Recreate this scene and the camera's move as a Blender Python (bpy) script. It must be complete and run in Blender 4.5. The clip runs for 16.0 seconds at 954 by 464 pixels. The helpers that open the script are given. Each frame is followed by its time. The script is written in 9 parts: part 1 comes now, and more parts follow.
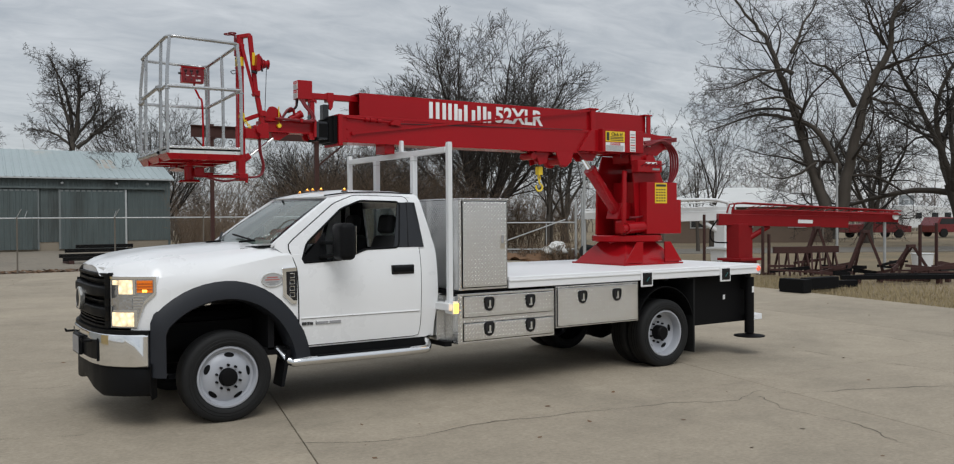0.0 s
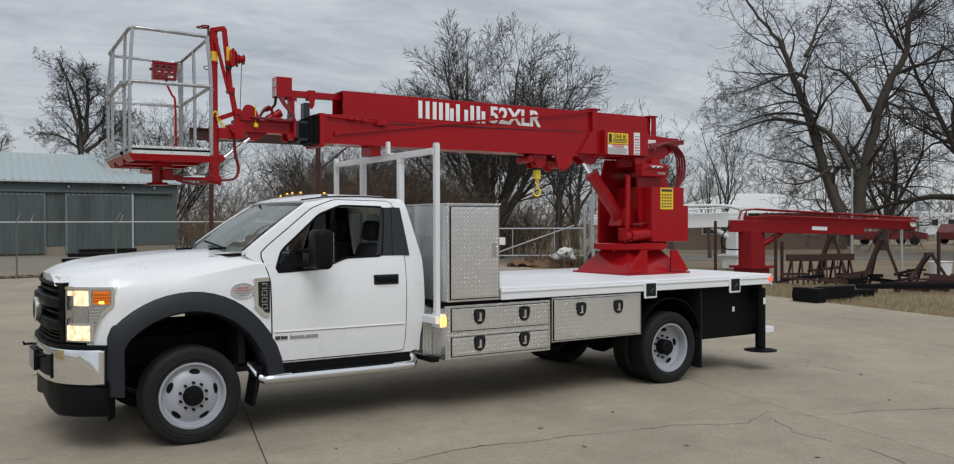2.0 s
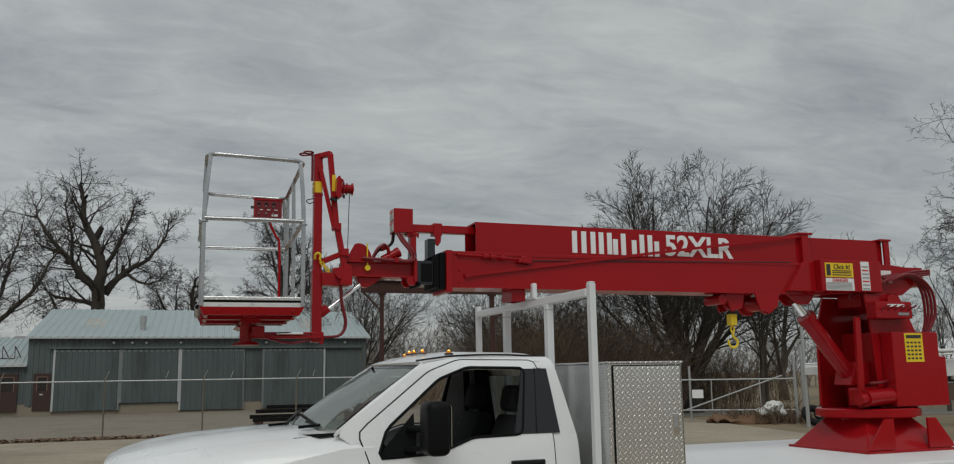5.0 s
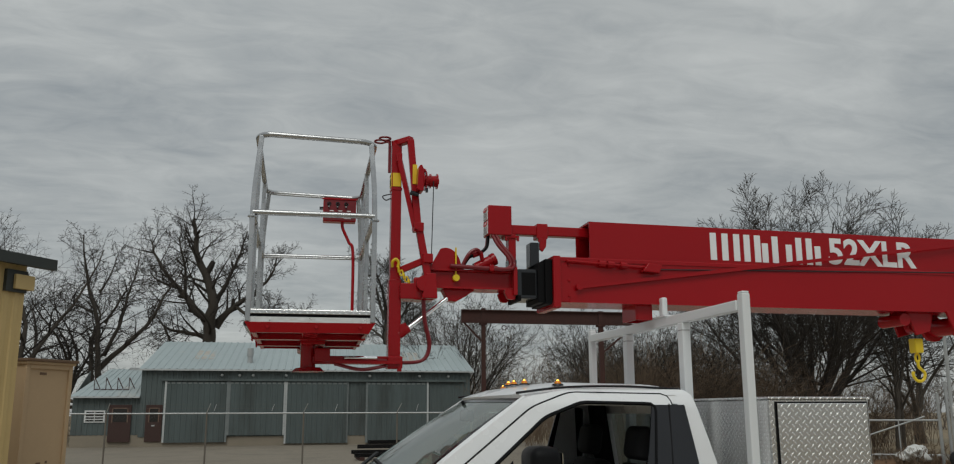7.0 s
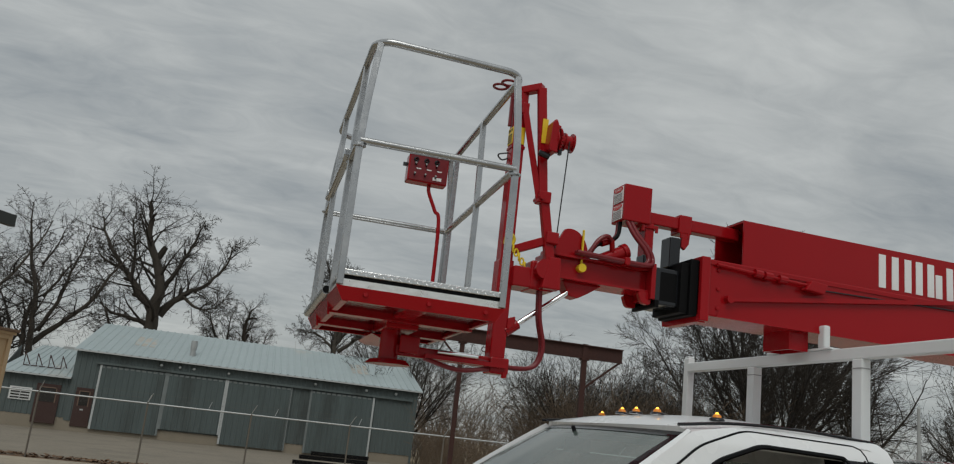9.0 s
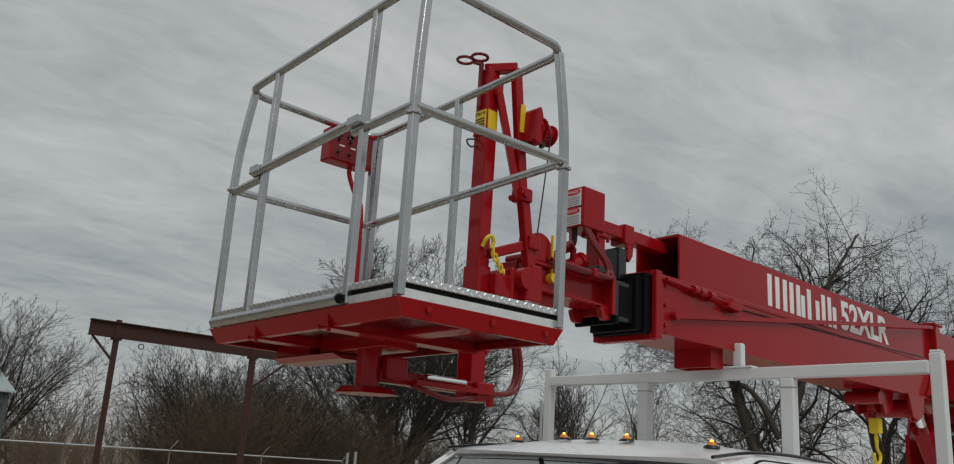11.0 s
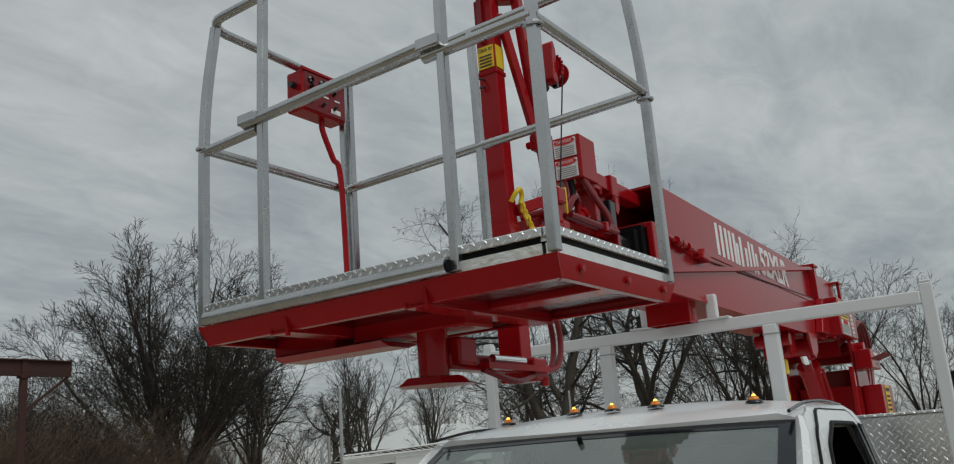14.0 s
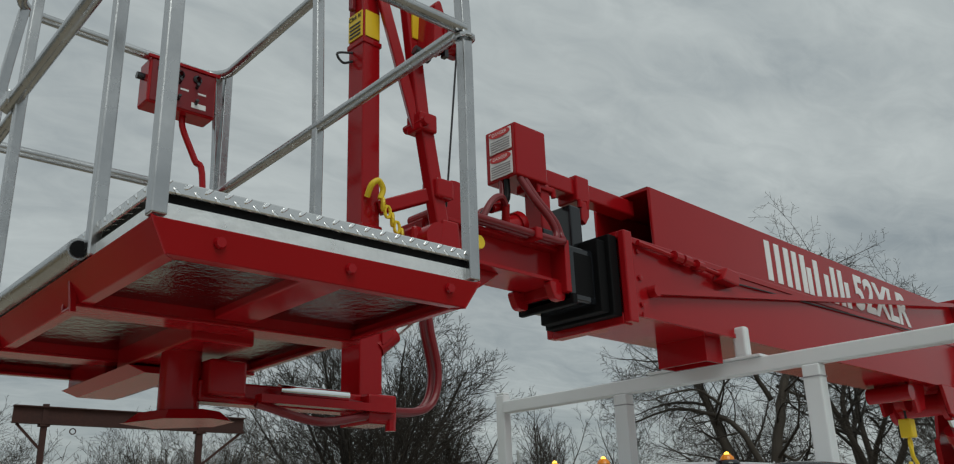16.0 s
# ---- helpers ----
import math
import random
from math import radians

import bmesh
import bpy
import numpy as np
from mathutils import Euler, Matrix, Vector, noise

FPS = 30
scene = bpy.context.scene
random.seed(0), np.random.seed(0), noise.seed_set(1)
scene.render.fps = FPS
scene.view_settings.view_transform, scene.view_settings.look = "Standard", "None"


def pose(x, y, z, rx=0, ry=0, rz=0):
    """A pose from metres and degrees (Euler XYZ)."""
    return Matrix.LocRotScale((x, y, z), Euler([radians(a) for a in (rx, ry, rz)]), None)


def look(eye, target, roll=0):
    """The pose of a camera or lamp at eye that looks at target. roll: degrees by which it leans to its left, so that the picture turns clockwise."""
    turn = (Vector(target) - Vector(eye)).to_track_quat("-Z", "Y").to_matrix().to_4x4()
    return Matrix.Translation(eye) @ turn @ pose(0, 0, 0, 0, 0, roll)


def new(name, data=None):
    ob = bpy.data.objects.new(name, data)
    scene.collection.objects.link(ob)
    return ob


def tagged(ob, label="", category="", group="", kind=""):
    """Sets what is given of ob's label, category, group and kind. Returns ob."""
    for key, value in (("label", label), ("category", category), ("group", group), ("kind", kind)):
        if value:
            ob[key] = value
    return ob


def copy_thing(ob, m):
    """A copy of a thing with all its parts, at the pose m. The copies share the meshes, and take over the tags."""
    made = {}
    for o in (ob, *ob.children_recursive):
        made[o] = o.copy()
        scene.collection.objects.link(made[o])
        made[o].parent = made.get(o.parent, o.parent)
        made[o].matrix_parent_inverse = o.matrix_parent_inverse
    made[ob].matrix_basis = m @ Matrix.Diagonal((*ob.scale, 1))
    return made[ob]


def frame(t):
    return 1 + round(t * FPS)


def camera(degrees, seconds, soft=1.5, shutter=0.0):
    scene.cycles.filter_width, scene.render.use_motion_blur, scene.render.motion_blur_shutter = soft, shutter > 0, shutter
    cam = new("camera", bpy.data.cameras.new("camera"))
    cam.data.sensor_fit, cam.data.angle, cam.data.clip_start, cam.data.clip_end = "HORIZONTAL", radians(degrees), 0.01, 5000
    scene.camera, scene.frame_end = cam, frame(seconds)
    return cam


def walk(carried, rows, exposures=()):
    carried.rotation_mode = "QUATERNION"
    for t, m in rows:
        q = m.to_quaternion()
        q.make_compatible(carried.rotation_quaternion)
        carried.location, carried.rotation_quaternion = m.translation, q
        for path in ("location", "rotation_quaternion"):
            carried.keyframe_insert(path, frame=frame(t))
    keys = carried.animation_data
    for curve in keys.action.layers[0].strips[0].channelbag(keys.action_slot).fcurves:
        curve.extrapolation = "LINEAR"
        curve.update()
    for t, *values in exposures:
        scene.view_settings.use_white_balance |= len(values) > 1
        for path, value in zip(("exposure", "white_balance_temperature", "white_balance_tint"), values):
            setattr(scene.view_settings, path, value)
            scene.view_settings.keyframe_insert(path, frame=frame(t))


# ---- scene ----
cam = camera(57.1, 16.0, soft=1.15)
PATH = [
    (0, (-2.47, -8.859, 1.824), (-1.368, -7.19, 1.793), -0.4),
    (0.5, (-2.435, -8.861, 1.839), (-1.337, -7.189, 1.804), -0.3),
    (1, (-2.343, -8.818, 1.843), (-1.25, -7.144, 1.805), -0.1),
    (1.5, (-2.18, -8.632, 1.832), (-1.085, -6.958, 1.797), 0.1),
    (2, (-1.945, -8.46, 1.836), (-0.866, -6.776, 1.817), -0.2),
    (2.5, (-1.608, -8.351, 1.88), (-0.726, -6.557, 1.939), 0.6),
    (3, (-1.428, -8.066, 1.956), (-0.683, -6.215, 2.098), 0.6),
    (3.2, (-1.346, -7.93, 1.945), (-0.615, -6.077, 2.10), 0.4),
    (5.3, (-0.602, -6.663, 1.957), (0.063, -4.808, 2.296), -1.0),
    (5.5, (-0.527, -6.534, 1.95), (0.103, -4.668, 2.298), -0.7),
    (6, (-0.34, -6.248, 1.992), (0.131, -4.337, 2.347), -0.1),
    (6.5, (-0.308, -5.877, 1.966), (0.154, -3.967, 2.336), -0.0),
    (7, (-0.298, -5.551, 1.959), (0.155, -3.645, 2.361), -0.2),
    (7.5, (-0.256, -5.209, 1.961), (0.033, -3.274, 2.377), 1.5),
    (8, (-0.406, -4.881, 1.908), (-0.148, -2.943, 2.327), 2.5),
    (8.5, (-0.66, -4.512, 1.924), (-0.26, -2.599, 2.35), 4.6),
    (8.7, (-0.747, -4.342, 1.902), (-0.281, -2.447, 2.34), 5.4),
    (10.8, (-1.863, -2.807, 1.937), (-0.681, -1.29, 2.486), 4.5),
    (11, (-1.966, -2.683, 1.964), (-0.669, -1.252, 2.485), 3.6),
    (11.5, (-2.119, -2.388, 1.974), (-0.732, -1.038, 2.478), 3.5),
    (12, (-2.143, -2.097, 1.991), (-0.661, -0.856, 2.504), 2.8),
    (12.5, (-2.212, -1.828, 1.992), (-0.594, -0.776, 2.518), 0.9),
    (13, (-2.294, -1.633, 2.012), (-0.64, -0.64, 2.539), 1.0),
    (13.5, (-2.31, -1.559, 2.006), (-0.633, -0.607, 2.533), 1.0),
    (14, (-2.214, -1.538, 2.01), (-0.56, -0.522, 2.491), -4.4),
    (14.5, (-1.953, -1.678, 1.995), (-0.493, -0.408, 2.498), -3.7),
    (15, (-1.707, -1.77, 2.025), (-0.302, -0.461, 2.586), -3.2),
    (15.5, (-1.386, -1.789, 2.004), (0.007, -0.496, 2.627), -3.2),
    (16, (-0.972, -1.939, 1.95), (0.359, -0.592, 2.596), -2.0),
]
walk(cam, [(t, look(eye, target, roll)) for t, eye, target, roll in PATH], [(0, 0.23, 6250, 9), (2, 0.20, 6200, 9), (2.5, 0.18, 6150, 9), (3, -0.09, 6100, 10), (5.5, -0.27, 6500, 5), (8, -0.25, 6480, 5), (11, -0.22, 6500, 6), (12.5, -0.20, 6350, 4), (13.5, -0.32, 6320, 3), (14.5, -0.14, 6360, 4), (16, -0.22, 6300, 1)])

# world: overcast sky, brighter overhead, with streaked cloud
SUN_EL, SUN_AZ = 52.0, 200.0
world = bpy.data.worlds.new("sky")
scene.world = world
world.use_nodes = True
wn, wl = world.node_tree.nodes, world.node_tree.links
wn.clear()


def wmath(op, a, b=None):
    n = wn.new("ShaderNodeMath")
    n.operation = op
    for i, v in enumerate((a, b)):
        if v is None:
            continue
        if isinstance(v, (int, float)):
            n.inputs[i].default_value = v
        else:
            wl.new(v, n.inputs[i])
    return n.outputs[0]


tc = wn.new("ShaderNodeTexCoord")
sep = wn.new("ShaderNodeSeparateXYZ")
wl.new(tc.outputs["Generated"], sep.inputs[0])
up = wmath("MAXIMUM", sep.outputs[2], 0.0)
den = wmath("ADD", up, 0.16)
cx, cy = wmath("DIVIDE", sep.outputs[0], den), wmath("DIVIDE", sep.outputs[1], den)


def cloud(sx, sy, rot, detail, rough, dist=0.0):
    c = wn.new("ShaderNodeCombineXYZ")
    wl.new(cx, c.inputs[0])
    wl.new(cy, c.inputs[1])
    m = wn.new("ShaderNodeMapping")
    m.inputs["Scale"].default_value = (sx, sy, 1)
    m.inputs["Rotation"].default_value = (0, 0, radians(rot))
    wl.new(c.outputs[0], m.inputs[0])
    n = wn.new("ShaderNodeTexNoise")
    n.inputs["Scale"].default_value = 1.0
    n.inputs["Detail"].default_value = detail
    n.inputs["Roughness"].default_value = rough
    n.inputs["Distortion"].default_value = dist
    wl.new(m.outputs[0], n.inputs["Vector"])
    return n.outputs["Fac"]


big = cloud(0.55, 0.9, 20, 4, 0.55, 0.4)
fine = cloud(1.7, 3.2, 28, 5, 0.55, 0.8)
ripple = cloud(5.0, 9.0, 22, 4, 0.62, 1.4)
mixv = wmath("ADD", wmath("ADD", wmath("MULTIPLY", big, 0.50), wmath("MULTIPLY", fine, 0.33)), wmath("MULTIPLY", ripple, 0.17))
ramp = wn.new("ShaderNodeValToRGB")
ramp.color_ramp.elements[0].position, ramp.color_ramp.elements[0].color = 0.37, (0.41, 0.433, 0.458, 1)
ramp.color_ramp.elements[1].position, ramp.color_ramp.elements[1].color = 0.66, (0.84, 0.84, 0.835, 1)
mid = ramp.color_ramp.elements.new(0.50)
mid.color = (0.605, 0.615, 0.622, 1)
wl.new(mixv, ramp.inputs[0])
# an overcast dome is brighter overhead than at the horizon
lift = wmath("ADD", 0.92, wmath("MULTIPLY", up, 0.55))
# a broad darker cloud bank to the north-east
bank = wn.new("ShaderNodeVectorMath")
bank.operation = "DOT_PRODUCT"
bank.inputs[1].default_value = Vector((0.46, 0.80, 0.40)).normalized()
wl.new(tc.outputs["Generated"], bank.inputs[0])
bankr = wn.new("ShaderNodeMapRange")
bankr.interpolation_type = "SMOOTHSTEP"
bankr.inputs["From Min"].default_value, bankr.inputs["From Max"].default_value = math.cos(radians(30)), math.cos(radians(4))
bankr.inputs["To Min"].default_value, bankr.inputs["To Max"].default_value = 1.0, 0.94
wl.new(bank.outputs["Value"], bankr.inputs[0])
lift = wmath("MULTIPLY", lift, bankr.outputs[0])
cl = wn.new("ShaderNodeVectorMath")
cl.operation = "SCALE"
wl.new(ramp.outputs[0], cl.inputs[0])
wl.new(lift, cl.inputs["Scale"])
sky = wn.new("ShaderNodeTexSky")
sky.sky_type = "NISHITA"
sky.sun_disc = False
sky.sun_elevation, sky.sun_rotation = radians(SUN_EL), radians(SUN_AZ)
skys = wn.new("ShaderNodeVectorMath")
skys.operation = "SCALE"
skys.inputs["Scale"].default_value = 0.1
wl.new(sky.outputs[0], skys.inputs[0])
blend = wn.new("ShaderNodeMix")
blend.data_type = "RGBA"
blend.inputs[0].default_value = 0.88
wl.new(skys.outputs[0], blend.inputs[6])
wl.new(cl.outputs[0], blend.inputs[7])
bg = wn.new("ShaderNodeBackground")
bg.inputs["Strength"].default_value = 0.80
wl.new(blend.outputs[2], bg.inputs["Color"])
wout = wn.new("ShaderNodeOutputWorld")
wl.new(bg.outputs[0], wout.inputs[0])

sun = new("sun", bpy.data.lights.new("sun", "SUN"))
sun.data.energy, sun.data.angle, sun.data.color = 1.15, radians(35), (1.0, 0.97, 0.93)
sun.matrix_world = look((math.sin(radians(SUN_AZ)) * 50, math.cos(radians(SUN_AZ)) * 50, 50 * math.tan(radians(SUN_EL))), (0, 0, 0))

# ---- materials ----
def mat(name, base, rough=0.5, metal=0.0, var=0.12, scale=6.0, fine=0.0, fscale=120.0, bump=0.0, bscale=60.0, coat=0.0, spec=0.5, stain=None, stain_at=0.62, sscale=1.2, stretch=(1, 1, 1), rvar=0.1, rnd=0.0):
    m = bpy.data.materials.new(name)
    m.use_nodes = True
    nt = m.node_tree
    N, L = nt.nodes, nt.links
    p = N["Principled BSDF"]
    p.inputs["Metallic"].default_value = metal
    p.inputs["Specular IOR Level"].default_value = spec
    p.inputs["Coat Weight"].default_value = coat
    p.inputs["Coat Roughness"].default_value = 0.06
    c = N.new("ShaderNodeTexCoord")
    mp = N.new("ShaderNodeMapping")
    mp.inputs["Scale"].default_value = stretch
    L.new(c.outputs["Object"], mp.inputs[0])

    def noise_at(s, d=5, r=0.6):
        n = N.new("ShaderNodeTexNoise")
        n.inputs["Scale"].default_value, n.inputs["Detail"].default_value, n.inputs["Roughness"].default_value = s, d, r
        L.new(mp.outputs[0], n.inputs["Vector"])
        return n.outputs["Fac"]

    big = noise_at(scale)
    col = N.new("ShaderNodeMix")
    col.data_type = "RGBA"
    col.inputs[6].default_value = (*[b * (1 - var) for b in base], 1)
    col.inputs[7].default_value = (*[min(1, b * (1 + var)) for b in base], 1)
    L.new(big, col.inputs[0])
    out = col.outputs[2]
    if fine:
        f = noise_at(fscale, 3)
        h = N.new("ShaderNodeMix")
        h.data_type = "RGBA"
        h.blend_type = "MULTIPLY"
        h.inputs[0].default_value = 1.0
        r = N.new("ShaderNodeMapRange")
        r.inputs["To Min"].default_value, r.inputs["To Max"].default_value = 1 - fine, 1 + fine
        L.new(f, r.inputs[0])
        L.new(out, h.inputs[6])
        L.new(r.outputs[0], h.inputs[7])
        out = h.outputs[2]
    if stain:
        s = noise_at(sscale, 8, 0.65)
        r = N.new("ShaderNodeMapRange")
        r.inputs["From Min"].default_value, r.inputs["From Max"].default_value = stain_at - 0.1, stain_at + 0.08
        L.new(s, r.inputs[0])
        h = N.new("ShaderNodeMix")
        h.data_type = "RGBA"
        L.new(r.outputs[0], h.inputs[0])
        L.new(out, h.inputs[6])
        h.inputs[7].default_value = (*stain, 1)
        out = h.outputs[2]
    if rnd:
        o = N.new("ShaderNodeObjectInfo")
        r = N.new("ShaderNodeMapRange")
        r.inputs["To Min"].default_value, r.inputs["To Max"].default_value = 1 - rnd, 1 + rnd
        L.new(o.outputs["Random"], r.inputs[0])
        h = N.new("ShaderNodeMix")
        h.data_type = "RGBA"
        h.blend_type = "MULTIPLY"
        h.inputs[0].default_value = 1.0
        L.new(out, h.inputs[6])
        L.new(r.outputs[0], h.inputs[7])
        out = h.outputs[2]
    L.new(out, p.inputs["Base Color"])
    r = N.new("ShaderNodeMapRange")
    r.inputs["To Min"].default_value, r.inputs["To Max"].default_value = max(0.02, rough - rvar), min(1, rough + rvar)
    L.new(big, r.inputs[0])
    L.new(r.outputs[0], p.inputs["Roughness"])
    if bump:
        b = N.new("ShaderNodeBump")
        b.inputs["Strength"].default_value = bump
        b.inputs["Distance"].default_value = 0.01
        L.new(noise_at(bscale, 4), b.inputs["Height"])
        L.new(b.outputs[0], p.inputs["Normal"])
    return m


def emit(name, color, strength):
    m = mat(name, color, 0.2, var=0.02)
    p = m.node_tree.nodes["Principled BSDF"]
    p.inputs["Emission Color"].default_value = (*color, 1)
    p.inputs["Emission Strength"].default_value = strength
    return m


def glass(name, tint, rough=0.02, ior=1.55, sheen=0.0):
    """A thin pane: part mirror, part clear."""
    m = bpy.data.materials.new(name)
    m.use_nodes = True
    N, L = m.node_tree.nodes, m.node_tree.links
    N.remove(N["Principled BSDF"])
    g, t, x, f = N.new("ShaderNodeBsdfGlossy"), N.new("ShaderNodeBsdfTransparent"), N.new("ShaderNodeMixShader"), N.new("ShaderNodeFresnel")
    g.inputs["Roughness"].default_value = rough
    g.inputs["Color"].default_value = (1, 1, 1, 1)
    t.inputs["Color"].default_value = (*tint, 1)
    f.inputs["IOR"].default_value = ior
    L.new(f.outputs[0], x.inputs[0])
    L.new(t.outputs[0], x.inputs[1])
    L.new(g.outputs[0], x.inputs[2])
    out = x.outputs[0]
    if sheen:
        # a diffuse grey-green layer paints in the pane's pale sky reflection
        d, x2 = N.new("ShaderNodeBsdfDiffuse"), N.new("ShaderNodeMixShader")
        d.inputs["Color"].default_value = (0.37, 0.45, 0.41, 1)
        x2.inputs[0].default_value = sheen
        L.new(out, x2.inputs[1])
        L.new(d.outputs[0], x2.inputs[2])
        out = x2.outputs[0]
    L.new(out, N["Material Output"].inputs[0])
    return m


def tread_plate(name, cell=0.03, base=(0.84, 0.84, 0.83), rough=0.20, depth=1.0):
    """Bright tread plate: raised lozenges, turned crosswise from one to the next."""
    m = mat(name, base, rough, 1.0, var=0.06, scale=3.0, fine=0.05, fscale=60, rvar=0.05)
    N, L = m.node_tree.nodes, m.node_tree.links
    p = N["Principled BSDF"]

    def mth(op, a, b=None, c=None):
        n = N.new("ShaderNodeMath")
        n.operation = op
        for i, v in enumerate((a, b, c)):
            if v is None:
                continue
            if isinstance(v, (int, float)):
                n.inputs[i].default_value = v
            else:
                L.new(v, n.inputs[i])
        return n.outputs[0]

    co, ge = N.new("ShaderNodeTexCoord"), N.new("ShaderNodeNewGeometry")
    s, sn = N.new("ShaderNodeSeparateXYZ"), N.new("ShaderNodeSeparateXYZ")
    L.new(co.outputs["Object"], s.inputs[0])
    L.new(ge.outputs["True Normal"], sn.inputs[0])
    flat = mth("GREATER_THAN", mth("ABSOLUTE", sn.outputs[2]), 0.7)
    a = mth("ADD", s.outputs[0], mth("MULTIPLY", s.outputs[1], mth("SUBTRACT", 1.0, flat)))
    b = mth("ADD", mth("MULTIPLY", s.outputs[2], mth("SUBTRACT", 1.0, flat)), mth("MULTIPLY", s.outputs[1], flat))
    u = mth("DIVIDE", mth("ADD", a, b), cell)
    v = mth("DIVIDE", mth("SUBTRACT", a, b), cell)
    fu, fv = mth("SUBTRACT", mth("FRACT", u), 0.5), mth("SUBTRACT", mth("FRACT", v), 0.5)
    par = mth("ABSOLUTE", mth("MODULO", mth("ADD", mth("FLOOR", u), mth("FLOOR", v)), 2.0))
    par = mth("GREATER_THAN", par, 0.5)
    inv = mth("SUBTRACT", 1.0, par)
    g = mth("ADD", mth("MULTIPLY", fu, par), mth("MULTIPLY", fv, inv))
    h = mth("ADD", mth("MULTIPLY", fv, par), mth("MULTIPLY", fu, inv))
    d = mth("ADD", mth("POWER", mth("DIVIDE", mth("ABSOLUTE", g), 0.46), 2.0), mth("POWER", mth("DIVIDE", mth("ABSOLUTE", h), 0.14), 2.0))
    hgt = mth("MINIMUM", mth("MAXIMUM", mth("SUBTRACT", 1.2, d), 0.0), 0.6)
    bp = N.new("ShaderNodeBump")
    bp.inputs["Strength"].default_value = depth
    bp.inputs["Distance"].default_value = 0.20 * cell
    L.new(hgt, bp.inputs["Height"])
    L.new(bp.outputs[0], p.inputs["Normal"])
    # the raised lozenges are polished, the ground between them dull
    old = p.inputs["Base Color"].links[0].from_socket
    mr = N.new("ShaderNodeMapRange")
    mr.inputs["From Max"].default_value = 0.6
    mr.inputs["To Min"].default_value, mr.inputs["To Max"].default_value = 0.82, 1.16
    L.new(hgt, mr.inputs[0])
    mx = N.new("ShaderNodeMix")
    mx.data_type = "RGBA"
    mx.blend_type = "MULTIPLY"
    mx.inputs[0].default_value = 1.0
    L.new(old, mx.inputs[6])
    L.new(mr.outputs[0], mx.inputs[7])
    L.new(mx.outputs[2], p.inputs["Base Color"])
    return m


def concrete(name, base, rnd=0.06):
    m = mat(name, base, 0.85, var=0.15, scale=0.35, fine=0.17, fscale=22, bump=0.3, bscale=90, stain=tuple(c * f for c, f in zip(base, (0.82, 0.825, 0.83))), stain_at=0.58, sscale=0.4, spec=0.3, rnd=rnd)
    # one pattern runs on from slab to slab
    mp = [n for n in m.node_tree.nodes if n.type == "MAPPING"][0]
    pos = m.node_tree.nodes.new("ShaderNodeNewGeometry")
    m.node_tree.links.new(pos.outputs["Position"], mp.inputs[0])
    # blotches a hand to a metre across
    N, L = m.node_tree.nodes, m.node_tree.links
    p = N["Principled BSDF"]
    for scale, low, high in ((1.3, 0.91, 1.07), (6.0, 0.92, 1.07), (28.0, 0.84, 1.14)):
        nz, mr, mx = N.new("ShaderNodeTexNoise"), N.new("ShaderNodeMapRange"), N.new("ShaderNodeMix")
        nz.inputs["Scale"].default_value, nz.inputs["Detail"].default_value, nz.inputs["Roughness"].default_value = scale, 7, 0.68
        mr.inputs["From Min"].default_value, mr.inputs["From Max"].default_value = 0.30, 0.70
        mr.inputs["To Min"].default_value, mr.inputs["To Max"].default_value = low, high
        mx.data_type, mx.blend_type = "RGBA", "MULTIPLY"
        mx.inputs[0].default_value = 1.0
        L.new(pos.outputs["Position"], nz.inputs["Vector"])
        L.new(nz.outputs["Fac"], mr.inputs[0])
        L.new(p.inputs["Base Color"].links[0].from_socket, mx.inputs[6])
        L.new(mr.outputs[0], mx.inputs[7])
        L.new(mx.outputs[2], p.inputs["Base Color"])
    return m


WHITE = mat("white paint", (0.80, 0.81, 0.82), 0.28, var=0.02, scale=1.5, coat=0.5, rvar=0.05)
BEDW = mat("white bed coating", (0.78, 0.79, 0.80), 0.5, var=0.03, scale=2, bump=0.05, bscale=200)
RACKW = mat("white powder coat", (0.72, 0.74, 0.75), 0.4, var=0.03, scale=4)
RED = mat("red paint", (0.315, 0.0058, 0.0098), 0.16, var=0.08, scale=2.5, spec=0.24, rvar=0.06, bump=0.02, bscale=25)
DKRED = mat("dark red painted hose", (0.17, 0.006, 0.011), 0.34, var=0.12, scale=20)
BLACK = mat("black plastic", (0.0055, 0.0058, 0.0066), 0.5, spec=0.12, var=0.2, scale=8, fine=0.2, bump=0.05, bscale=300)
FLARE = mat("blue-black flare plastic", (0.016, 0.018, 0.023), 0.5, spec=0.3, var=0.15, scale=6, fine=0.15, bump=0.05, bscale=300)
GLOSSBLK = mat("gloss black", (0.012, 0.013, 0.016), 0.12, var=0.1, rvar=0.03)
STEELBLK = mat("black painted steel", (0.0045, 0.0045, 0.005), 0.6, var=0.25, scale=5, spec=0.12)
RUBBER = mat("tyre rubber", (0.014, 0.0142, 0.0145), 0.65, spec=0.2, var=0.2, scale=9, bump=0.1, bscale=60, stain=(0.026, 0.025, 0.024), stain_at=0.70, sscale=5)
ALU = mat("bare aluminium tube", (0.46, 0.465, 0.47), 0.26, 1.0, var=0.26, scale=9, fine=0.06, fscale=50, bump=0.03, bscale=90, rvar=0.2)
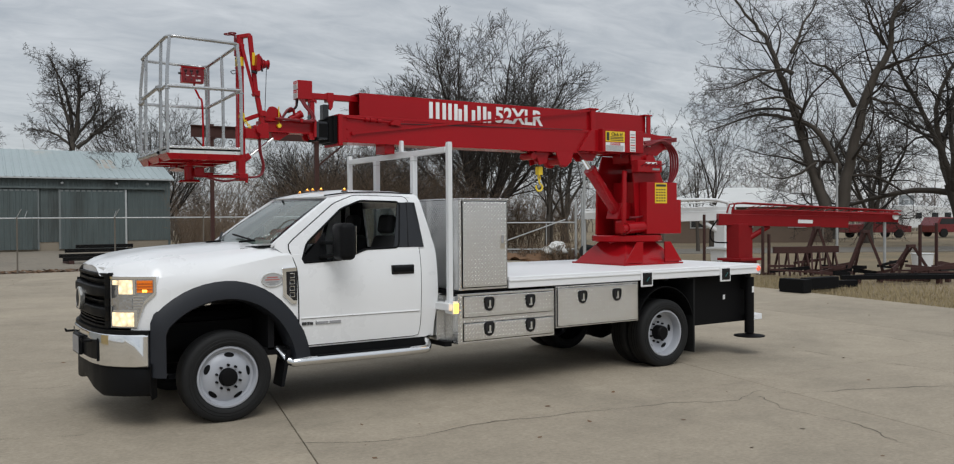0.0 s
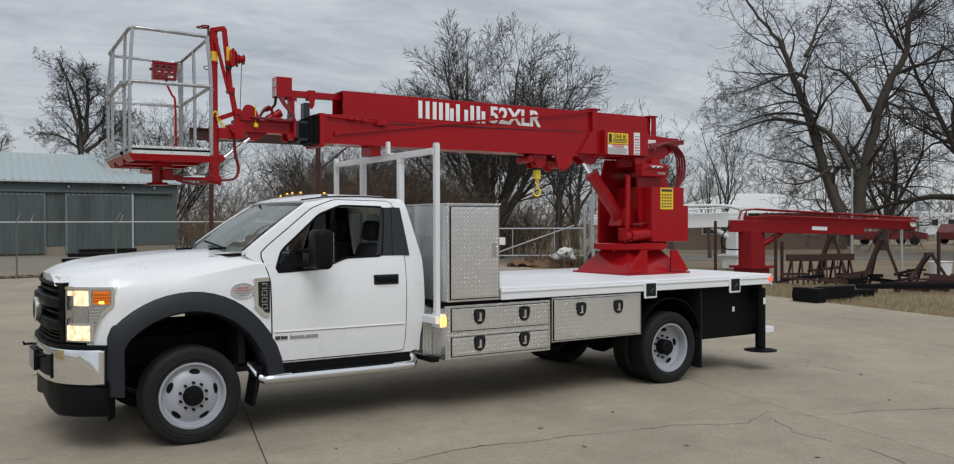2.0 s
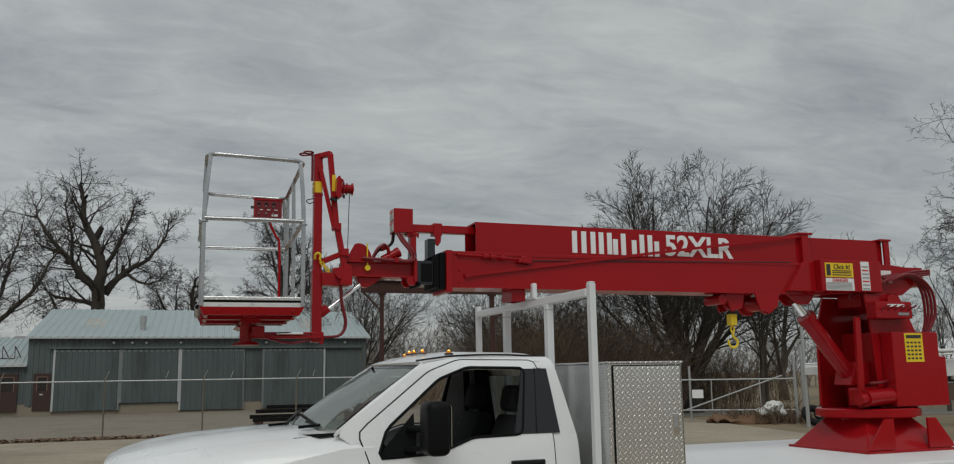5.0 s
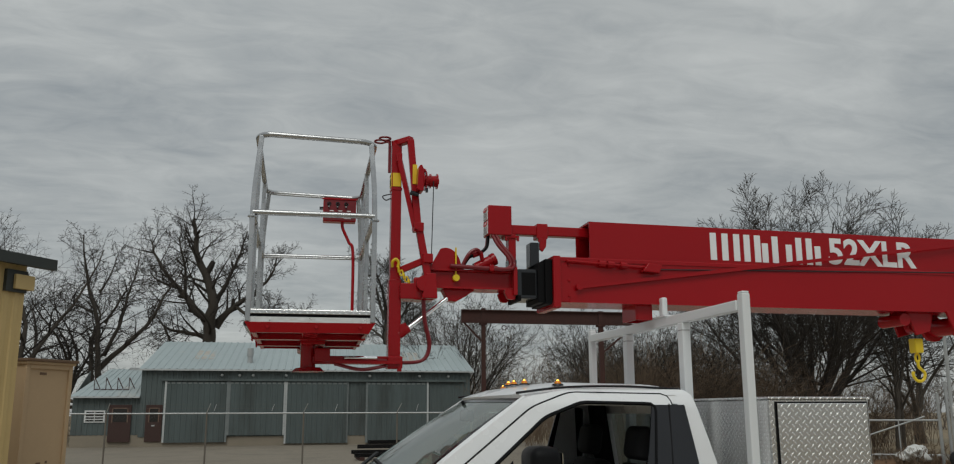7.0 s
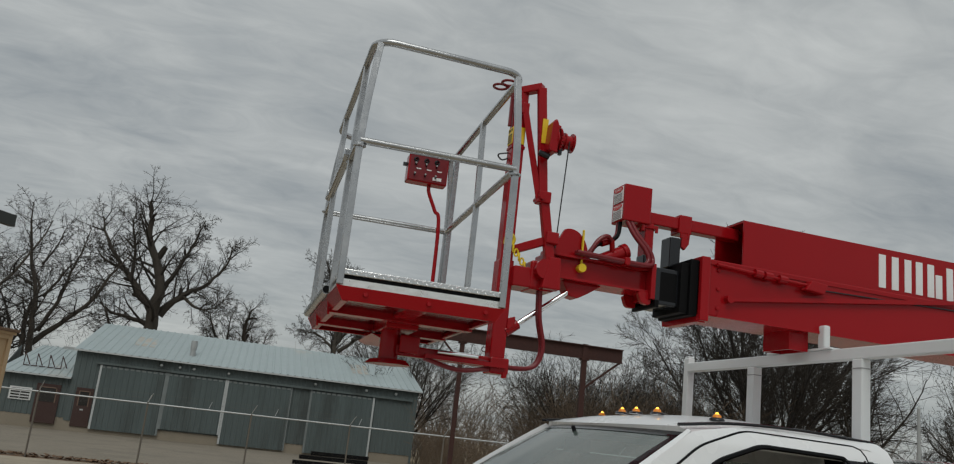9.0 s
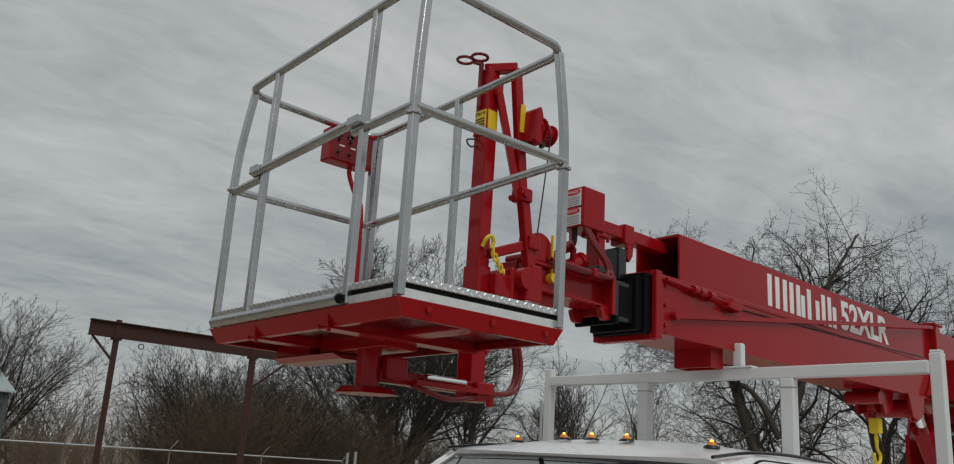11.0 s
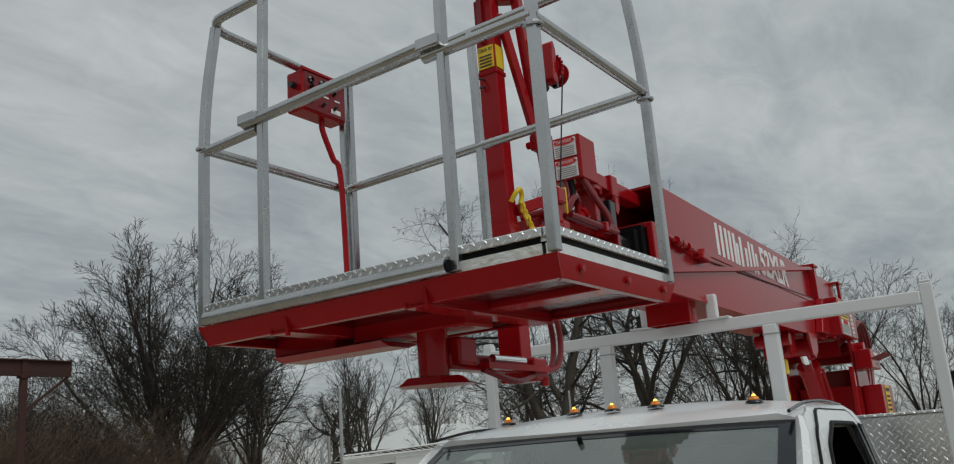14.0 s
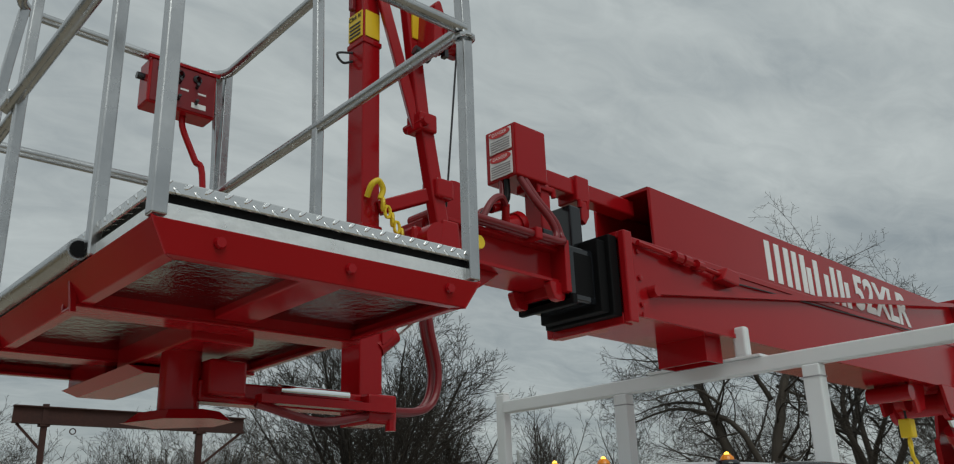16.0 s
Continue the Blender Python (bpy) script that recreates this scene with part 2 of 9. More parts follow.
PLATE = tread_plate("bright tread plate", 0.042, rough=0.24, depth=0.62)
DECK = tread_plate("platform tread plate", 0.036, depth=0.6)
# same plate as the deck; the shade beneath is put into this darker base
UNDER = mat("mirror underside of tread plate, darkened for shade", (0.31, 0.31, 0.31), 0.10, 1.0, var=0.15, scale=12, bump=0.35, bscale=42)
SKIRT = mat("bright aluminium sheet", (0.86, 0.86, 0.84), 0.30, 0.9, var=0.16, scale=14, fine=0.10, fscale=60, bump=0.35, bscale=22)
CHROME = mat("chrome", (0.86, 0.87, 0.88), 0.08, 1.0, var=0.03, rvar=0.04)
STEELP = mat("polished step tube", (0.75, 0.76, 0.77), 0.16, 1.0, var=0.05)
WHEEL = mat("grey-white wheel paint", (0.37, 0.385, 0.42), 0.35, 0.1, var=0.06, scale=6)
AMBER = emit("lit amber lens", (1.0, 0.50, 0.05), 4.0)
AMBERC = emit("amber lamp lens", (0.70, 0.22, 0.012), 0.10)
AMBERL = emit("amber indicator lens", (0.75, 0.17, 0.01), 0.14)
HEADL = emit("lit headlamp", (1.0, 0.78, 0.48), 0.95)
hn, hlk = HEADL.node_tree.nodes, HEADL.node_tree.links
hv, hr, hc = hn.new("ShaderNodeTexVoronoi"), hn.new("ShaderNodeMapRange"), hn.new("ShaderNodeTexCoord")
hv.inputs["Scale"].default_value = 22.0
hr.inputs["From Max"].default_value, hr.inputs["To Min"].default_value, hr.inputs["To Max"].default_value = 0.9, 1.15, 0.12
hlk.new(hc.outputs["Object"], hv.inputs["Vector"])
hlk.new(hv.outputs["Distance"], hr.inputs[0])
hlk.new(hr.outputs[0], hn["Principled BSDF"].inputs["Emission Strength"])
LENS = mat("clear lamp lens", (0.50, 0.50, 0.50), 0.08, 0.85, var=0.35, scale=40, bump=0.4, bscale=30)
TAIL = emit("red marker lens", (0.9, 0.10, 0.05), 0.8)
WIND = glass("windscreen glass", (0.42, 0.52, 0.48), ior=2.6, sheen=0.19)
REARG = glass("dark rear window glass", (0.22, 0.25, 0.24), ior=1.45)
SEAT = mat("dark grey cloth", (0.030, 0.030, 0.032), 0.9, var=0.15, scale=12, bump=0.2, bscale=200)
DASH = mat("dark cabin trim", (0.010, 0.010, 0.011), 0.8, spec=0.1, var=0.15, scale=8)
YELLOW = mat("yellow paint", (0.78, 0.56, 0.02), 0.4, var=0.08, scale=6)
STICKY = mat("yellow decal", (0.80, 0.55, 0.02), 0.4, var=0.03)
STICKW = mat("white decal", (0.78, 0.78, 0.78), 0.4, var=0.03)
STICKR = mat("red decal print", (0.55, 0.02, 0.02), 0.4, var=0.03)
BADGEG = mat("pale grey badge", (0.50, 0.51, 0.52), 0.3, 0.4, var=0.1, scale=20)
BADGER = mat("faded red print", (0.45, 0.16, 0.15), 0.4, var=0.05)
INK = mat("dark print", (0.03, 0.03, 0.03), 0.5, var=0.05)
GREYINK = mat("grey print", (0.30, 0.30, 0.31), 0.5, var=0.05)
LETTER = mat("white lettering film", (0.80, 0.81, 0.82), 0.35, var=0.03)
CABLE = mat("steel cable", (0.05, 0.05, 0.055), 0.5, 0.6)
LIGHTGLASS = mat("dark lamp well", (0.006, 0.008, 0.012), 0.15, var=0.2)
TEAL = mat("reel strap", (0.02, 0.10, 0.10), 0.5)

CRACKM = mat("dirt in a crack", (0.075, 0.062, 0.047), 0.95, var=0.3, scale=3)
SLAB = concrete("pale worn concrete", (0.345, 0.297, 0.228))
APRON = concrete("yard concrete", (0.220, 0.192, 0.152))
ROADM = mat("dusty asphalt road", (0.17, 0.155, 0.13), 0.9, var=0.12, scale=0.5, fine=0.15, fscale=30)
GROUNDM = mat("dry winter grass and dirt", (0.215, 0.165, 0.100), 0.95, var=0.35, scale=0.25, fine=0.35, fscale=9, stain=(0.16, 0.135, 0.085), stain_at=0.55, sscale=0.12, bump=0.6, bscale=12)
GRASSM = mat("straw-coloured grass blades", (0.31, 0.25, 0.14), 0.9, var=0.3, scale=0.8)
BARK = mat("dark winter bark", (0.034, 0.029, 0.025), 0.95, var=0.3, scale=3, bump=0.5, bscale=25, stretch=(1, 1, 0.2))
BARK2 = mat("grey brown bark", (0.068, 0.057, 0.046), 0.95, var=0.3, scale=3, bump=0.5, bscale=25, stretch=(1, 1, 0.2))
TWIG = mat("thin brown twigs", (0.043, 0.035, 0.028), 0.95, var=0.3, scale=1)
TWIGB = mat("brown scrub twigs", (0.085, 0.060, 0.041), 0.95, var=0.3, scale=1)
BRUSHM = mat("dry brush stems", (0.165, 0.116, 0.076), 0.95, var=0.40, scale=0.8)
# the air's paling over distance is mixed into this twig colour
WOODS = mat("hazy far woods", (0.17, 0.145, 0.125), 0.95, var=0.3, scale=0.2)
PINE = mat("dark evergreen needles", (0.022, 0.036, 0.022), 0.9, var=0.4, scale=2)
BARNW = mat("weathered blue-grey steel cladding", (0.086, 0.108, 0.107), 0.6, 0.0, var=0.16, scale=0.5, fine=0.14, fscale=3, stretch=(1, 1, 0.25), stain=(0.055, 0.066, 0.064), stain_at=0.60, sscale=0.5)
BARND = mat("blue-grey door cladding", (0.080, 0.103, 0.103), 0.6, 0.0, var=0.18, scale=0.6, fine=0.14, fscale=3, stretch=(1, 1, 0.25), stain=(0.055, 0.068, 0.066), stain_at=0.58, sscale=0.7)
ROOFM = mat("galvanised roof sheet", (0.37, 0.43, 0.44), 0.5, 0.2, var=0.10, scale=0.4, fine=0.06, fscale=2, stain=(0.47, 0.42, 0.36), stain_at=0.70, sscale=0.25)
BASEC = mat("barn footing concrete", (0.25, 0.215, 0.165), 0.9, var=0.15, scale=1)
DOORR = mat("dark red-brown door paint", (0.042, 0.017, 0.013), 0.6, var=0.15, scale=3)
TRIMW = mat("pale steel trim", (0.48, 0.50, 0.50), 0.5, 0.2, var=0.1)
EDGEM = mat("worn door edge", (0.17, 0.19, 0.19), 0.6, var=0.2, scale=3)
PATCHM = mat("rust-stained roof patch", (0.40, 0.36, 0.31), 0.7, var=0.2, scale=2.5, stain=(0.34, 0.40, 0.41), stain_at=0.55, sscale=3)
DARKPANE = mat("dark window pane", (0.02, 0.018, 0.017), 0.25, var=0.2)
LFRAME = mat("brown window frame", (0.16, 0.10, 0.07), 0.6, var=0.1)
LOUVW = mat("white louvre paint", (0.62, 0.63, 0.62), 0.5, var=0.05)
PANEG = mat("dull window panes", (0.25, 0.27, 0.28), 0.2, var=0.2, scale=4)
RUST = mat("rusty steel beam", (0.046, 0.017, 0.013), 0.85, 0.0, var=0.35, scale=2.5, fine=0.3, fscale=20, bump=0.2, bscale=40)
POSTM = mat("dull weathered post", (0.13, 0.115, 0.095), 0.8, var=0.2, scale=3)
GALV = mat("galvanised pipe", (0.42, 0.43, 0.43), 0.5, 0.5, var=0.12, scale=3)
YWALL = mat("tan yellow steel cladding", (0.54, 0.40, 0.18), 0.55, 0.05, var=0.06, scale=0.8, fine=0.05, fscale=6, stretch=(1, 1, 0.3))
TRIMB = mat("dark green-black trim", (0.03, 0.036, 0.034), 0.5, var=0.1)
ODOOR = mat("grey overhead door panel", (0.46, 0.47, 0.46), 0.45, 0.1, var=0.06, scale=1.5)
SHEDM = mat("tan shed panel", (0.46, 0.33, 0.20), 0.6, var=0.06, scale=1.2, fine=0.04, fscale=8)
SHEDB = mat("brown shed trim", (0.14, 0.085, 0.05), 0.6, var=0.1)
OLDRED = mat("faded red crane paint", (0.24, 0.008, 0.011), 0.4, spec=0.2, var=0.15, scale=2)
OLDWHITE = mat("dull white crane paint", (0.68, 0.69, 0.69), 0.5, var=0.08, scale=1.5)
BRICKB = mat("brown house wall", (0.17, 0.125, 0.095), 0.9, var=0.12, scale=1.2, fine=0.1, fscale=14)
SHINGLE = mat("pale grey shingle roof", (0.62, 0.63, 0.62), 0.9, var=0.08, scale=0.8, fine=0.1, fscale=12)
BAG = mat("pale plastic bag", (0.62, 0.62, 0.60), 0.5, var=0.1, scale=5)
LEAFD = mat("brown leaf litter", (0.15, 0.085, 0.045), 0.9, var=0.4, scale=6)
PICKUP = mat("dark red car paint", (0.16, 0.012, 0.015), 0.3, var=0.05, coat=0.4)
CARGLASS = mat("dark car glass", (0.02, 0.022, 0.025), 0.1)

# ---- building helpers ----
ORIGIN = {}


def thing(name, at, label, category, group="", kind=""):
    e = new(name)
    e.empty_display_size = 0.2
    e.location = at
    ORIGIN[e] = Vector(at)
    return tagged(e, label, category, group, kind)


def finish(bm, material, bevel=0.0, seg=2, smooth=None):
    bmesh.ops.remove_doubles(bm, verts=bm.verts, dist=1e-5)
    if bevel:
        sharp = [e for e in bm.edges if len(e.link_faces) == 2 and e.calc_face_angle(0) > 0.6]
        if sharp:
            bmesh.ops.bevel(bm, geom=sharp, offset=bevel, segments=seg, affect="EDGES", clamp_overlap=True, profile=0.5)
    bmesh.ops.recalc_face_normals(bm, faces=bm.faces)
    me = bpy.data.meshes.new("mesh")
    bm.to_mesh(me)
    bm.free()
    me.materials.append(material)
    if smooth is not None:
        ang = radians(smooth)
        b2 = bmesh.new()
        b2.from_mesh(me)
        for f in b2.faces:
            f.smooth = True
        for e in b2.edges:
            if len(e.link_faces) == 2 and e.calc_face_angle(0) > ang:
                e.smooth = False
        b2.to_mesh(me)
        b2.free()
    return me


def part(name, bm, material, parent, label="", bevel=0.0, seg=2, smooth=None):
    """Links a bmesh, drawn in world places, as one mesh under a thing or a part."""
    o = ORIGIN[parent]
    bmesh.ops.translate(bm, verts=bm.verts, vec=-o)
    ob = new(name, finish(bm, material, bevel, seg, smooth))
    ob.parent = parent
    ORIGIN[ob] = o
    return tagged(ob, label)


def solid(name, bm, material, label, category, group="", kind="", bevel=0.0, seg=2, smooth=None, at=(0, 0, 0)):
    """A thing that is one mesh."""
    o = Vector(at)
    bmesh.ops.translate(bm, verts=bm.verts, vec=-o)
    ob = new(name, finish(bm, material, bevel, seg, smooth))
    ob.location = o
    ORIGIN[ob] = o
    return tagged(ob, label, category, group, kind)


def box(x0, x1, y0, y1, z0, z1, bm=None):
    bm = bm or bmesh.new()
    m = Matrix.Translation(((x0 + x1) / 2, (y0 + y1) / 2, (z0 + z1) / 2)) @ Matrix.Diagonal((abs(x1 - x0), abs(y1 - y0), abs(z1 - z0), 1))
    bmesh.ops.create_cube(bm, size=1, matrix=m)
    return bm


def bar(p, q, w, h=None, bm=None, up=(0, 0, 1)):
    """A square bar from p to q; w across, h along 'up'."""
    bm = bm or bmesh.new()
    p, q = Vector(p), Vector(q)
    d = q - p
    z = d.normalized()
    u = Vector(up)
    if abs(z.dot(u)) > 0.98:
        u = Vector((1, 0, 0))
    x = u.cross(z).normalized()
    y = z.cross(x)
    m = Matrix((x, y, z)).transposed().to_4x4()
    m.translation = (p + q) / 2
    bmesh.ops.create_cube(bm, size=1, matrix=m @ Matrix.Diagonal((w, h or w, d.length, 1)))
    return bm


def rod(p, q, r, seg=16, r2=None, bm=None):
    bm = bm or bmesh.new()
    p, q = Vector(p), Vector(q)
    d = q - p
    m = d.to_track_quat("Z", "Y").to_matrix().to_4x4()
    m.translation = (p + q) / 2
    bmesh.ops.create_cone(bm, cap_ends=True, segments=seg, radius1=r, radius2=r if r2 is None else r2, depth=d.length, matrix=m)
    return bm


def spline(pts, n=6):
    """Points of a smooth curve through pts."""
    P = [Vector(p) for p in pts]
    P = [2 * P[0] - P[1]] + P + [2 * P[-1] - P[-2]]
    out = []
    for i in range(1, len(P) - 2):
        for k in range(n):
            t = k / n
            a, b, c, d = P[i - 1], P[i], P[i + 1], P[i + 2]
            out.append(0.5 * ((2 * b) + (c - a) * t + (2 * a - 5 * b + 4 * c - d) * t * t + (3 * b - a - 3 * c + d) * t ** 3))
    return out + [P[-2]]


def tube(pts, r, seg=10, closed=False, bm=None, phase=0.0):
    """A round tube along the points."""
    bm = bm or bmesh.new()
    P = [Vector(p) for p in pts]
    n = len(P)
    rings = []
    ref = None
    for i, p in enumerate(P):
        if closed:
            t = (P[(i + 1) % n] - P[i - 1]).normalized()
        else:
            t = (P[min(i + 1, n - 1)] - P[max(i - 1, 0)]).normalized()
        if ref is None:
            ref = Vector((0, 0, 1)) if abs(t.z) < 0.9 else Vector((1, 0, 0))
        x = (ref - t * ref.dot(t)).normalized()
        ref = x
        y = t.cross(x)
        rr = r[i] if isinstance(r, (list, tuple)) else r
        rings.append([bm.verts.new(p + x * rr * math.cos(2 * math.pi * k / seg + phase) + y * rr * math.sin(2 * math.pi * k / seg + phase)) for k in range(seg)])
    for i in range(n if closed else n - 1):
        a, b = rings[i], rings[(i + 1) % n]
        for k in range(seg):
            bm.faces.new((a[k], a[(k + 1) % seg], b[(k + 1) % seg], b[k]))
    if not closed:
        bm.faces.new(rings[0][::-1])
        bm.faces.new(rings[-1])
    return bm


def prism(profile, y0, y1, bm=None):
    """A profile in x and z, drawn out along y."""
    bm = bm or bmesh.new()
    a = [bm.verts.new((x, y0, z)) for x, z in profile]
    b = [bm.verts.new((x, y1, z)) for x, z in profile]
    n = len(profile)
    bm.faces.new(a)
    bm.faces.new(b[::-1])
    for i in range(n):
        bm.faces.new((a[i], b[i], b[(i + 1) % n], a[(i + 1) % n]))
    return bm


def lathe(profile, centre, axis="y", seg=40, bm=None, skip=None):
    """Turns (r, along) round an axis through centre. skip(i, k) leaves a face out."""
    bm = bm or bmesh.new()
    c = Vector(centre)
    rings = []
    for r, s in profile:
        ring = []
        for k in range(seg):
            a = 2 * math.pi * k / seg
            u, v = r * math.cos(a), r * math.sin(a)
            ring.append(bm.verts.new(c + (Vector((u, s, v)) if axis == "y" else Vector((u, v, s)) if axis == "z" else Vector((s, u, v)))))
        rings.append(ring)
    for i in range(len(rings) - 1):
        for k in range(seg):
            if skip and skip(i, k):
                continue
            bm.faces.new((rings[i][k], rings[i][(k + 1) % seg], rings[i + 1][(k + 1) % seg], rings[i + 1][k]))
    return bm


def sheet(grid, bm=None):
    """Quads over a grid of places."""
    bm = bm or bmesh.new()
    V = [[bm.verts.new(p) for p in row] for row in grid]
    for i in range(len(V) - 1):
        for j in range(len(V[0]) - 1):
            bm.faces.new((V[i][j], V[i + 1][j], V[i + 1][j + 1], V[i][j + 1]))
    return bm


def thicken(bm, d):
    """Gives a sheet a thickness."""
    bmesh.ops.remove_doubles(bm, verts=bm.verts, dist=1e-5)
    bmesh.ops.recalc_face_normals(bm, faces=bm.faces)
    bmesh.ops.solidify(bm, geom=bm.faces[:], thickness=d)
    return bm


def lerp(pts, x):
    """Broken line through (x, y) points."""
    if x <= pts[0][0]:
        return pts[0][1]
    for (a, b), (c, d) in zip(pts, pts[1:]):
        if x <= c:
            return b + (d - b) * (x - a) / (c - a)
    return pts[-1][1]


def round_loop(x0, x1, y0, y1, z, r, n=6):
    """A rectangle with rounded corners, as points."""
    out = []
    for cx, cy, a0 in ((x1 - r, y1 - r, 0), (x0 + r, y1 - r, 90), (x0 + r, y0 + r, 180), (x1 - r, y0 + r, 270)):
        for k in range(n + 1):
            a = radians(a0 + 90 * k / n)
            out.append((cx + r * math.cos(a), cy + r * math.sin(a), z))
    return out


def writing(text, size, m, material, parent, depth=0.002, bold=0.0):
    """Raised letters, centred, in the plane of m."""
    cu = bpy.data.curves.new("lettering", "FONT")
    cu.body, cu.size, cu.align_x, cu.align_y, cu.extrude = text, size, "CENTER", "CENTER", depth
    cu.offset = bold
    tmp = bpy.data.objects.new("lettering", cu)
    scene.collection.objects.link(tmp)
    bpy.context.view_layer.update()
    me = bpy.data.meshes.new_from_object(tmp.evaluated_get(bpy.context.evaluated_depsgraph_get()))
    bpy.data.objects.remove(tmp)
    me.transform(Matrix.Translation(-ORIGIN[parent]) @ m)
    me.materials.clear()
    me.materials.append(material)
    ob = new("lettering", me)
    ob.parent = parent
    ORIGIN[ob] = ORIGIN[parent]
    return ob


def facing(x, y, z, way, tilt=0):
    """The plane of a sticker at a place; way: the side that it faces."""
    rz = {"-y": 0, "+x": 90, "+y": 180, "-x": -90}[way]
    return Matrix.Translation((x, y, z)) @ Matrix.Rotation(radians(rz), 4, "Z") @ Matrix.Rotation(radians(90), 4, "X") @ Matrix.Rotation(radians(tilt), 4, "Z")

# ---- the truck ----
truck = thing("flatbed_truck", (2.9, 0, 0), "white regular-cab flatbed truck with lit amber roof lamps and headlamps", "truck")
REAR_X = 5.34
BED_Z = 1.20

CAB_W = [(0.55, 0.940), (0.62, 0.955), (0.85, 0.985), (1.10, 0.995), (1.30, 0.985), (1.45, 0.962), (1.55, 0.940), (1.80, 0.880), (2.00, 0.825), (2.06, 0.79), (2.10, 0.74)]


def side_y(z):
    return lerp(CAB_W, z)


def outline(pts, n, c):
    """n points of a closed outline, at even angles about c."""
    out = []
    P = [Vector((a - c[0], b - c[1])) for a, b in pts]
    for k in range(n):
        a = 2 * math.pi * k / n
        d = Vector((math.cos(a), math.sin(a)))
        best = None
        for p, q in zip(P, P[1:] + P[:1]):
            e = q - p
            if e.length < 1e-5:
                continue
            den = d.x * e.y - d.y * e.x
            if abs(den) < 1e-9:
                continue
            t = (p.x * e.y - p.y * e.x) / den
            s = (p.x * d.y - p.y * d.x) / den
            if t > 0 and -1e-6 <= s <= 1 + 1e-6 and abs(den) > 1e-4 * e.length and (best is None or t > best):
                best = t
        out.append((c[0] + d.x * best, c[1] + d.y * best))
    return out


def soft(pts, r, n=4):
    """Rounds the corners of an outline."""
    out = []
    m = len(pts)
    for i in range(m):
        a, b, c = Vector(pts[i - 1]), Vector(pts[i]), Vector(pts[(i + 1) % m])
        k = min(r, (a - b).length * 0.45, (c - b).length * 0.45)
        p, q = b + (a - b).normalized() * k, b + (c - b).normalized() * k
        for j in range(n + 1):
            t = j / n
            v = p * (1 - t) ** 2 + b * 2 * t * (1 - t) + q * t * t
            out.append((v.x, v.y))
    return out


WIN_C = (1.45, 1.72)
WINDOW = soft([(0.73, 1.41), (1.16, 1.43), (1.42, 1.525), (2.06, 1.535), (2.035, 2.0), (1.42, 2.01), (1.20, 1.93), (0.80, 1.60)], 0.04)
DOORWIN = soft([(0.73, 1.41), (1.16, 1.43), (1.42, 1.525), (1.79, 1.533), (1.865, 2.0), (1.42, 2.01), (1.20, 1.93), (0.80, 1.60)], 0.04)
DOOR = soft([(0.70, 0.62), (2.02, 0.62), (2.03, 1.50), (1.96, 2.055), (1.36, 2.065), (1.13, 1.985), (0.60, 1.585), (0.685, 1.36)], 0.05)
CABSIDE = soft([(0.66, 0.60), (2.17, 0.60), (2.23, 1.0), (2.225, 1.5), (2.10, 2.085), (1.40, 2.09), (1.10, 2.04), (0.45, 1.585), (0.62, 1.46)], 0.05)


def ring_panel(outer, inner, off, side, rings=7, n=120):
    o, i = outline(outer, n, WIN_C), outline(inner, n, WIN_C)
    grid = []
    for k in range(n + 1):
        a, b = Vector(o[k % n]), Vector(i[k % n])
        row = []
        for j in range(rings + 1):
            p = a.lerp(b, j / rings)
            row.append((p.x, side * (side_y(p.y) + off), p.y))
        grid.append(row)
    return sheet(grid)


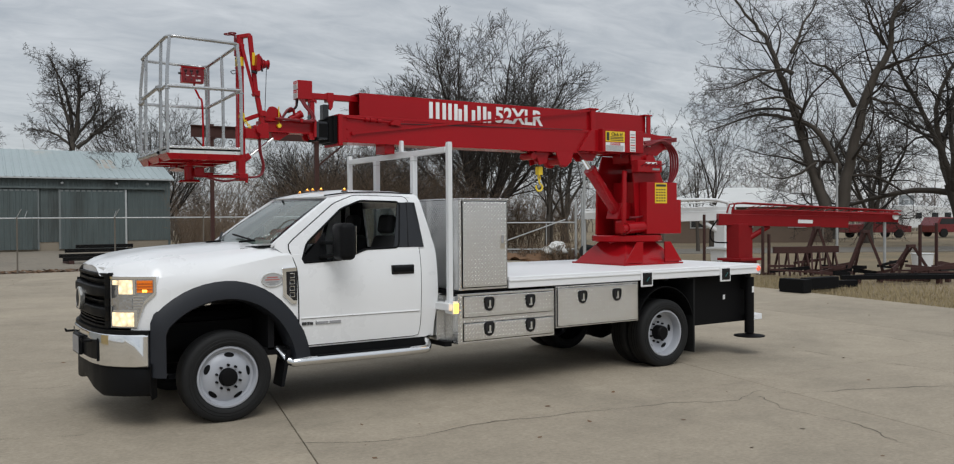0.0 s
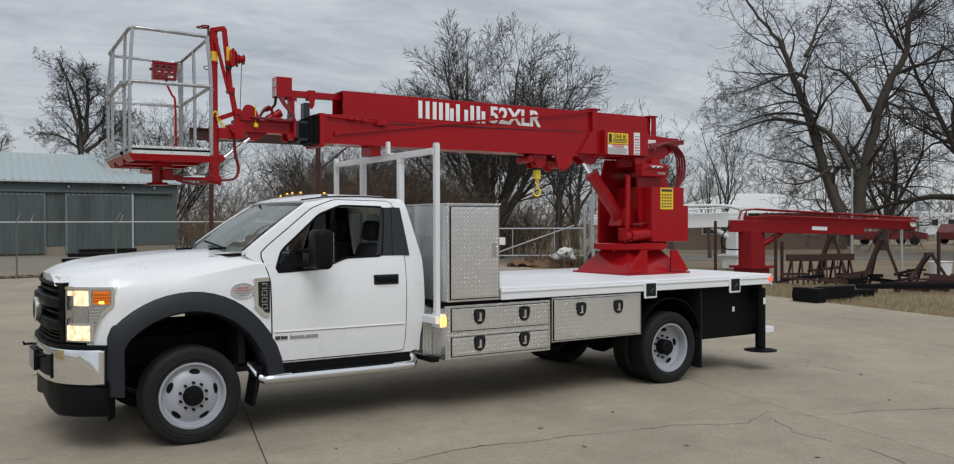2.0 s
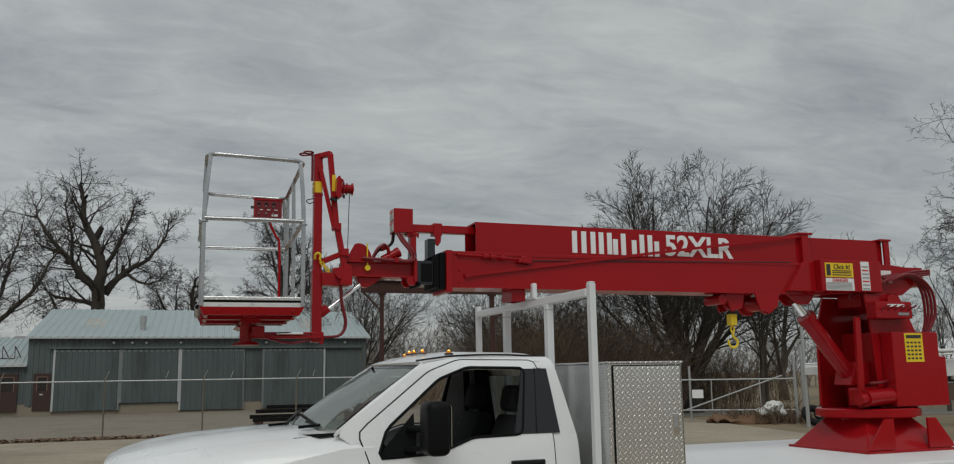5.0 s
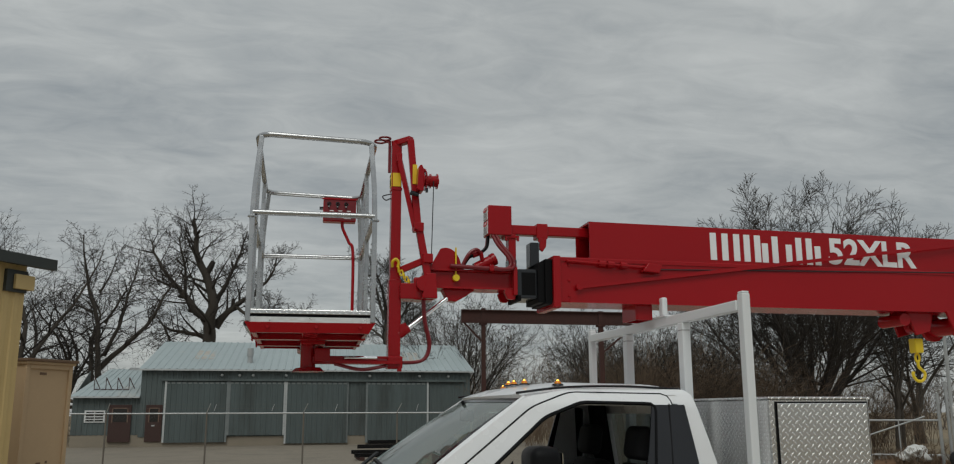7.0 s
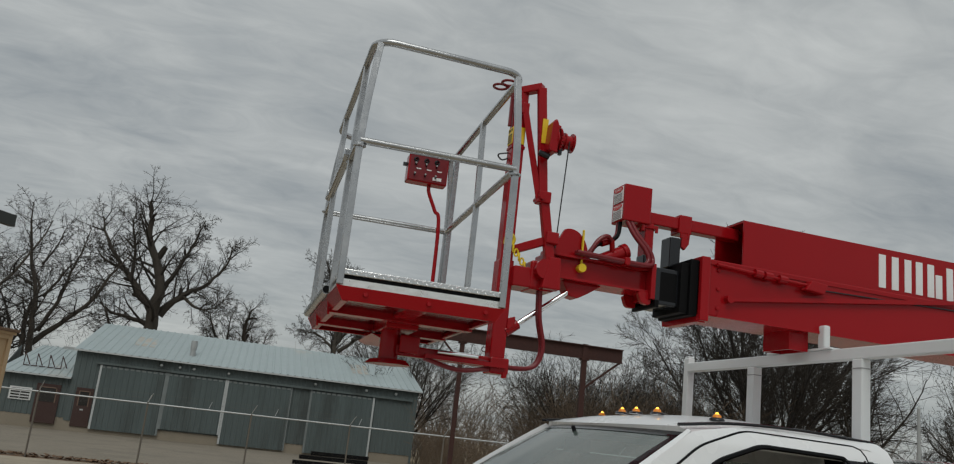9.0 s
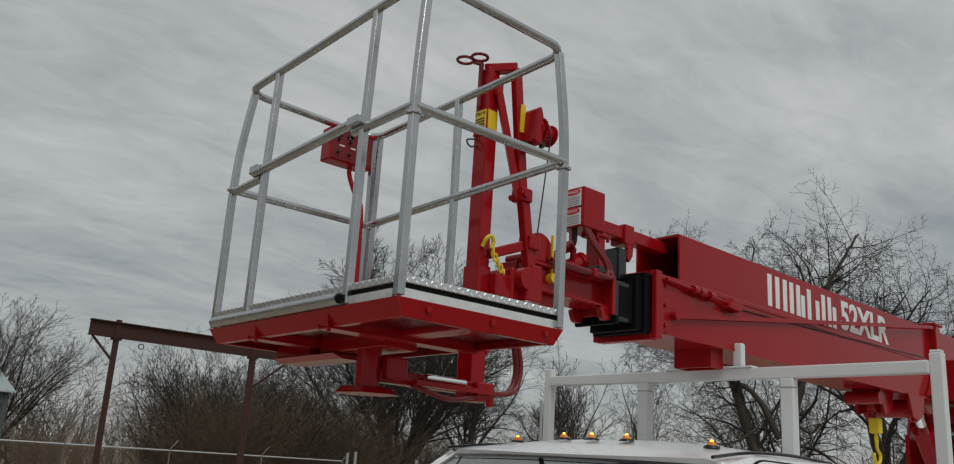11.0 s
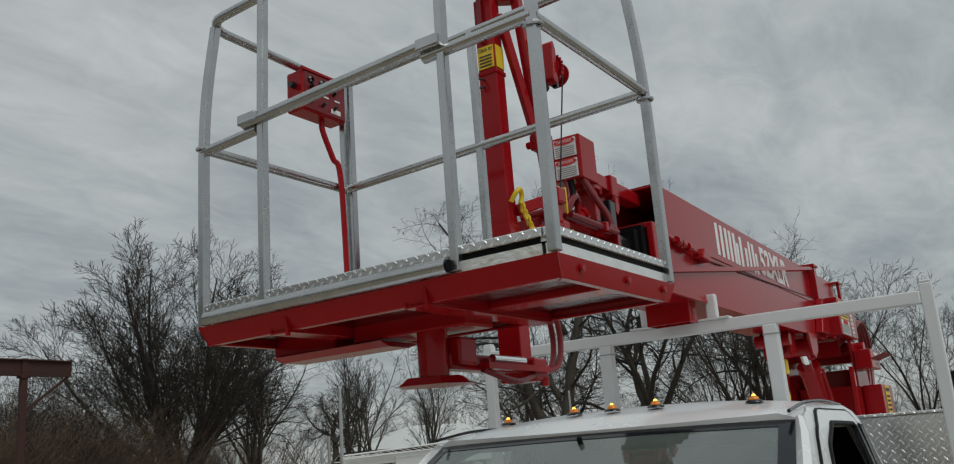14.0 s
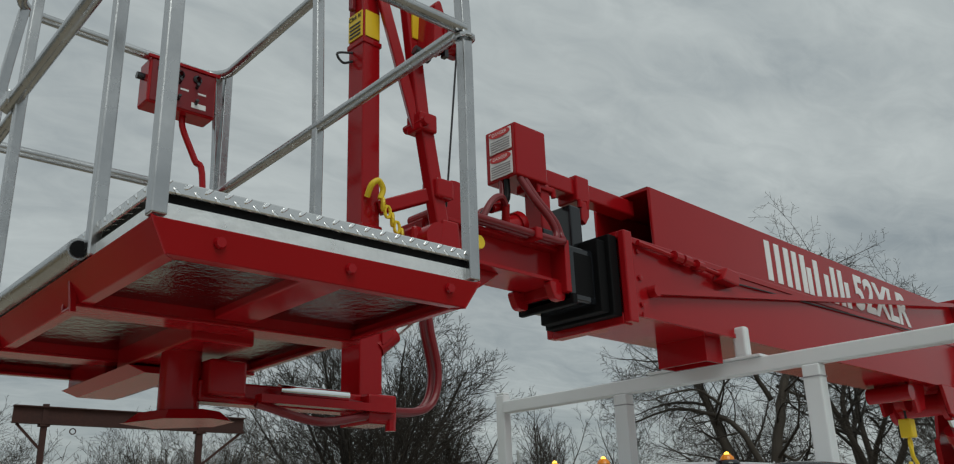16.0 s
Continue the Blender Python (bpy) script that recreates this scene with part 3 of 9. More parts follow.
for side in (-1, 1):
    cabside = part("cab_side", thicken(ring_panel(CABSIDE, WINDOW, 0.0, side), 0.03), WHITE, truck, smooth=40)
    door = part("door", thicken(ring_panel(DOOR, DOORWIN, 0.009, side), 0.012), WHITE, truck, smooth=40)
    part("door_gap", tube([(x, side * (side_y(z) + 0.003), z) for x, z in outline(DOOR, 120, WIN_C)], 0.007, 6, True), BLACK, cabside)
    # window seal and the black corner panel behind the glass
    o = outline(DOORWIN, 120, WIN_C)
    part("window_seal", tube([(x, side * (side_y(z) + 0.008), z) for x, z in o], 0.011, 6, True), BLACK, door)
    rear = [(1.735, 1.53), (2.085, 1.54), (2.04, 2.005), (1.84, 2.005)]
    g = [[(rear[0][0] + (rear[1][0] - rear[0][0]) * u + ((rear[3][0] - rear[0][0]) * (1 - u) + (rear[2][0] - rear[1][0]) * u) * v, 0, 1.535 + 0.46 * v) for v in [k / 6 for k in range(7)]] for u in [k / 4 for k in range(5)]]
    part("corner_panel", thicken(sheet([[(x, side * (side_y(z) + 0.013), z) for x, _, z in row] for row in g]), 0.012), GLOSSBLK, cabside, "gloss black corner panel")
    bm = bar((1.90, side * (side_y(1.53) + 0.014), 1.535), (1.945, side * (side_y(2.0) + 0.014), 2.0), 0.008, 0.006)
    part("pillar_strip", bm, BLACK, cabside)
    # front sail panel at the mirror foot
    g = [[(x, side * (side_y(z) + 0.002), z) for z in (1.425, 1.425 + (lerp([(0.75, 0.02), (1.02, 0.30)], x)))] for x in (0.76, 0.84, 0.93, 1.0)]
    part("sail_panel", thicken(sheet(g), 0.01), BLACK, door)
    # belt crease, handle, step
    part("belt_crease", bar((0.715, side * 0.9985, 0.886), (2.005, side * 0.9985, 0.882), 0.012, 0.010), WHITE, door, bevel=0.003)
    # grey strip paints the shade below the crease
    part("belt_shadow_gap", bar((0.715, side * 0.9965, 0.879), (2.005, side * 0.9965, 0.875), 0.004, 0.005), GREYINK, door)
    h = part("door_handle", box(1.70, 1.93, side * 0.985, side * 1.030, 1.285, 1.345), BLACK, door, "black plastic handle", bevel=0.02, seg=3)
    part("handle_recess", box(1.685, 1.945, side * 0.975, side * 1.003, 1.262, 1.358), GLOSSBLK, door, bevel=0.008)
    part("step_bar", tube(spline([(0.52, side * 0.86, 0.60), (0.60, side * 1.0, 0.49), (0.80, side * 1.05, 0.485), (1.90, side * 1.05, 0.485), (2.08, side * 1.02, 0.50), (2.12, side * 0.88, 0.58)], 8), 0.042, 14), STEELP, truck, "polished tube side step", smooth=60)
    part("step_pad", box(0.85, 1.85, side * 1.03, side * 1.075, 0.522, 0.532), BLACK, truck)
    part("rocker", box(0.60, 2.15, side * 0.80, side * 0.94, 0.50, 0.63), BLACK, truck, bevel=0.01)
    # mirror
    mir = part("mirror", box(0.97, 1.13, side * 1.12, side * 1.36, 1.44, 1.79), BLACK, door, "black towing mirror", bevel=0.05, seg=4, smooth=50)
    part("mirror_arm", bar((0.95, side * 0.94, 1.60), (1.06, side * 1.14, 1.60), 0.05, 0.035, bar((0.93, side * 0.95, 1.46), (1.05, side * 1.14, 1.49), 0.05, 0.035)), BLACK, mir, bevel=0.01)
    part("mirror_glass", box(1.131, 1.135, side * 1.145, side * 1.335, 1.50, 1.76), CHROME, mir)

# roof, windscreen, cab back
ROOF_E = [(0.98, 2.045), (1.12, 2.085), (1.5, 2.115), (2.0, 2.105), (2.10, 2.075)]
grid = []
for i in range(17):
    u = i / 16
    row = []
    for j in range(21):
        v = -1 + 2 * j / 20
        x = (0.985 + 0.13 * abs(v) ** 2.2) * (1 - u) + 2.12 * u
        y = v * 0.80
        crown = 0.052 * (1 - abs(v) ** 2.4)
        z = lerp(ROOF_E, x) - 0.025 + crown * (0.55 + 0.45 * min(1, u * 3)) - 0.03 * max(0, abs(v) - 0.9) / 0.1
        row.append((x, y, z))
    grid.append(row)
roof = part("roof", thicken(sheet(grid), 0.03), WHITE, truck, smooth=40)
for side in (-1, 1):
    part("roof_rail", tube(spline([(1.06, side * 0.765, 2.062), (1.35, side * 0.762, 2.094), (1.7, side * 0.76, 2.10), (2.06, side * 0.755, 2.085)], 6), 0.007, 8), GLOSSBLK, roof, "dark drip moulding")
for x, y in ((1.372, -0.565), (1.278, -0.188), (1.263, 0.0), (1.278, 0.185), (1.34, 0.555)):
    z = lerp(ROOF_E, x) - 0.025 + 0.052 * (1 - abs(y / 0.8) ** 2.4)
    foot = part("marker_lamp", lathe([(0.0, 0.002), (0.036, 0.0), (0.033, 0.008), (0.024, 0.012), (0.0, 0.012)], (x, y, z), "z", 18), GLOSSBLK, roof, "dark base of a roof marker lamp", smooth=50)
    part("lens", lathe([(0.021, 0.010), (0.019, 0.020), (0.012, 0.027), (0.0, 0.029)], (x, y, z), "z", 16), AMBERC, foot, "amber lens", smooth=60)
    part("bulb", lathe([(0.0, 0.036), (0.006, 0.033), (0.009, 0.026), (0.0, 0.020)], (x, y, z), "z", 10), AMBER, foot, "lit bulb", smooth=60)


def screen(u, v, off=0.0):
    """The windscreen: u across from -1 to 1, v from cowl to header."""
    bx, bz = 0.27 + 0.25 * abs(u) ** 2.2, 1.575 + 0.03 * abs(u) ** 2
    tx, tz = 1.005 + 0.11 * abs(u) ** 2.2, 2.045 - 0.012 * abs(u) ** 2
    w = 0.86 * (1 - v) + 0.77 * v
    return (bx + (tx - bx) * v, u * w, bz + (tz - bz) * v + 0.02 * math.sin(math.pi * v) + off)


glassgrid = [[screen(-1 + 2 * i / 18, j / 8) for j in range(9)] for i in range(19)]
ws = part("windscreen", sheet(glassgrid), WIND, truck, "tinted windscreen reflecting the sky", smooth=60)
ws.visible_shadow = False
for u0, u1 in ((-1.0, -0.93), (0.93, 1.0)):
    part("screen_border", sheet([[screen(u0 + (u1 - u0) * i / 2, j / 8, 0.003) for j in range(9)] for i in range(3)]), GLOSSBLK, ws)
part("screen_border", sheet([[screen(-1 + 2 * i / 18, 0.93 + 0.07 * j, 0.003) for j in range(2)] for i in range(19)]), GLOSSBLK, ws)
for side in (-1, 1):
    a = [screen(side * 1.0, k / 8) for k in range(9)]
    b = [(0.44 + (1.10 - 0.44) * k / 8, side * side_y(1.575 + 0.465 * k / 8), 1.575 + 0.465 * k / 8) for k in range(9)]
    part("windscreen_pillar", thicken(sheet([a, [tuple((Vector(p) + Vector(q)) / 2 + Vector((-0.012, 0, 0.012))) for p, q in zip(a, b)], b]), 0.02), WHITE, truck, smooth=50)
part("mirror_stem", bar((0.92, 0, 2.03), (0.95, 0, 1.96), 0.02, 0.02, box(0.93, 0.97, -0.12, 0.12, 1.90, 1.97)), DASH, truck, "inside mirror", bevel=0.008)
for y0, y1 in ((-0.62, -0.10), (0.05, 0.58)):
    p, q = Vector(screen(y0 / 0.85, 0.03)), Vector(screen(y1 / 0.85, 0.16))
    up1 = Vector((-0.03, 0, 0.02))
    part("wiper", bar(p + up1, q + up1, 0.02, 0.014, bar(p + up1 + Vector((0.03, 0.06, 0.0)), p + up1 + Vector((-0.12, 0.05, -0.01)), 0.03, 0.02)), BLACK, truck)
part("cowl", thicken(sheet([[(screen(u, 0.0)[0] - 0.16 * (1 - j), screen(u, 0.0)[1], screen(u, 0.0)[2] - 0.018 - 0.004 * (1 - j)) for j in (0, 1)] for u in [k / 8 - 1 for k in range(17)]]), 0.02), BLACK, truck)
bm = bmesh.new()
grid = [[(2.10 + lerp([(0.6, 0.10), (1.5, 0.12), (2.08, 0.0)], z), y * (side_y(z) - 0.015), z) for z in (0.60, 0.9, 1.2, 1.5)] for y in (-1, -0.6, 0, 0.6, 1)]
part("cab_back", thicken(sheet(grid), 0.03), WHITE, truck, smooth=40)
for y0, y1 in ((-1, -0.62), (0.62, 1)):
    part("cab_back", thicken(sheet([[(2.10 + lerp([(1.5, 0.12), (2.08, 0.0)], z), y * (side_y(z) - 0.015), z) for z in (1.5, 1.7, 1.9, 2.07)] for y in (y0, y1)]), 0.03), WHITE, truck, smooth=40)
part("cab_back", thicken(sheet([[(2.10 + lerp([(1.5, 0.12), (2.08, 0.0)], z), y * (side_y(z) - 0.015), z) for z in (1.95, 2.07)] for y in (-0.62, 0, 0.62)]), 0.03), WHITE, truck, smooth=40)
bw = part("rear_window", sheet([[(2.10 + lerp([(1.5, 0.12), (2.08, 0.0)], z), y * (side_y(z) - 0.015), z) for z in (1.5, 1.95)] for y in (-0.62, 0, 0.62)]), REARG, truck)
bw.visible_shadow = False
lining = [[(2.045 + lerp([(1.5, 0.12), (2.08, 0.0)], z), y * (side_y(z) - 0.06), z) for z in (0.62, 1.2, 1.5)] for y in (-1, 0, 1)]
part("back_lining", thicken(sheet(lining), 0.012), DASH, truck, "dark cab lining")
for y0, y1 in ((-1, -0.58), (0.58, 1)):
    part("back_lining", thicken(sheet([[(2.045 + lerp([(1.5, 0.12), (2.08, 0.0)], z), y * (side_y(z) - 0.06), z) for z in (1.5, 1.8, 2.02)] for y in (y0, y1)]), 0.012), DASH, truck, "dark cab lining")
part("headliner", thicken(sheet([[(x, y, lerp(ROOF_E, x) - 0.072 + 0.03 * (1 - abs(y / 0.74) ** 2.4)) for y in (-0.74, -0.4, 0, 0.4, 0.74)] for x in (1.08, 1.4, 1.8, 2.06)]), 0.01), DASH, truck, "dark roof lining", smooth=40)
part("cab_floor", box(0.35, 2.15, -0.9, 0.9, 0.55, 0.62), STEELBLK, truck)
part("firewall", box(0.42, 0.48, -0.90, 0.90, 0.60, 1.52), DASH, truck)
part("dashboard", box(0.46, 0.85, -0.86, 0.86, 1.15, 1.50), DASH, truck, bevel=0.06, seg=3)
part("steering_wheel", tube([(1.05 + 0.08 * math.sin(a), -0.42 + 0.19 * math.cos(a), 1.40 + 0.17 * math.sin(a)) for a in [2 * math.pi * k / 24 for k in range(24)]], 0.016, 8, True), BLACK, truck)
for y in (-0.42, 0.42):
    s = part("seat", box(1.25, 1.80, y - 0.27, y + 0.27, 0.92, 1.08), SEAT, truck, "dark grey cloth seat", bevel=0.05, seg=3, smooth=50)
    part("seat_back", prism([(1.66, 1.04), (1.86, 1.04), (2.02, 1.62), (1.90, 1.66)], y - 0.25, y + 0.25), SEAT, s, bevel=0.05, seg=3, smooth=50)
    part("headrest", prism([(1.86, 1.68), (1.97, 1.66), (2.00, 1.86), (1.90, 1.88)], y - 0.13, y + 0.13), SEAT, s, bevel=0.045, seg=3, smooth=50)

# bonnet and wings
HOOD_Z = [(-1.01, 1.385), (-0.96, 1.423), (-0.88, 1.460), (-0.72, 1.503), (-0.46, 1.54), (0.0, 1.575), (0.6, 1.605)]
FRONT = [(0.0, -1.005), (0.40, -0.990), (0.62, -0.945), (0.70, -0.905), (0.78, -0.855), (0.88, -0.755), (0.95, -0.66), (0.985, -0.60)]
ARCH_R = 0.70


def front_x(y):
    return lerp(FRONT, abs(y))


def front_strip(y0, y1, z0, z1, out, thick, n=16):
    """A slab that follows the curve of the nose."""
    bm = bmesh.new()
    rows = []
    for k in range(n + 1):
        y = y0 + (y1 - y0) * k / n
        a = z0(y) if callable(z0) else z0
        b = z1(y) if callable(z1) else z1
        dx = front_x(abs(y) + 0.01) - front_x(abs(y) - 0.01)
        nv = Vector((-0.02, math.copysign(dx, y) if y else 0.0)).normalized()
        f = Vector((front_x(y), y)) + nv * out
        r = f - nv * thick
        rows.append([bm.verts.new(p) for p in ((f.x, f.y, a), (f.x, f.y, b), (r.x, r.y, b), (r.x, r.y, a))])
    for p, q in zip(rows, rows[1:]):
        for j in range(4):
            bm.faces.new((p[j], p[(j + 1) % 4], q[(j + 1) % 4], q[j]))
    bm.faces.new(rows[0])
    bm.faces.new(rows[-1][::-1])
    return bm


def nose_section(x, side):
    """From the middle of the bonnet out over the wing and down to the wheel arch."""
    zt = lerp(HOOD_Z, x)
    w = 0.99
    for yy in [k / 100 for k in range(60, 100)]:
        if front_x(yy) > x:
            w = yy
            break
    low = 0.62 if x > 0.2 else 0.86
    if abs(x) < ARCH_R:
        low = max(low, 0.405 + math.sqrt(ARCH_R ** 2 - x * x) + 0.02)
    k = 1 - 0.42 * max(0, min(1, (x + 0.1) / 0.6))
    pts = [(0, zt + 0.012), (0.25, zt + 0.018), (0.50, zt + 0.008), (0.64, zt - 0.006), (0.70, zt - 0.022 * k), (0.78, zt - 0.036 * k), (0.87, zt - 0.075 * k), (0.93, zt - 0.125 * k), (0.965, zt - 0.20 * k)]
    pts = [(y * w / 0.99, max(z, 1.338) if x < -0.85 else z) for y, z in pts]
    z1 = zt - 0.20 * k
    for k in range(1, 7):
        z = z1 + (low - z1) * k / 6
        pts.append((min(w, side_y(z) + 0.004) if w > 0.95 else w * 0.985, z))
    return [(x, side * y, z) for y, z in pts]


xs = [-0.985, -0.96, -0.93, -0.90, -0.87, -0.83, -0.79, -0.75, -0.72] + [-0.70 + 1.4 * k / 28 for k in range(29)] + [0.72]
for side in (-1, 1):
    rows = [nose_section(x, side) for x in xs]
    part("bonnet" if side < 0 else "bonnet_half", sheet([r[:6] for r in rows]), WHITE, truck, smooth=40)
    part("wing", sheet([r[5:9] for r in rows]), WHITE, truck, smooth=40)
    part("wing_side", sheet([r[8:] for r in rows if r[0][0] > -0.80]), WHITE, truck, smooth=40)
    part("bonnet_gap", tube([(x, side * 0.786, lerp(HOOD_Z, x) - 0.030) for x in [0.20 + 0.05 * k for k in range(6)]], 0.003, 5), BLACK, truck)
    # wheel flare
    rows = []
    for k in range(33):
        a = radians(-16 + 212 * k / 32)
        c, s = math.cos(a), math.sin(a)
        rows.append([(max(-c * r, -0.665 + (ARCH_R + 0.178 - r) * 0.72) if c > 0 else -c * r * 0.93, side * y, 0.405 + s * r) for r, y in ((ARCH_R - 0.01, 0.80), (ARCH_R - 0.005, 1.005), (ARCH_R + 0.01, 1.035), (ARCH_R + 0.10, 1.03), (ARCH_R + 0.178, 0.985))])
    rows = [r for r in rows if min(p[2] for p in r) > 0.40]
    part("wheel_flare", thicken(sheet(rows), 0.012), FLARE, truck, "black plastic wheel arch flare", smooth=40)
    inner = [[(-math.cos(radians(180 * k / 24)) * 0.69, side * y, 0.42 + math.sin(radians(180 * k / 24)) * 0.69) for y in (0.5, 0.82)] for k in range(25)]
    part("wheel_well", sheet(inner), STEELBLK, truck)
    part("splash_guard", prism([(0.50, 0.26), (0.53, 0.26), (0.60, 0.60), (0.56, 0.60)], side * 0.80, side * 1.02), BLACK, truck)
    # headlamp: a C of clear lens round the lit bowls
    def under(y):
        return lerp([(0.66, 0.888), (0.885, 0.888), (0.90, 0.98), (0.925, 1.10), (0.985, 1.20)], abs(y))

    def mid_hi(y):
        return lerp([(0.69, 1.15), (0.90, 1.15), (0.96, 1.19)], abs(y))

    hl = part("headlamp", front_strip(side * 0.68, side * 0.982, under, 1.330, 0.006, 0.08, 24), LENS, truck, "clear headlamp unit, lit", bevel=0.004)
    part("chrome_trim", front_strip(side * 0.68, side * 0.984, 1.318, 1.338, 0.016, 0.06), CHROME, hl, "chrome upper edge")
    part("chrome_trim", front_strip(side * 0.972, side * 0.985, 1.195, 1.320, 0.016, 0.06, 4), CHROME, hl)
    part("chrome_trim", front_strip(side * 0.888, side * 0.982, lambda y: under(y) - 0.012, lambda y: under(y) + 0.022, 0.014, 0.06, 10), CHROME, hl)
    part("chrome_trim", front_strip(side * 0.872, side * 0.890, 0.90, 1.05, 0.014, 0.06, 4), CHROME, hl)
    part("chrome_trim", front_strip(side * 0.70, side * 0.880, 1.030, 1.045, 0.014, 0.05, 8), CHROME, hl)
    part("lamp_beam", front_strip(side * 0.765, side * 0.862, 1.185, 1.308, 0.014, 0.02, 6), HEADL, hl, "lit headlamp bowl")
    part("lamp_side", front_strip(side * 0.705, side * 0.755, 1.265, 1.305, 0.014, 0.02, 4), HEADL, hl, "lit headlamp bowl")
    part("bowl_edge", front_strip(side * 0.866, side * 0.882, 1.185, 1.312, 0.018, 0.03, 3), CHROME, hl)
    part("lamp_low", front_strip(side * 0.700, side * 0.868, 0.905, 1.026, 0.014, 0.02, 8), HEADL, hl, "lit lower lamp")
    part("lamp_reflector", front_strip(side * 0.770, side * 0.858, 1.060, 1.150, 0.012, 0.02, 6), LENS, hl, "pale reflector")
    part("indicator", front_strip(side * 0.888, side * 0.966, 1.20, 1.305, 0.014, 0.02, 8), AMBERL, hl, "amber indicator lens")
    for z in (1.225, 1.25, 1.275):
        part("indicator_rib", front_strip(side * 0.888, side * 0.966, z, z + 0.004, 0.018, 0.02, 8), DKRED, hl)
    part("indicator_bulb", front_strip(side * 0.918, side * 0.942, 1.205, 1.225, 0.018, 0.02, 3), AMBER, hl, "lit indicator bulb")
    for z in (1.065, 1.09, 1.115, 1.14, 1.165):
        part("lamp_rib", front_strip(side * 0.866, side * 0.922, z, z + 0.006, 0.012, 0.02, 8), CHROME, hl)
    # badges on the wing
    bd = part("wing_badge", prism([(0.522, 1.372), (0.668, 1.378), (0.668, 1.028), (0.615, 1.030), (0.530, 1.115)], side * 0.985, side * 1.014), CHROME, truck, "chrome shield badge with a dark panel", bevel=0.006)
    part("badge_panel", prism([(0.562, 1.335), (0.668, 1.340), (0.668, 1.062), (0.630, 1.064), (0.566, 1.128)], side * 1.008, side * 1.018), GLOSSBLK, bd, bevel=0.003)
    for z in (1.100, 1.160, 1.220, 1.280):
        part("badge_bar", tube([(x, side * 1.019, z + dz) for x, dz in ((0.596, 0.0), (0.640, 0.0), (0.640, 0.038), (0.596, 0.038))], 0.005, 5, z < 1.25), CHROME, bd)
    rb = part("round_badge", sheet([[(0.432 + 0.105 * r * math.cos(a), side * 0.998, 1.265 + 0.066 * r * math.sin(a)) for r in (0.02, 1.0)] for a in [2 * math.pi * k / 32 for k in range(33)]]), BADGEG, truck, "oval pale grey printed badge")
    part("badge_ring", tube([(0.432 + 0.103 * math.cos(a), side * 0.999, 1.265 + 0.064 * math.sin(a)) for a in [2 * math.pi * k / 32 for k in range(32)]], 0.005, 6, True), SKIRT, rb)
    for z, w, m in ((1.288, 0.052, BADGER), (1.266, 0.070, BADGER), (1.244, 0.060, GREYINK), (1.226, 0.030, GREYINK)):
        part("badge_line", box(0.432 - w, 0.432 + w, side * 0.998, side * 1.001, z - 0.005, z + 0.006), m, rb)
    for x, w, h in ((0.722, 0.045, 0.030), (0.775, 0.022, 0.030), (0.803, 0.030, 0.026), (0.862, 0.004, 0.036), (0.872, 0.118, 0.016), (1.006, 0.118, 0.016), (0.862, 0.262, 0.005)):
        z = 0.817 + (0.010 if h == 0.016 else 0.0)
        part("door_script", box(x, x + w, side * 0.99, side * 0.9985, z, z + h), INK if h > 0.02 else GREYINK, truck)

# grille, bumper
part("bonnet_lip", front_strip(-0.52, 0.52, 1.350, lambda y: lerp(HOOD_Z, -0.98) + 0.008 - 0.01 * abs(y), -0.020, 0.03, 28), WHITE, truck, smooth=40)
part("nose_backing", front_strip(-0.95, 0.95, 0.55, 1.36, -0.05, 0.03), STEELBLK, truck)
gr = part("grille", front_strip(-0.66, 0.66, 1.335, 1.362, 0.012, 0.08), BLACK, truck, "black grille with two bold bars", bevel=0.006)
part("slat", front_strip(-0.655, 0.655, 1.285, 1.308, 0.0, 0.05), BLACK, gr, bevel=0.004)
part("upper_bar", front_strip(-0.68, 0.68, lambda y: 1.150 + 0.02 * abs(y), lambda y: 1.255 - 0.01 * abs(y), 0.050, 0.10, 24), BLACK, gr, "bold upper grille bar", bevel=0.018, seg=3, smooth=40)
part("slat", front_strip(-0.645, 0.645, 1.105, 1.122, 0.0, 0.05), BLACK, gr, bevel=0.004)
part("lower_bar", front_strip(-0.67, 0.67, lambda y: 0.985 - 0.02 * abs(y), lambda y: 1.070 - 0.01 * abs(y), 0.045, 0.10, 24), BLACK, gr, "bold lower grille bar", bevel=0.016, seg=3, smooth=40)
for z in (0.945, 0.915):
    part("slat", front_strip(-0.645, 0.645, z, z + 0.014, 0.008, 0.05), BLACK, gr, bevel=0.003)
part("foot_bar", front_strip(-0.66, 0.66, 0.880, 0.902, 0.02, 0.08), BLACK, gr)
for y in (-0.64, 0.64):
    part("grille_side", front_strip(y - 0.03, y + 0.03, 0.885, 1.36, 0.016, 0.08, 4), BLACK, gr)
part("grille_emblem", lathe([(0.0, 0.03), (0.10, 0.03), (0.105, -0.010), (0.088, -0.018), (0.080, -0.012), (0.0, -0.014)], (-1.068, 0.0, 1.112), "x", 24), SKIRT, gr, "grey oval emblem")
part("emblem_field", lathe([(0.0, 0.0), (0.082, 0.0), (0.082, -0.017), (0.0, -0.017)], (-1.068, 0.0, 1.112), "x", 24), FLARE, gr)
bp = part("front_bumper", front_strip(-0.955, 0.955, 0.555, 0.838, 0.062, 0.05, 28), CHROME, truck, "chrome front bumper", bevel=0.015, seg=3, smooth=40)
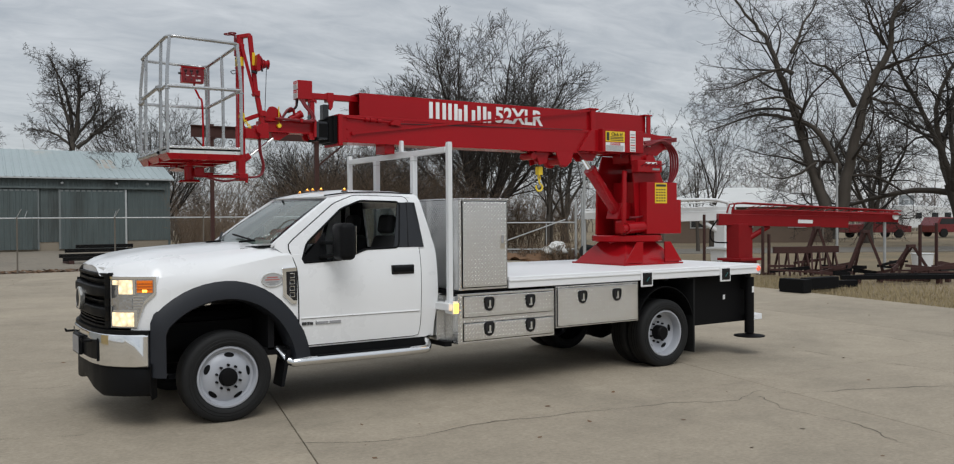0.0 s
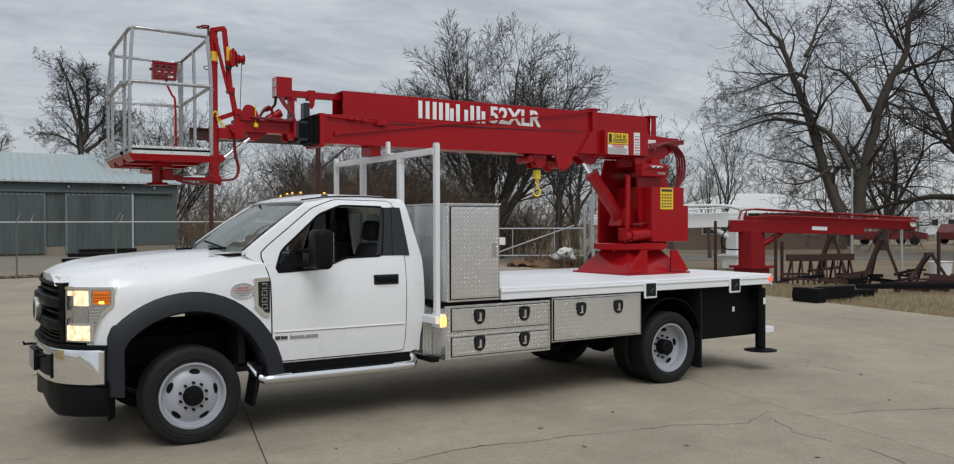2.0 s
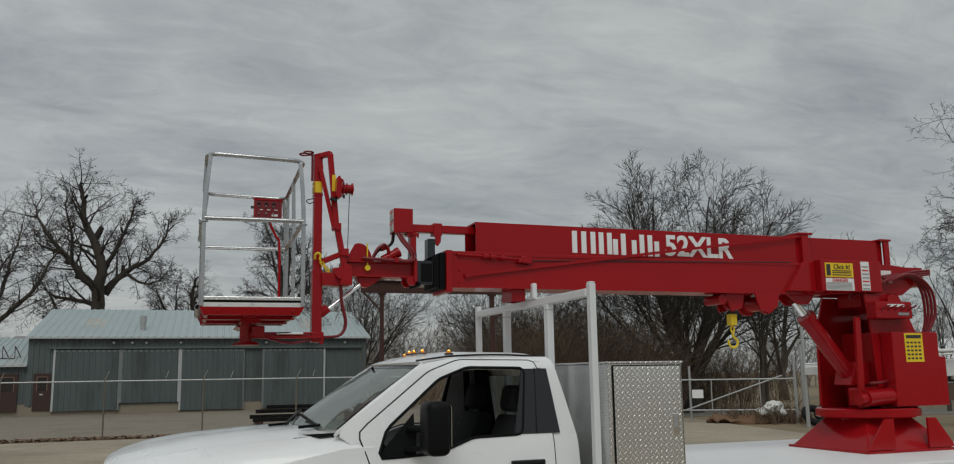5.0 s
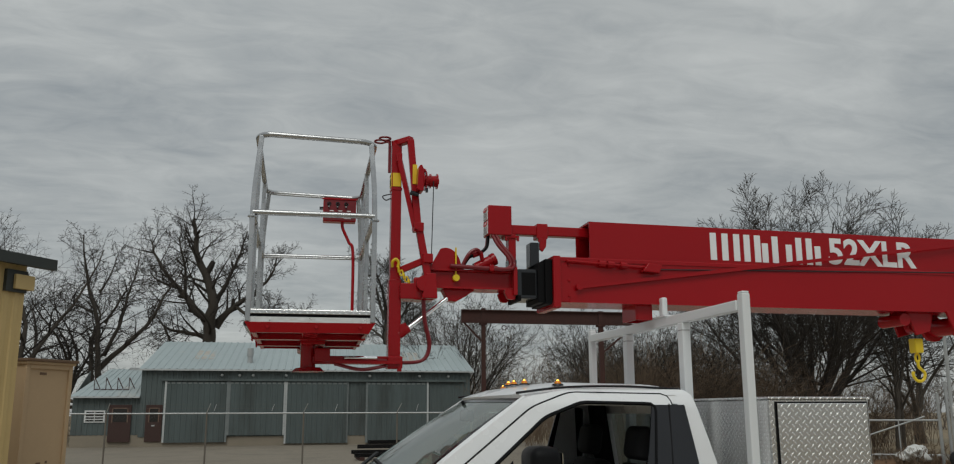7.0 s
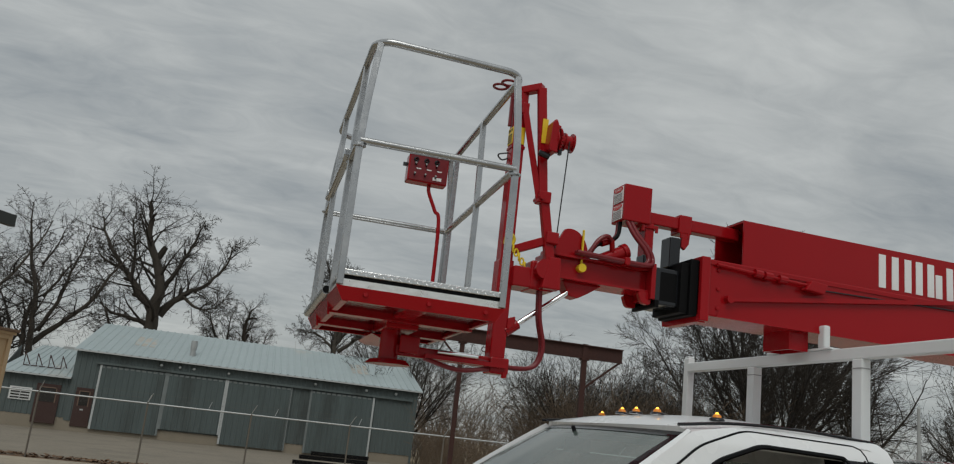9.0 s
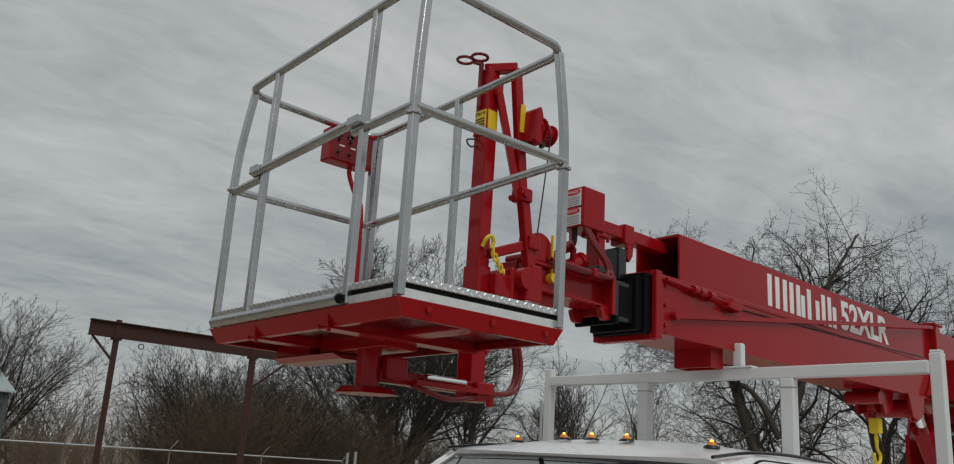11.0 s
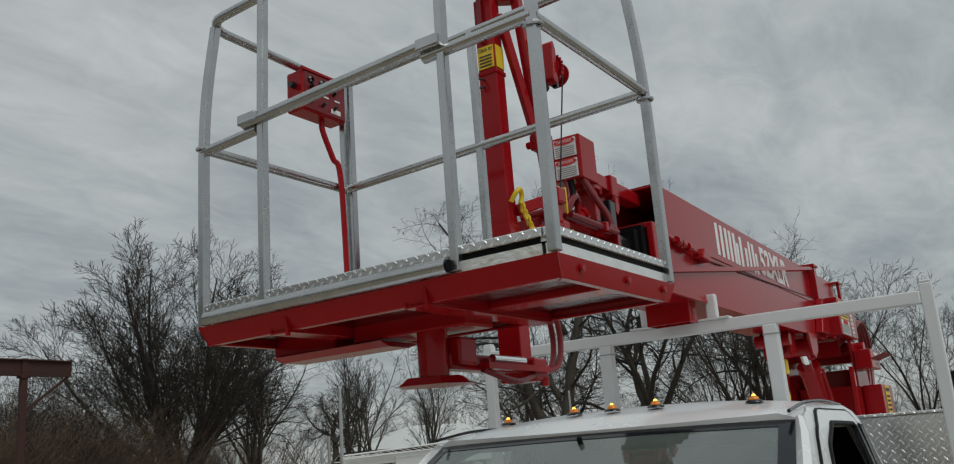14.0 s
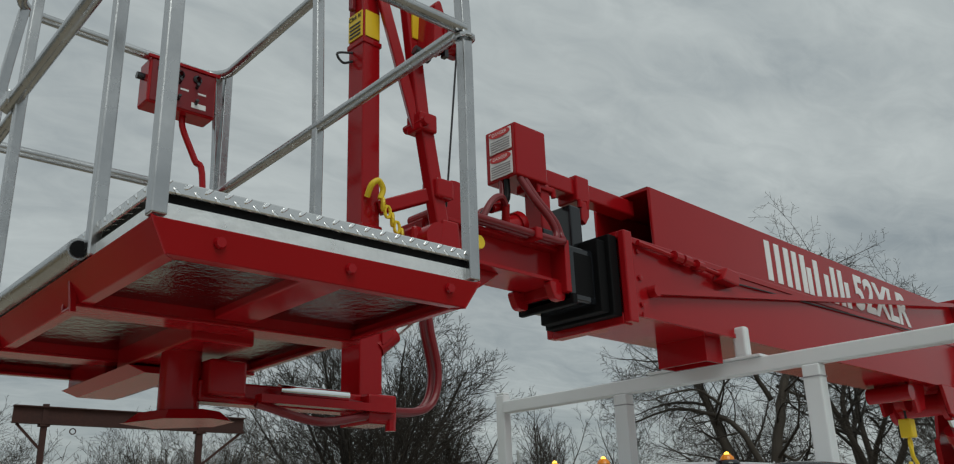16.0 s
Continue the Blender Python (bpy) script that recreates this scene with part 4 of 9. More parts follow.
part("bumper_top", front_strip(-0.955, 0.955, 0.838, 0.872, 0.05, 0.12, 24), BLACK, bp)
for y in (-0.30, 0.30):
    part("bumper_pad", front_strip(y - 0.28, y + 0.28, 0.60, 0.775, 0.068, 0.04, 8), BLACK, bp, bevel=0.01)
part("plate_holder", box(-1.105, -1.07, -0.16, 0.16, 0.60, 0.78), BLACK, bp, bevel=0.006)
part("holder_face", box(-1.110, -1.104, -0.145, 0.145, 0.615, 0.765), GREYINK, bp)
for y in (-0.44, 0.44):
    part("tow_hook", bar((-0.99, y, 0.76), (-1.13, y, 0.76), 0.05, 0.018, bar((-1.12, y, 0.76), (-1.13, y, 0.785), 0.05, 0.015)), STEELBLK, bp, bevel=0.005)
part("valance", front_strip(-0.965, 0.965, lambda y: 0.40 - 0.12 * min(1.0, abs(y) / 0.55) + 0.06 * max(0.0, abs(y) - 0.6), 0.56, 0.035, 0.10, 32), BLACK, truck, "black lower valance", bevel=0.03, seg=3, smooth=50)


# ---- wheels ----
def tyre(parent, x, y, side, dual_in=False):
    w = part("wheel", lathe([(0.285, 0.0), (0.300, -0.012), (0.322, -0.016), (0.326, -0.012), (0.350, -0.014), (0.354, -0.009), (0.372, -0.010), (0.396, 0.002), (0.406, 0.012), (0.413, 0.04), (0.413, 0.20), (0.406, 0.23), (0.378, 0.25), (0.300, 0.25), (0.285, 0.235)], (x, y, 0.405), "y", 56), RUBBER, parent, "black road tyre on a grey-white steel wheel", smooth=35)
    for s in (0.075, 0.115, 0.155):
        part("tread_groove", lathe([(0.4142, s), (0.4142, s + 0.010)], (x, y, 0.405), "y", 56), STEELBLK, w)
    return w


def hand_holes(rim, x, y, side, a, b):
    """Five oval openings in the sloping disc."""
    for q in range(5):
        bm = bmesh.new()
        ring = []
        for k in range(18):
            p = 2 * math.pi * k / 18
            u = 0.5 + 0.47 * math.sin(p)
            r, s = a[0] + (b[0] - a[0]) * u, a[1] + (b[1] - a[1]) * u - 0.0025
            if side > 0:
                s = 0.235 - s
            an = math.pi * 0.4 * q + 1.466 + 0.235 * math.cos(p)
            ring.append(bm.verts.new((x + r * math.cos(an), y + s, 0.405 + r * math.sin(an))))
        bm.faces.new(ring)
        part("hand_hole", bm, STEELBLK, rim, "dark oval hand hole")


def front_rim(x, y, side, w):
    """A steel disc that bulges outwards, with oval hand holes and a hub."""
    prof = [(0.287, 0.225), (0.287, 0.02), (0.278, 0.006), (0.262, 0.004), (0.252, 0.02), (0.246, 0.05), (0.225, 0.055), (0.175, 0.022), (0.130, 0.010), (0.085, 0.008), (0.085, 0.05)]
    if side > 0:
        prof = [(r, 0.235 - s) for r, s in prof]
    rim = part("rim", lathe(prof, (x, y, 0.405), "y", 64), WHEEL, w, "grey-white painted steel rim", smooth=40)
    hand_holes(rim, x, y, side, (0.178, 0.024), (0.222, 0.053))
    part("rim_back", lathe([(0.25, 0.10 if side < 0 else 0.135), (0.0, 0.10 if side < 0 else 0.135)], (x, y, 0.405), "y", 40), STEELBLK, rim)
    f = y if side < 0 else y + 0.235
    d = -1 if side < 0 else 1
    part("hub", lathe([(0.082, 0.0), (0.078, d * 0.030), (0.070, d * 0.042), (0.05, d * 0.046), (0.0, d * 0.046)], (x, f, 0.405), "y", 28), STEELBLK, rim, "black hub cap", smooth=40)
    for k in range(10):
        a = 2 * math.pi * (k + 0.5) / 10
        c = Vector((x + 0.112 * math.cos(a), f, 0.405 + 0.112 * math.sin(a)))
        part("wheel_nut", rod(c - Vector((0, d * 0.015, 0)), c + Vector((0, d * 0.022, 0)), 0.012, 6), STEELBLK, rim)


def rear_rim(x, y, side, w):
    """The outer twin: a deep dish with the hub at its bottom."""
    prof = [(0.287, 0.225), (0.287, 0.02), (0.278, 0.004), (0.262, 0.004), (0.252, 0.02), (0.248, 0.11), (0.225, 0.125), (0.165, 0.135), (0.10, 0.14), (0.09, 0.14)]
    if side > 0:
        prof = [(r, 0.235 - s) for r, s in prof]
    rim = part("rim", lathe(prof, (x, y, 0.405), "y", 64), WHEEL, w, "dished grey-white steel rim", smooth=40)
    hand_holes(rim, x, y, side, (0.172, 0.134), (0.218, 0.126))
    d = -1 if side < 0 else 1
    f = y + (0.14 if side < 0 else 0.095)
    part("rim_back", lathe([(0.25, 0.19 if side < 0 else 0.045), (0.0, 0.19 if side < 0 else 0.045)], (x, y, 0.405), "y", 40), STEELBLK, rim)
    part("hub", lathe([(0.09, 0.0), (0.085, d * 0.10), (0.07, d * 0.115), (0.0, d * 0.118)], (x, f, 0.405), "y", 28), STEELBLK, rim, "black rear hub", smooth=40)
    for k in range(10):
        a = 2 * math.pi * (k + 0.5) / 10
        c = Vector((x + 0.125 * math.cos(a), f, 0.405 + 0.125 * math.sin(a)))
        part("wheel_nut", rod(c, c + Vector((0, d * 0.03, 0)), 0.012, 6), STEELBLK, rim)


for side in (-1, 1):
    y0 = -1.025 if side < 0 else 0.79
    front_rim(0.0, y0, side, tyre(truck, 0.0, y0, side))
    y0 = -1.195 if side < 0 else 0.96
    rear_rim(REAR_X, y0, side, tyre(truck, REAR_X, y0, side))
    y0 = -0.90 if side < 0 else 0.665
    tyre(truck, REAR_X, y0, side)
part("front_axle", rod((0, -0.8, 0.405), (0, 0.8, 0.405), 0.05, 12), STEELBLK, truck)
part("rear_axle", rod((REAR_X, -0.9, 0.405), (REAR_X, 0.9, 0.405), 0.08, 14, bm=lathe([(0.0, -0.2), (0.16, -0.12), (0.19, 0), (0.16, 0.12), (0.0, 0.2)], (REAR_X, 0, 0.405), "x", 20)), STEELBLK, truck)
for side in (-1, 1):
    part("frame_rail", box(-0.9, 6.95, side * 0.38, side * 0.46, 0.62, 0.86), STEELBLK, truck)
    part("leaf_spring", tube(spline([(REAR_X - 0.75, side * 0.5, 0.62), (REAR_X, side * 0.5, 0.48), (REAR_X + 0.75, side * 0.5, 0.62)], 6), 0.045, 6), STEELBLK, truck)
part("drive_shaft", rod((1.2, 0, 0.55), (REAR_X, 0, 0.42), 0.05, 12), STEELBLK, truck)
part("gearbox", box(-0.4, 1.6, -0.28, 0.28, 0.45, 0.95), STEELBLK, truck, bevel=0.06)
part("exhaust", rod((1.8, 0.5, 0.5), (4.6, 0.55, 0.55), 0.06, 12), STEELBLK, truck)
part("fuel_tank", box(3.9, 4.75, -0.35, 0.75, 0.48, 0.80), STEELBLK, truck, bevel=0.06)

# ---- flat bed ----
deck = part("bed_deck", box(2.96, 7.04, -1.235, 1.235, 1.165, BED_Z), BEDW, truck, "white coated flat bed", bevel=0.006)
part("bed_head", box(2.28, 2.97, -1.18, 1.18, 1.02, 1.075), STEELBLK, truck)
for side in (-1, 1):
    part("bed_rail", box(2.96, 7.04, side * 1.225, side * 1.25, 1.075, 1.196), BEDW, deck, "white folded side rail", bevel=0.006)
    part("rail_lip", box(2.96, 7.04, side * 1.250, side * 1.262, 1.150, 1.163), BEDW, deck)
    for x in (4.97, 6.35):
        fr = part("lamp_frame", box(x - 0.095, x + 0.095, side * 1.245, side * 1.268, 0.995, 1.185), BEDW, truck, "white framed recessed light", bevel=0.015, seg=3)
        part("lamp_well", box(x - 0.075, x + 0.075, side * 1.262, side * 1.273, 1.018, 1.163), LIGHTGLASS, fr, bevel=0.012, seg=3)
        part("strap", bar((x - 0.02, side * 1.276, 1.06), (x + 0.025, side * 1.276, 1.11), 0.022, 0.006), TEAL, fr, bevel=0.004)
    part("marker", lathe([(0.0, 0), (0.035, 0), (0.03, side * 0.012), (0, side * 0.014)], (7.0, side * 1.25, 1.14), "y", 16), TAIL, deck, "small red side marker lamp")
part("bed_tail", box(7.02, 7.045, -1.25, 1.25, 1.06, 1.196), BEDW, deck, bevel=0.005)
for k in range(11):
    part("cross_member", box(3.05 + 0.38 * k, 3.11 + 0.38 * k, -1.2, 1.2, 1.05, 1.164), STEELBLK, truck)
# black skirt box behind the rear wheels
part("rear_skirt", box(5.88, 7.02, -1.04, 1.04, 0.43, 1.07), STEELBLK, truck, "black steel rear under-body", bevel=0.01)
part("wheel_housing", box(4.80, 5.82, -0.62, 0.62, 0.66, 1.07), STEELBLK, truck)
part("rear_step", box(6.98, 7.24, -1.12, 1.12, 0.44, 0.52), BEDW, truck, "white rear step bumper", bevel=0.01)
part("spec_plate", box(6.55, 6.59, -1.046, -1.042, 0.74, 0.80), STICKW, truck)
for side in (-1, 1):
    part("mud_flap", box(5.83, 5.85, side * 0.68, side * 1.20, 0.13, 1.05), RUBBER, truck, "black rubber mud flap")
    leg = part("outrigger", box(6.90, 7.03, side * 0.98, side * 1.11, 0.86, 1.06), STEELBLK, truck, "black hydraulic outrigger leg, raised", bevel=0.008)
    part("leg_tube", rod((6.965, side * 1.13, 0.28), (6.965, side * 1.13, 1.02), 0.062, 20), STEELBLK, leg, smooth=40)
    part("leg_foot", lathe([(0.0, 0.035), (0.06, 0.035), (0.20, 0.012), (0.20, 0.0), (0.0, 0.0)], (6.965, side * 1.13, 0.235), "z", 28), STEELBLK, leg, smooth=40)
    part("leg_label", box(6.945, 6.985, side * 1.192, side * 1.195, 0.82, 0.90), STICKW, leg)
    part("wheel_guard", thicken(sheet([[(REAR_X + 0.50 * math.cos(radians(a)), side * y, 0.46 + 0.52 * math.sin(radians(a))) for y in (0.64, 1.2)] for a in range(15, 166, 10)]), 0.01), STEELBLK, truck)


# ---- aluminium tool boxes ----
def latch(x, y, z, d, parent):
    """A black paddle latch in a recessed cup."""
    c = part("latch", prism(soft([(x - 0.062, z + 0.072), (x + 0.062, z + 0.072), (x + 0.066, z + 0.0), (x + 0.045, z - 0.058), (x, z - 0.082), (x - 0.045, z - 0.058), (x - 0.066, z + 0.0)], 0.03), y, y + d * 0.012), GLOSSBLK, parent, "black paddle latch", bevel=0.003)
    part("latch_lip", tube([(x + a, y + d * 0.012, z + b) for a, b in soft([(-0.052, 0.062), (0.052, 0.062), (0.054, -0.01), (0.030, -0.058), (-0.030, -0.058), (-0.054, -0.01)], 0.025)], 0.005, 6, True), BLACK, c)
    part("paddle", box(x - 0.010, x + 0.014, y + d * 0.010, y + d * 0.020, z - 0.030, z + 0.038, box(x - 0.026, x + 0.022, y + d * 0.010, y + d * 0.017, z - 0.045, z - 0.029)), STEELP, c, bevel=0.004)


def drawer_box(name, x0, x1, z0, z1, side, fronts, label):
    y = side * 1.235
    t = thing(name, (x0, side * 0.9, z0), label, "tool box", "under-bed tool boxes")
    part("body", box(x0, x1, side * 0.72, y, z0, z1), PLATE, t, bevel=0.004)
    for a, b, c, d, latches in fronts:
        f = part("front", box(a, b, y, y + side * 0.014, c, d), PLATE, t, "tread plate front", bevel=0.005)
        # black ring draws the dark shadow line in the gap round the front
        part("trim", box(a - 0.006, b + 0.006, y - side * 0.001, y + side * 0.007, c - 0.006, d + 0.006), STEELBLK, f)
        for lx in latches:
            latch(lx, y + side * 0.014, (c + d) / 2 + 0.02 if d - c < 0.3 else d - 0.11, side, f)
    return t


for side in (-1, 1):
    drawer_box("drawer_box", 2.32, 3.58, 0.525, 1.045, side, [(2.39, 3.55, 0.80, 1.015, (2.70, 3.24)), (2.39, 3.55, 0.555, 0.735, (2.70, 3.24))], "bright tread-plate drawer box with four black latches")
    drawer_box("tool_box", 3.605, 4.85, 0.60, 1.062, side, [(3.625, 4.83, 0.62, 1.04, (3.98, 4.50))], "bright tread-plate tool box with two black latches")
upright = thing("cross_body_tool_box", (2.65, 0, 1.08), "tall bright tread-plate tool box standing across the bed front", "tool box")
part("body", box(2.335, 2.945, -1.245, 1.245, 1.08, 2.02), PLATE, upright, bevel=0.006)
for side in (-1, 1):
    d = part("door", box(2.375, 2.925, side * 1.245, side * 1.262, 1.11, 2.0), PLATE, upright, "tread plate door", bevel=0.005)
    # black ring for the dark gap line round the door
    part("door_trim", box(2.367, 2.933, side * 1.2445, side * 1.252, 1.102, 2.008), STEELBLK, d)
    part("latch_cup", box(2.835, 2.895, side * 1.258, side * 1.268, 1.50, 1.66), CHROME, d, "chrome recessed latch", bevel=0.01)
    part("latch_well", box(2.848, 2.882, side * 1.264, side * 1.270, 1.56, 1.645), GREYINK, d, bevel=0.006)
part("lid", box(2.325, 2.955, -1.255, 1.255, 2.02, 2.034), PLATE, upright, bevel=0.004)
ubk = thing("front_under_box", (2.26, -0.9, 0.55), "tread-plate panel under the rack beside an amber marker", "panel")
part("panel", box(2.22, 2.318, -0.98, -0.75, 0.55, 1.04), PLATE, ubk, "tread plate front", bevel=0.004)
part("marker_lamp", box(2.258, 2.298, -1.295, -1.255, 0.86, 0.955), AMBER, ubk, "lit amber marker lamp", bevel=0.006)
part("lamp_foot", box(2.25, 2.312, -1.257, -1.10, 0.845, 0.975), BEDW, ubk)
part("bracket", box(2.23, 2.31, -1.13, -0.75, 0.50, 0.55), STEELBLK, ubk)

# ---- headache rack ----
rack = thing("headache_rack", (2.25, 0, 0.92), "white tubular rack behind the cab holding the boom", "rack")
for y in (-1.175, 1.19):
    part("post", box(2.238, 2.288, y - 0.028, y + 0.028, 0.93, 2.60), RACKW, rack, bevel=0.006)
    part("cap", box(2.241, 2.285, y - 0.025, y + 0.025, 2.60, 2.612), RACKW, rack, bevel=0.005)
for y in (-0.46, 0.43):
    part("post", box(2.222, 2.278, y - 0.035, y + 0.035, 1.06, 2.505), RACKW, rack, bevel=0.006)
    part("post_weld", box(2.22, 2.28, y - 0.037, y + 0.037, 2.455, 2.46), GREYINK, rack)
part("top_bar", box(2.228, 2.278, -1.147, 1.162, 2.505, 2.565), RACKW, rack, bevel=0.006)
for y in (-0.18, 0.18):
    part("guide", box(2.23, 2.27, y - 0.03, y + 0.03, 2.575, 2.70), RACKW, rack, "white upright boom guide", bevel=0.012, seg=3)
part("saddle", box(2.215, 2.285, -0.27, 0.27, 2.565, 2.576), RACKW, rack, bevel=0.003)
part("foot_beam", box(2.20, 2.30, -1.25, 1.25, 0.88, 0.955), BEDW, rack, bevel=0.008)

# ---- the crane ----
crane = thing("boom_crane", (5.83, 0, BED_Z), "red hydraulic crane with a long level box boom", "crane")
TX = 5.83
# pedestal
part("base_plate", box(TX - 0.53, TX + 0.53, -0.53, 0.53, BED_Z, BED_Z + 0.022), RED, crane, bevel=0.004)
bm = bmesh.new()
lo = [bm.verts.new((TX + a * 0.50, b * 0.50, BED_Z + 0.02)) for a, b in ((-1, -1), (1, -1), (1, 1), (-1, 1))]
hi = [bm.verts.new((TX + a * 0.25, b * 0.25, 1.52)) for a, b in ((-1, -1), (1, -1), (1, 1), (-1, 1))]
for i in range(4):
    bm.faces.new((lo[i], lo[(i + 1) % 4], hi[(i + 1) % 4], hi[i]))
bm.faces.new(hi)
part("pedestal", bm, RED, crane, "red flared pedestal", bevel=0.012)
for a in (-1, 1):
    part("gusset", prism([(TX + a * 0.515, BED_Z + 0.03), (TX + a * 0.30, 1.50), (TX + a * 0.2, 1.50), (TX + a * 0.2, BED_Z + 0.03)], -0.52, -0.50), RED, crane)
part("neck", lathe([(0.30, 1.40), (0.30, 1.50), (0.0, 1.50)], (TX, 0, 0), "z", 8), RED, crane)
part("slew_ring", lathe([(0.0, 1.50), (0.46, 1.50), (0.475, 1.51), (0.475, 1.575), (0.46, 1.585), (0.0, 1.585)], (TX, 0, 0), "z", 40), RED, crane, smooth=30)
# mast column: two cheeks and a back plate
part("cheek", prism([(5.52, 1.585), (6.20, 1.585), (6.26, 2.30), (6.08, 2.66), (5.62, 2.66), (5.54, 2.40)], 0.25, 0.275), RED, crane, bevel=0.004)
part("cheek", prism([(5.76, 1.585), (6.20, 1.585), (6.26, 2.30), (6.08, 2.66), (5.66, 2.66), (5.70, 2.42)], -0.265, -0.24), RED, crane, "cut-away cheek plate open to the cylinder", bevel=0.004)
for y in (-0.253, 0.262):
    part("cheek_flange", bar((5.535, y, 1.59), (5.555, y, 2.44), 0.035, 0.06), RED, crane, bevel=0.004)
part("column_back", box(6.12, 6.16, -0.25, 0.25, 1.585, 2.45), RED, crane)
part("column_core", box(5.80, 6.12, -0.24, 0.24, 1.585, 2.30), RED, crane, bevel=0.01)
part("slew_motor", rod((5.50, -0.34, 1.68), (5.85, -0.34, 1.70), 0.075, 18, bm=rod((5.42, -0.34, 1.675), (5.50, -0.34, 1.68), 0.055, 14)), RED, crane, smooth=40)
part("hose_line", tube(spline([(5.6, -0.30, 1.82), (5.75, -0.33, 1.83), (5.88, -0.31, 1.86)], 6), 0.014, 8), DKRED, crane)
part("gear_cover", box(5.56, 5.80, -0.25, -0.05, 1.60, 1.78), RED, crane, bevel=0.02)
# cover box with instructions
cover = part("cover_box", box(5.80, 6.36, -0.42, -0.27, 1.60, 2.29), RED, crane, "red valve cover box with a yellow notice", bevel=0.008)
part("cover_side", box(6.30, 6.46, -0.40, 0.30, 1.60, 2.06), RED, crane, bevel=0.008)
st = part("notice", box(5.945, 6.165, -0.424, -0.421, 2.01, 2.28), STICKY, cover, "yellow notice with printed rows")
for r in range(5):
    for c in range(4):
        part("notice_mark", box(5.965 + 0.047 * c, 5.993 + 0.047 * c, -0.427, -0.424, 2.035 + 0.037 * r, 2.052 + 0.037 * r), INK, st)
part("notice_head", box(5.965, 6.145, -0.427, -0.424, 2.232, 2.262), INK, st)
# valve bank under the boom
vb = part("valve_bank", box(5.66, 6.10, -0.40, -0.27, 2.42, 2.58), RED, crane, "red valve bank with levers", bevel=0.01)
for k in range(5):
    part("lever", rod((5.72 + 0.08 * k, -0.40, 2.50), (5.73 + 0.08 * k, -0.50, 2.535), 0.008, 8), DKRED, vb)
part("valve_label", box(5.80, 6.0, -0.404, -0.401, 2.53, 2.555), STICKW, vb)
part("valve_label", box(5.92, 6.05, -0.404, -0.401, 2.45, 2.475), GREYINK, vb)

# main boom
BY = 0.165
part("lower_boom", box(1.52, 5.35, -BY, BY, 2.655, 2.955), RED, crane, "lower red box section", bevel=0.008)
part("boom_lap", box(1.54, 5.30, -BY - 0.006, -BY + 0.002, 2.925, 2.945), RED, crane)
part("lower_strip", box(1.6, 5.0, -BY - 0.004, -BY + 0.002, 2.655, 2.672), RED, crane)
up = bmesh.new()
for y0, y1, z0, z1 in ((-0.14, -0.128, 2.955, 3.205), (0.128, 0.14, 2.955, 3.205), (-0.128, 0.128, 3.193, 3.205), (-0.128, 0.128, 2.957, 2.966)):
    box(1.76, 6.05, y0, y1, z0, z1, up)
part("upper_boom", up, RED, crane, "upper red box section, open at its end", bevel=0.003)
part("boom_inside", box(2.6, 5.9, -0.12, 0.12, 2.97, 3.19), STEELBLK, crane)
for y0, y1 in ((-BY - 0.03, -BY), (BY, BY + 0.03)):
    part("end_flange", box(1.485, 1.535, y0, y1, 2.62, 2.956), RED, crane, bevel=0.005)
part("end_flange", box(1.485, 1.519, -BY, BY, 2.93, 2.956), RED, crane, bevel=0.004)
part("end_flange", box(1.485, 1.535, -BY, BY, 2.615, 2.656), RED, crane, bevel=0.004)
for z in (2.70, 2.80, 2.90):
    for x in (1.60,):
        part("bolt", lathe([(0.0, -0.008), (0.011, -0.006), (0.011, 0.0)], (x, -BY - 0.001, z), "y", 8), RED, crane)
# tension rod along the side, the joint and its cap
part("side_rod", bar((1.66, -0.185, 2.755), (5.07, -0.175, 3.215), 0.014, 0.024), RED, crane)
part("rod_eye", rod((1.66, -0.20, 2.755), (1.66, -0.165, 2.755), 0.022, 14), RED, crane)
part("joint_plate", box(5.04, 5.12, -0.19, 0.19, 2.94, 3.225), RED, crane, bevel=0.006)
part("joint_cap", box(5.0, 5.16, -0.20, 0.20, 3.222, 3.243), RED, crane, bevel=0.005)
part("joint_web", box(5.05, 5.11, -0.20, -0.16, 2.66, 2.95), RED, crane, bevel=0.005)
rest = part("rest_pad", box(2.08, 2.092, -0.115, 0.115, 2.556, 2.656), RED, crane, "red open rest frame under the boom", bevel=0.002)
part("rest_web", box(2.188, 2.20, -0.115, 0.115, 2.556, 2.656), RED, rest, bevel=0.002)
for y in (-0.115, 0.103):
    part("rest_side", box(2.092, 2.188, y, y + 0.012, 2.556, 2.656), RED, rest, bevel=0.002)
# cable clamp on the side
cl = part("side_fitting", rod((1.58, -0.185, 2.925), (2.15, -0.19, 2.898), 0.010, 8), RED, crane)
for x in (1.80, 1.86, 1.95):
    part("turnbuckle", rod((x, -0.19, 2.915 - (x - 1.8) * 0.05), (x + 0.045, -0.19, 2.913 - (x - 1.8) * 0.05), 0.022, 10), RED, cl)
part("anchor", prism([(2.10, 2.87), (2.22, 2.86), (2.24, 2.915), (2.14, 2.925)], -0.22, -0.165), RED, cl, bevel=0.005)
part("side_cable", rod((2.2, -0.172, 2.89), (4.9, -0.172, 2.955), 0.004, 6), CABLE, crane)
